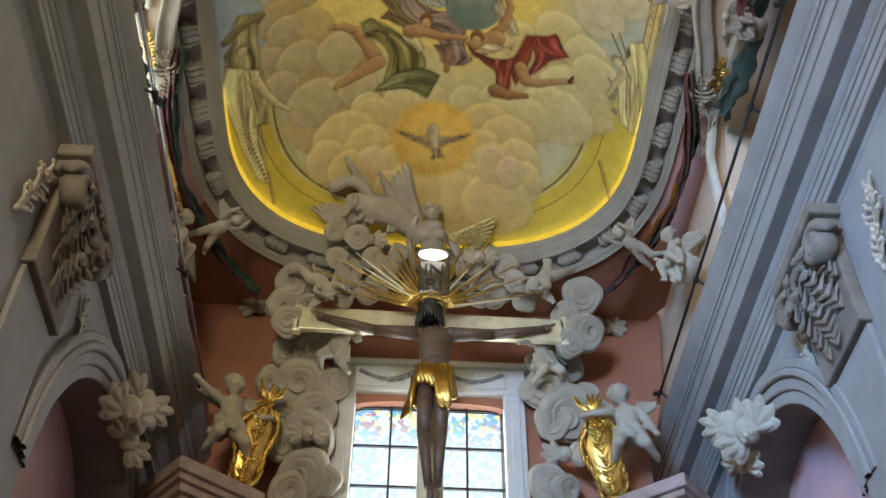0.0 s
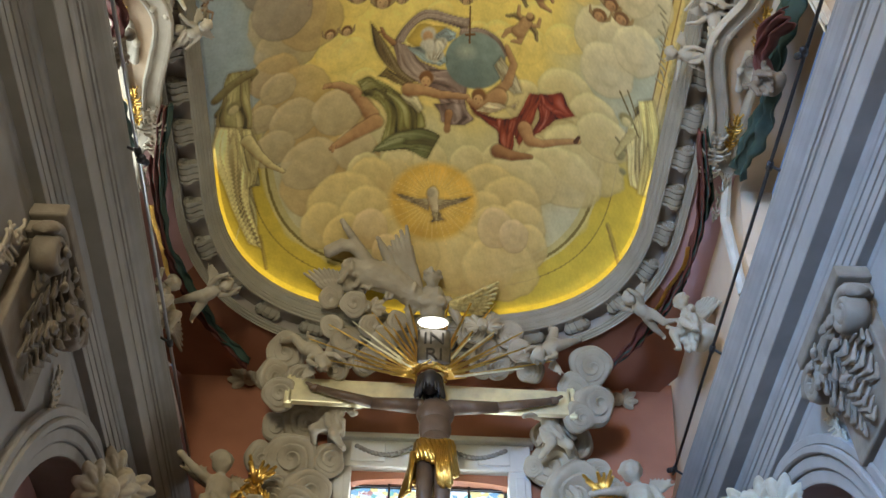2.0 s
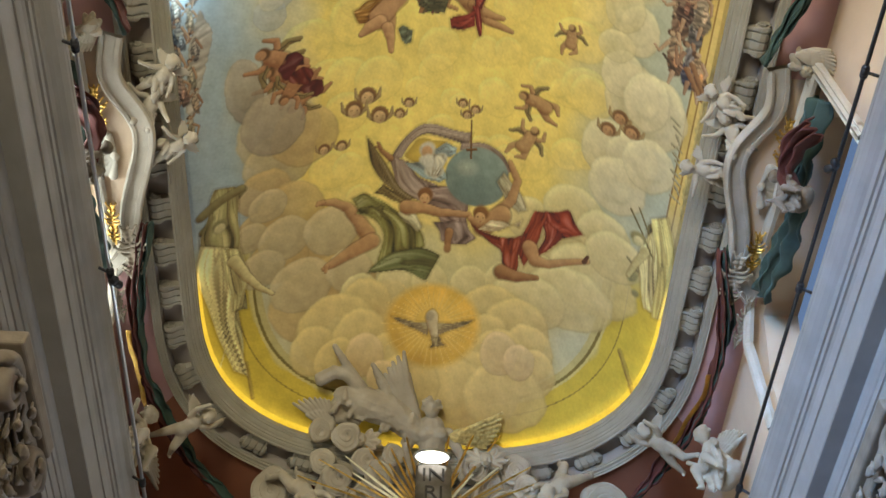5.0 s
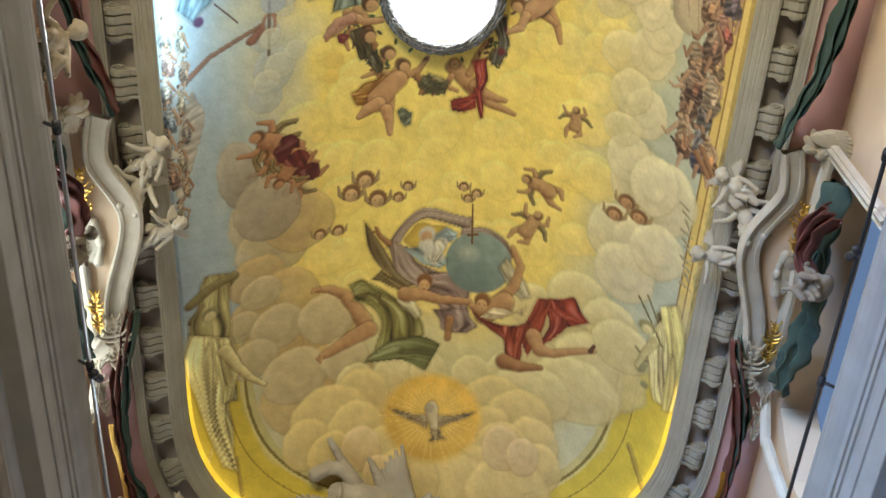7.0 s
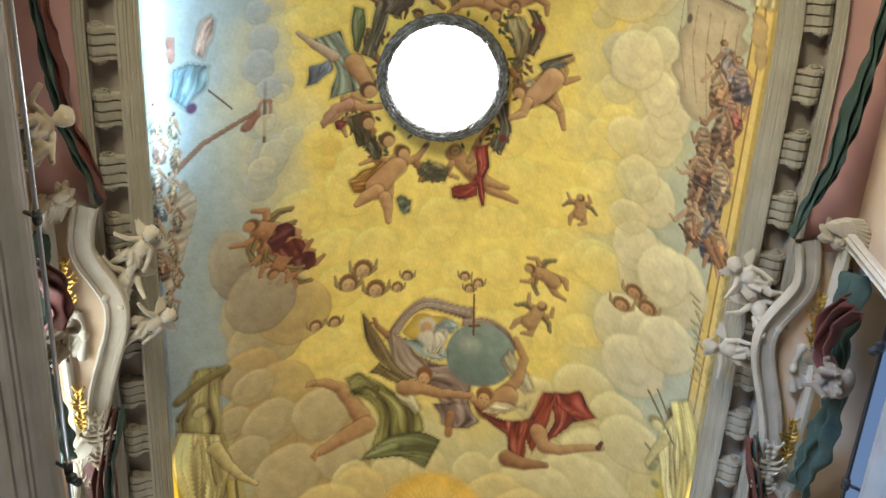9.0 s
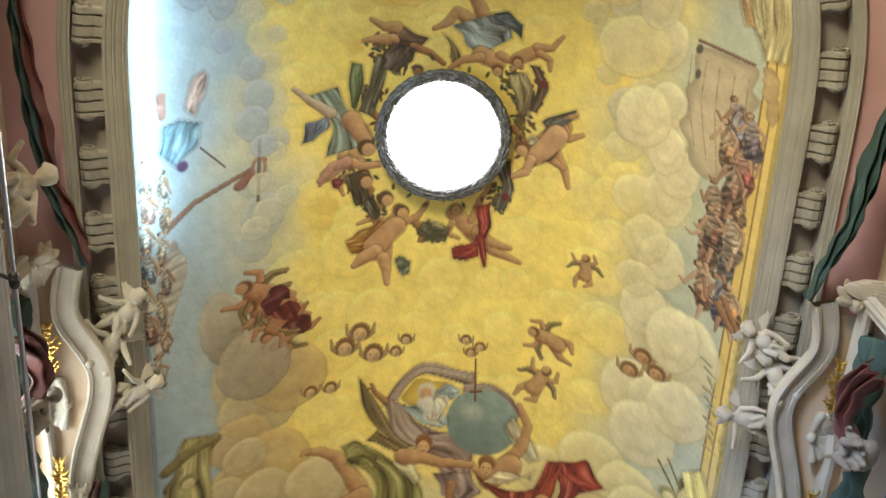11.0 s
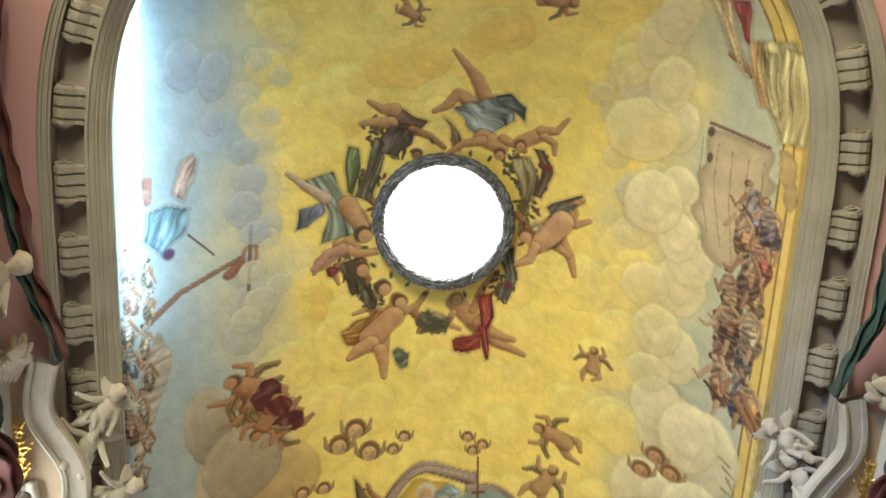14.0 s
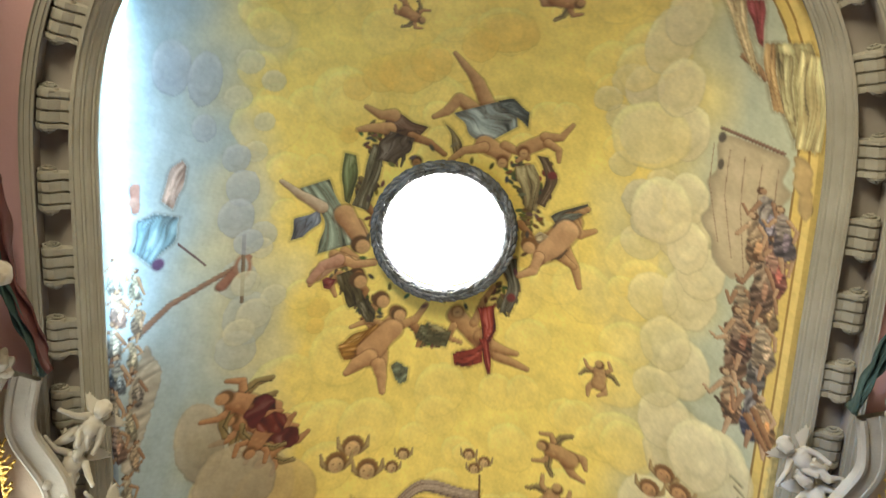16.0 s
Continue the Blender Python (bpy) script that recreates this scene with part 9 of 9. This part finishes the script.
# ---- gilded shields and marble blocks at the foot of the altar wall ----
for x, z, lean in ((-1.72, 8.80, 8), (2.38, 8.80, -8)):
    shield = thing("gilded_shield", "tall gilded oval shield with scrolled rim", "shield", "gilded shields")
    bm = bmesh.new()
    add_ball(bm, (0, 0, 0), (0.20, 0.07, 0.52), u=24, v=16)
    part("boss", bm, M_GOLD, shield)
    bm = bmesh.new()
    for k in range(40):
        a, b = 2 * math.pi * k / 40, 2 * math.pi * (k + 1.6) / 40
        w = 1 + 0.16 * math.sin(5 * a)
        add_limb(bm, (0.20 * w * math.cos(a), -0.04, 0.55 * w * math.sin(a)), (0.21 * w * math.cos(b), -0.07, 0.56 * w * math.sin(b)), 0.030, 0.018, 6)
    for k in range(8):
        add_limb(bm, (0, -0.05, -0.55), (0.16 * math.cos(k), -0.08, -0.70 - 0.02 * k), 0.035, 0.02, 6)
        add_limb(bm, (0, -0.05, 0.50), (0.16 * math.cos(k * 1.3), -0.09, 0.66 + 0.015 * k), 0.035, 0.02, 6)
    part("scrolled_rim", bm, M_GOLD, shield)
    for dz in (-0.28, 0.22):
        ob = new("gilded_spray", ME_GOLD_LEAF)
        ob.parent = shield
        ob.matrix_world = pose(0, -0.07, dz, 0, 0, 0) @ Matrix.Diagonal((0.45, 0.6, 0.40, 1))
    shield.matrix_world = pose(x, 10.42, z, 12, lean, lean * 2)
for x, y, turn, s in ((-2.30, 10.62, 40, -1), (3.05, 10.62, -40, 1)):
    block = thing("marble_block", "stepped red marble entablature block below a stucco figure", "marble block", "marble blocks beside the altar")
    for lo, hi, z0, z1 in ((-0.56, 0.56, 8.28, 8.44), (-0.51, 0.51, 8.20, 8.28), (-0.45, 0.45, 8.10, 8.20), (-0.38, 0.38, 7.0, 8.10)):
        bm = bmesh.new()
        add_box(bm, (lo, lo, z0), (hi, hi, z1), 0.012)
        part("slab", bm, M_MARBLE, block, smooth=False)
    block.matrix_world = pose(x, y, -0.22, 0, 0, turn)

# ---- pilaster capitals and keystone heads of the side walls ----
for side, s, x0 in SIDES:
    xw = x0 + s * 0.45
    yc, zc = (6.80, 8.10) if s > 0 else (6.50, 8.0)
    cap = thing("pilaster_capital", "carved pilaster capital with scrolls under the side cornice", "capital", "pilaster capitals")
    for lo, hi, z0, z1, out in ((-0.58, 0.58, 8.55, 8.69, 0.30), (-0.52, 0.52, 8.42, 8.55, 0.24), (-0.46, 0.46, 7.40, 8.40, 0.12)):
        bm = bmesh.new()
        add_box(bm, (min(xw, xw - s * out), yc + lo, z0), (max(xw, xw - s * out), yc + hi, z1), 0.02)
        part("abacus" if z0 > 8.3 else "bell", bm, M_CAPITAL, cap, smooth=False)
    for e in (-1, 1):
        rows = []
        for k in range(70):
            a = k * 0.20
            r = 0.20 * math.exp(-0.10 * a)
            t = (0.035 + 0.15 * r) * (1 if 0 < k < 69 else 0.02)
            rows.append([(xw - s * 0.22 + (0.11 if 0 < k < 69 else 0.005) * math.cos(b), yc + e * 0.44 + (r + t * math.sin(b)) * math.cos(a) * e, 8.26 + (r + t * math.sin(b)) * math.sin(a)) for b in [math.pi * j / 5 for j in range(10)]])
        grid_mesh("volute", rows, M_CAPITAL, cap, close_v=True)
    for k, (dy, z, size) in enumerate(((-0.34, 8.16, 0.44), (-0.12, 8.20, 0.44), (0.12, 8.20, 0.44), (0.34, 8.16, 0.44), (-0.24, 7.92, 0.46), (0.0, 7.88, 0.50), (0.24, 7.92, 0.46), (-0.1, 7.66, 0.40), (0.12, 7.66, 0.40))):
        ob = new("acanthus_leaf", ME_CAP_LEAF)
        ob.parent = cap
        ob.matrix_world = pose(xw - s * 0.20, yc + dy, z, 14, dy * 60 + 8 * math.sin(3 * k), -s * 90 + 20 * math.sin(2 * k)) @ Matrix.Diagonal((size, size * 0.75, size, 1))
    bm = bmesh.new()
    add_box(bm, (min(xw, xw - s * 0.05), yc - 0.42, 0.0), (max(xw, xw - s * 0.05), yc + 0.42, 7.40), 0.01)
    tagged(part("pilaster", bm, M_STONE, smooth=False), "grey limewashed pilaster shaft on the side wall", "pilaster", "pilasters of the side walls")
    for at, size, turn in (((xw - s * 0.24, 9.35, 8.55), 0.72, (42, 10, -s * 55)), ((xw - s * 0.22, 8.95, 8.15), 0.78, (42, -15, -s * 60)), ((xw - s * 0.16, 9.45, 8.10), 0.60, (40, 30, -s * 60))):
        set_carving(ME_HEAD, "cherub_head_ornament", at, size, turn, "off-white stucco winged child heads on the arch keystone", "ornament", "stucco winged heads")
    set_carving(ME_LEAF, "spandrel_ornament", (xw - s * 0.03, 5.75, 7.9), 0.7, (0, 20, -s * 90), "grey stucco foliage in the triangular wall panel", "ornament", "stucco spandrel panels")
    set_carving(ME_LEAF, "spandrel_ornament", (xw - s * 0.03, 7.55, 8.0), 0.5, (0, -20, -s * 90), "grey stucco foliage in the triangular wall panel", "ornament", "stucco spandrel panels")

# ---- lighting rods along the side cornices ----
for side, s, x0 in SIDES:
    xr, zr = (-2.47, 9.80) if s < 0 else (3.29, 10.02)
    rod = thing("lighting_rod", "thin dark steel rod on brackets along the side cornice", "rod", "lighting rods")
    bm = bmesh.new()
    add_limb(bm, (xr, -2.0, zr), (xr, 10.85, zr), 0.017, 0.017, 10)
    part("tube", bm, M_STEEL if s < 0 else M_IRON, rod)
    for y in (2.3, 4.2, 6.2, 8.65, 10.75):
        bm = bmesh.new()
        add_limb(bm, (xr, y, zr), (x0 + s * 0.03, y, 9.93 if s > 0 else 9.88), 0.014, 0.014, 8)
        add_limb(bm, (xr, y - 0.03, zr), (xr, y + 0.03, zr), 0.032, 0.032, 10)
        part("bracket", bm, M_IRON, rod)
    for y in (6.28, 10.70) if s < 0 else (5.0, 10.75):
        bm = bmesh.new()
        add_limb(bm, (xr, y, zr), (xr - s * 0.05, y + 0.05, zr + 0.02), 0.028, 0.035, 10)
        add_limb(bm, (xr, y + 0.02, zr), (xr - s * 0.05, y - 0.06, zr - 0.06), 0.026, 0.034, 10)
        part("spotlight", bm, M_IRON, rod, "small black spotlight")

# ---- the round lantern opening ----
rim = thing("lantern_rim", "dark grey-blue carved wreath round the lantern opening", "wreath")
rows = []
for k in range(160):
    a = 2 * math.pi * k / 160
    row = []
    for j in range(14):
        b = 2 * math.pi * j / 14
        knob = 1 + 0.06 * math.sin(37 * a + 2 * b) + 0.05 * math.sin(61 * a - 3 * b)
        r = 0.572 + 0.058 * knob * math.cos(b)
        row.append((LANTERN[0] + r * math.cos(a), LANTERN[1] + r * math.sin(a), 13.38 + 0.04 * knob * math.sin(b)))
    rows.append(row)
M_WREATH = material("wreath_paint", (0.10, 0.115, 0.145), 0.6, vary=0.45, scale=16)
grid_mesh("wreath", rows, M_WREATH, rim, close_u=True, close_v=True)
pick = random.Random(31)
bm = bmesh.new()
for k in range(210):
    a, side = 2 * math.pi * k / 210, (k % 3 - 1) * 0.030
    r = 0.572 + side + pick.uniform(-0.008, 0.008)
    add_ball(bm, (LANTERN[0] + r * math.cos(a), LANTERN[1] + r * math.sin(a), 13.335 + 0.25 * abs(side) + pick.uniform(-0.006, 0.006)), (0.015, 0.040, 0.010), (pick.uniform(-25, 25), 0, math.degrees(a) + side * 700), 7, 5)
part("leaves", bm, material("wreath_leaf_paint", (0.19, 0.20, 0.22), 0.6, vary=0.5, scale=11), rim, "grey-blue carved laurel leaves")
drum = thing("lantern_drum", "white plastered drum of the lantern", "lantern", kind="structure")
rows = [[(LANTERN[0] + LANTERN_R * 1.03 * math.cos(2 * math.pi * k / 64), LANTERN[1] + LANTERN_R * 1.03 * math.sin(2 * math.pi * k / 64), z) for z in (13.36, 13.7, 14.2)] for k in range(64)]
grid_mesh("drum_wall", rows, M_FRAME, drum, close_u=True)
bm = bmesh.new()
bmesh.ops.create_circle(bm, cap_ends=True, segments=48, radius=1.1)
bmesh.ops.translate(bm, vec=(*LANTERN, 14.25), verts=bm.verts)
tagged(part("sky_backdrop", bm, glow("lantern_sky", (0.97, 0.99, 1.0), 6.0), smooth=False), "bright overcast sky above the lantern", "sky", kind="structure")

# ---- the light strip behind the altar end of the oval cornice ----
q, n, _ = oval_loop(360)
ends = [k for k in range(360) if q[k][1] > 7.7]
ends = [k for k in ends if k > 180] + [k for k in ends if k <= 180]
rows = [[(*(q[k] + n[k] * d), 11.79 + u) for d, u in ((0.03, 0.0), (0.06, 0.0), (0.06, 0.02), (0.03, 0.02))] for k in ends]
strip = thing("light_strip", "warm light strip hidden behind the cornice lip", "light strip")
grid_mesh("diodes", rows, glow("warm_strip", (1.0, 0.86, 0.36), 6.5), strip, close_v=True)
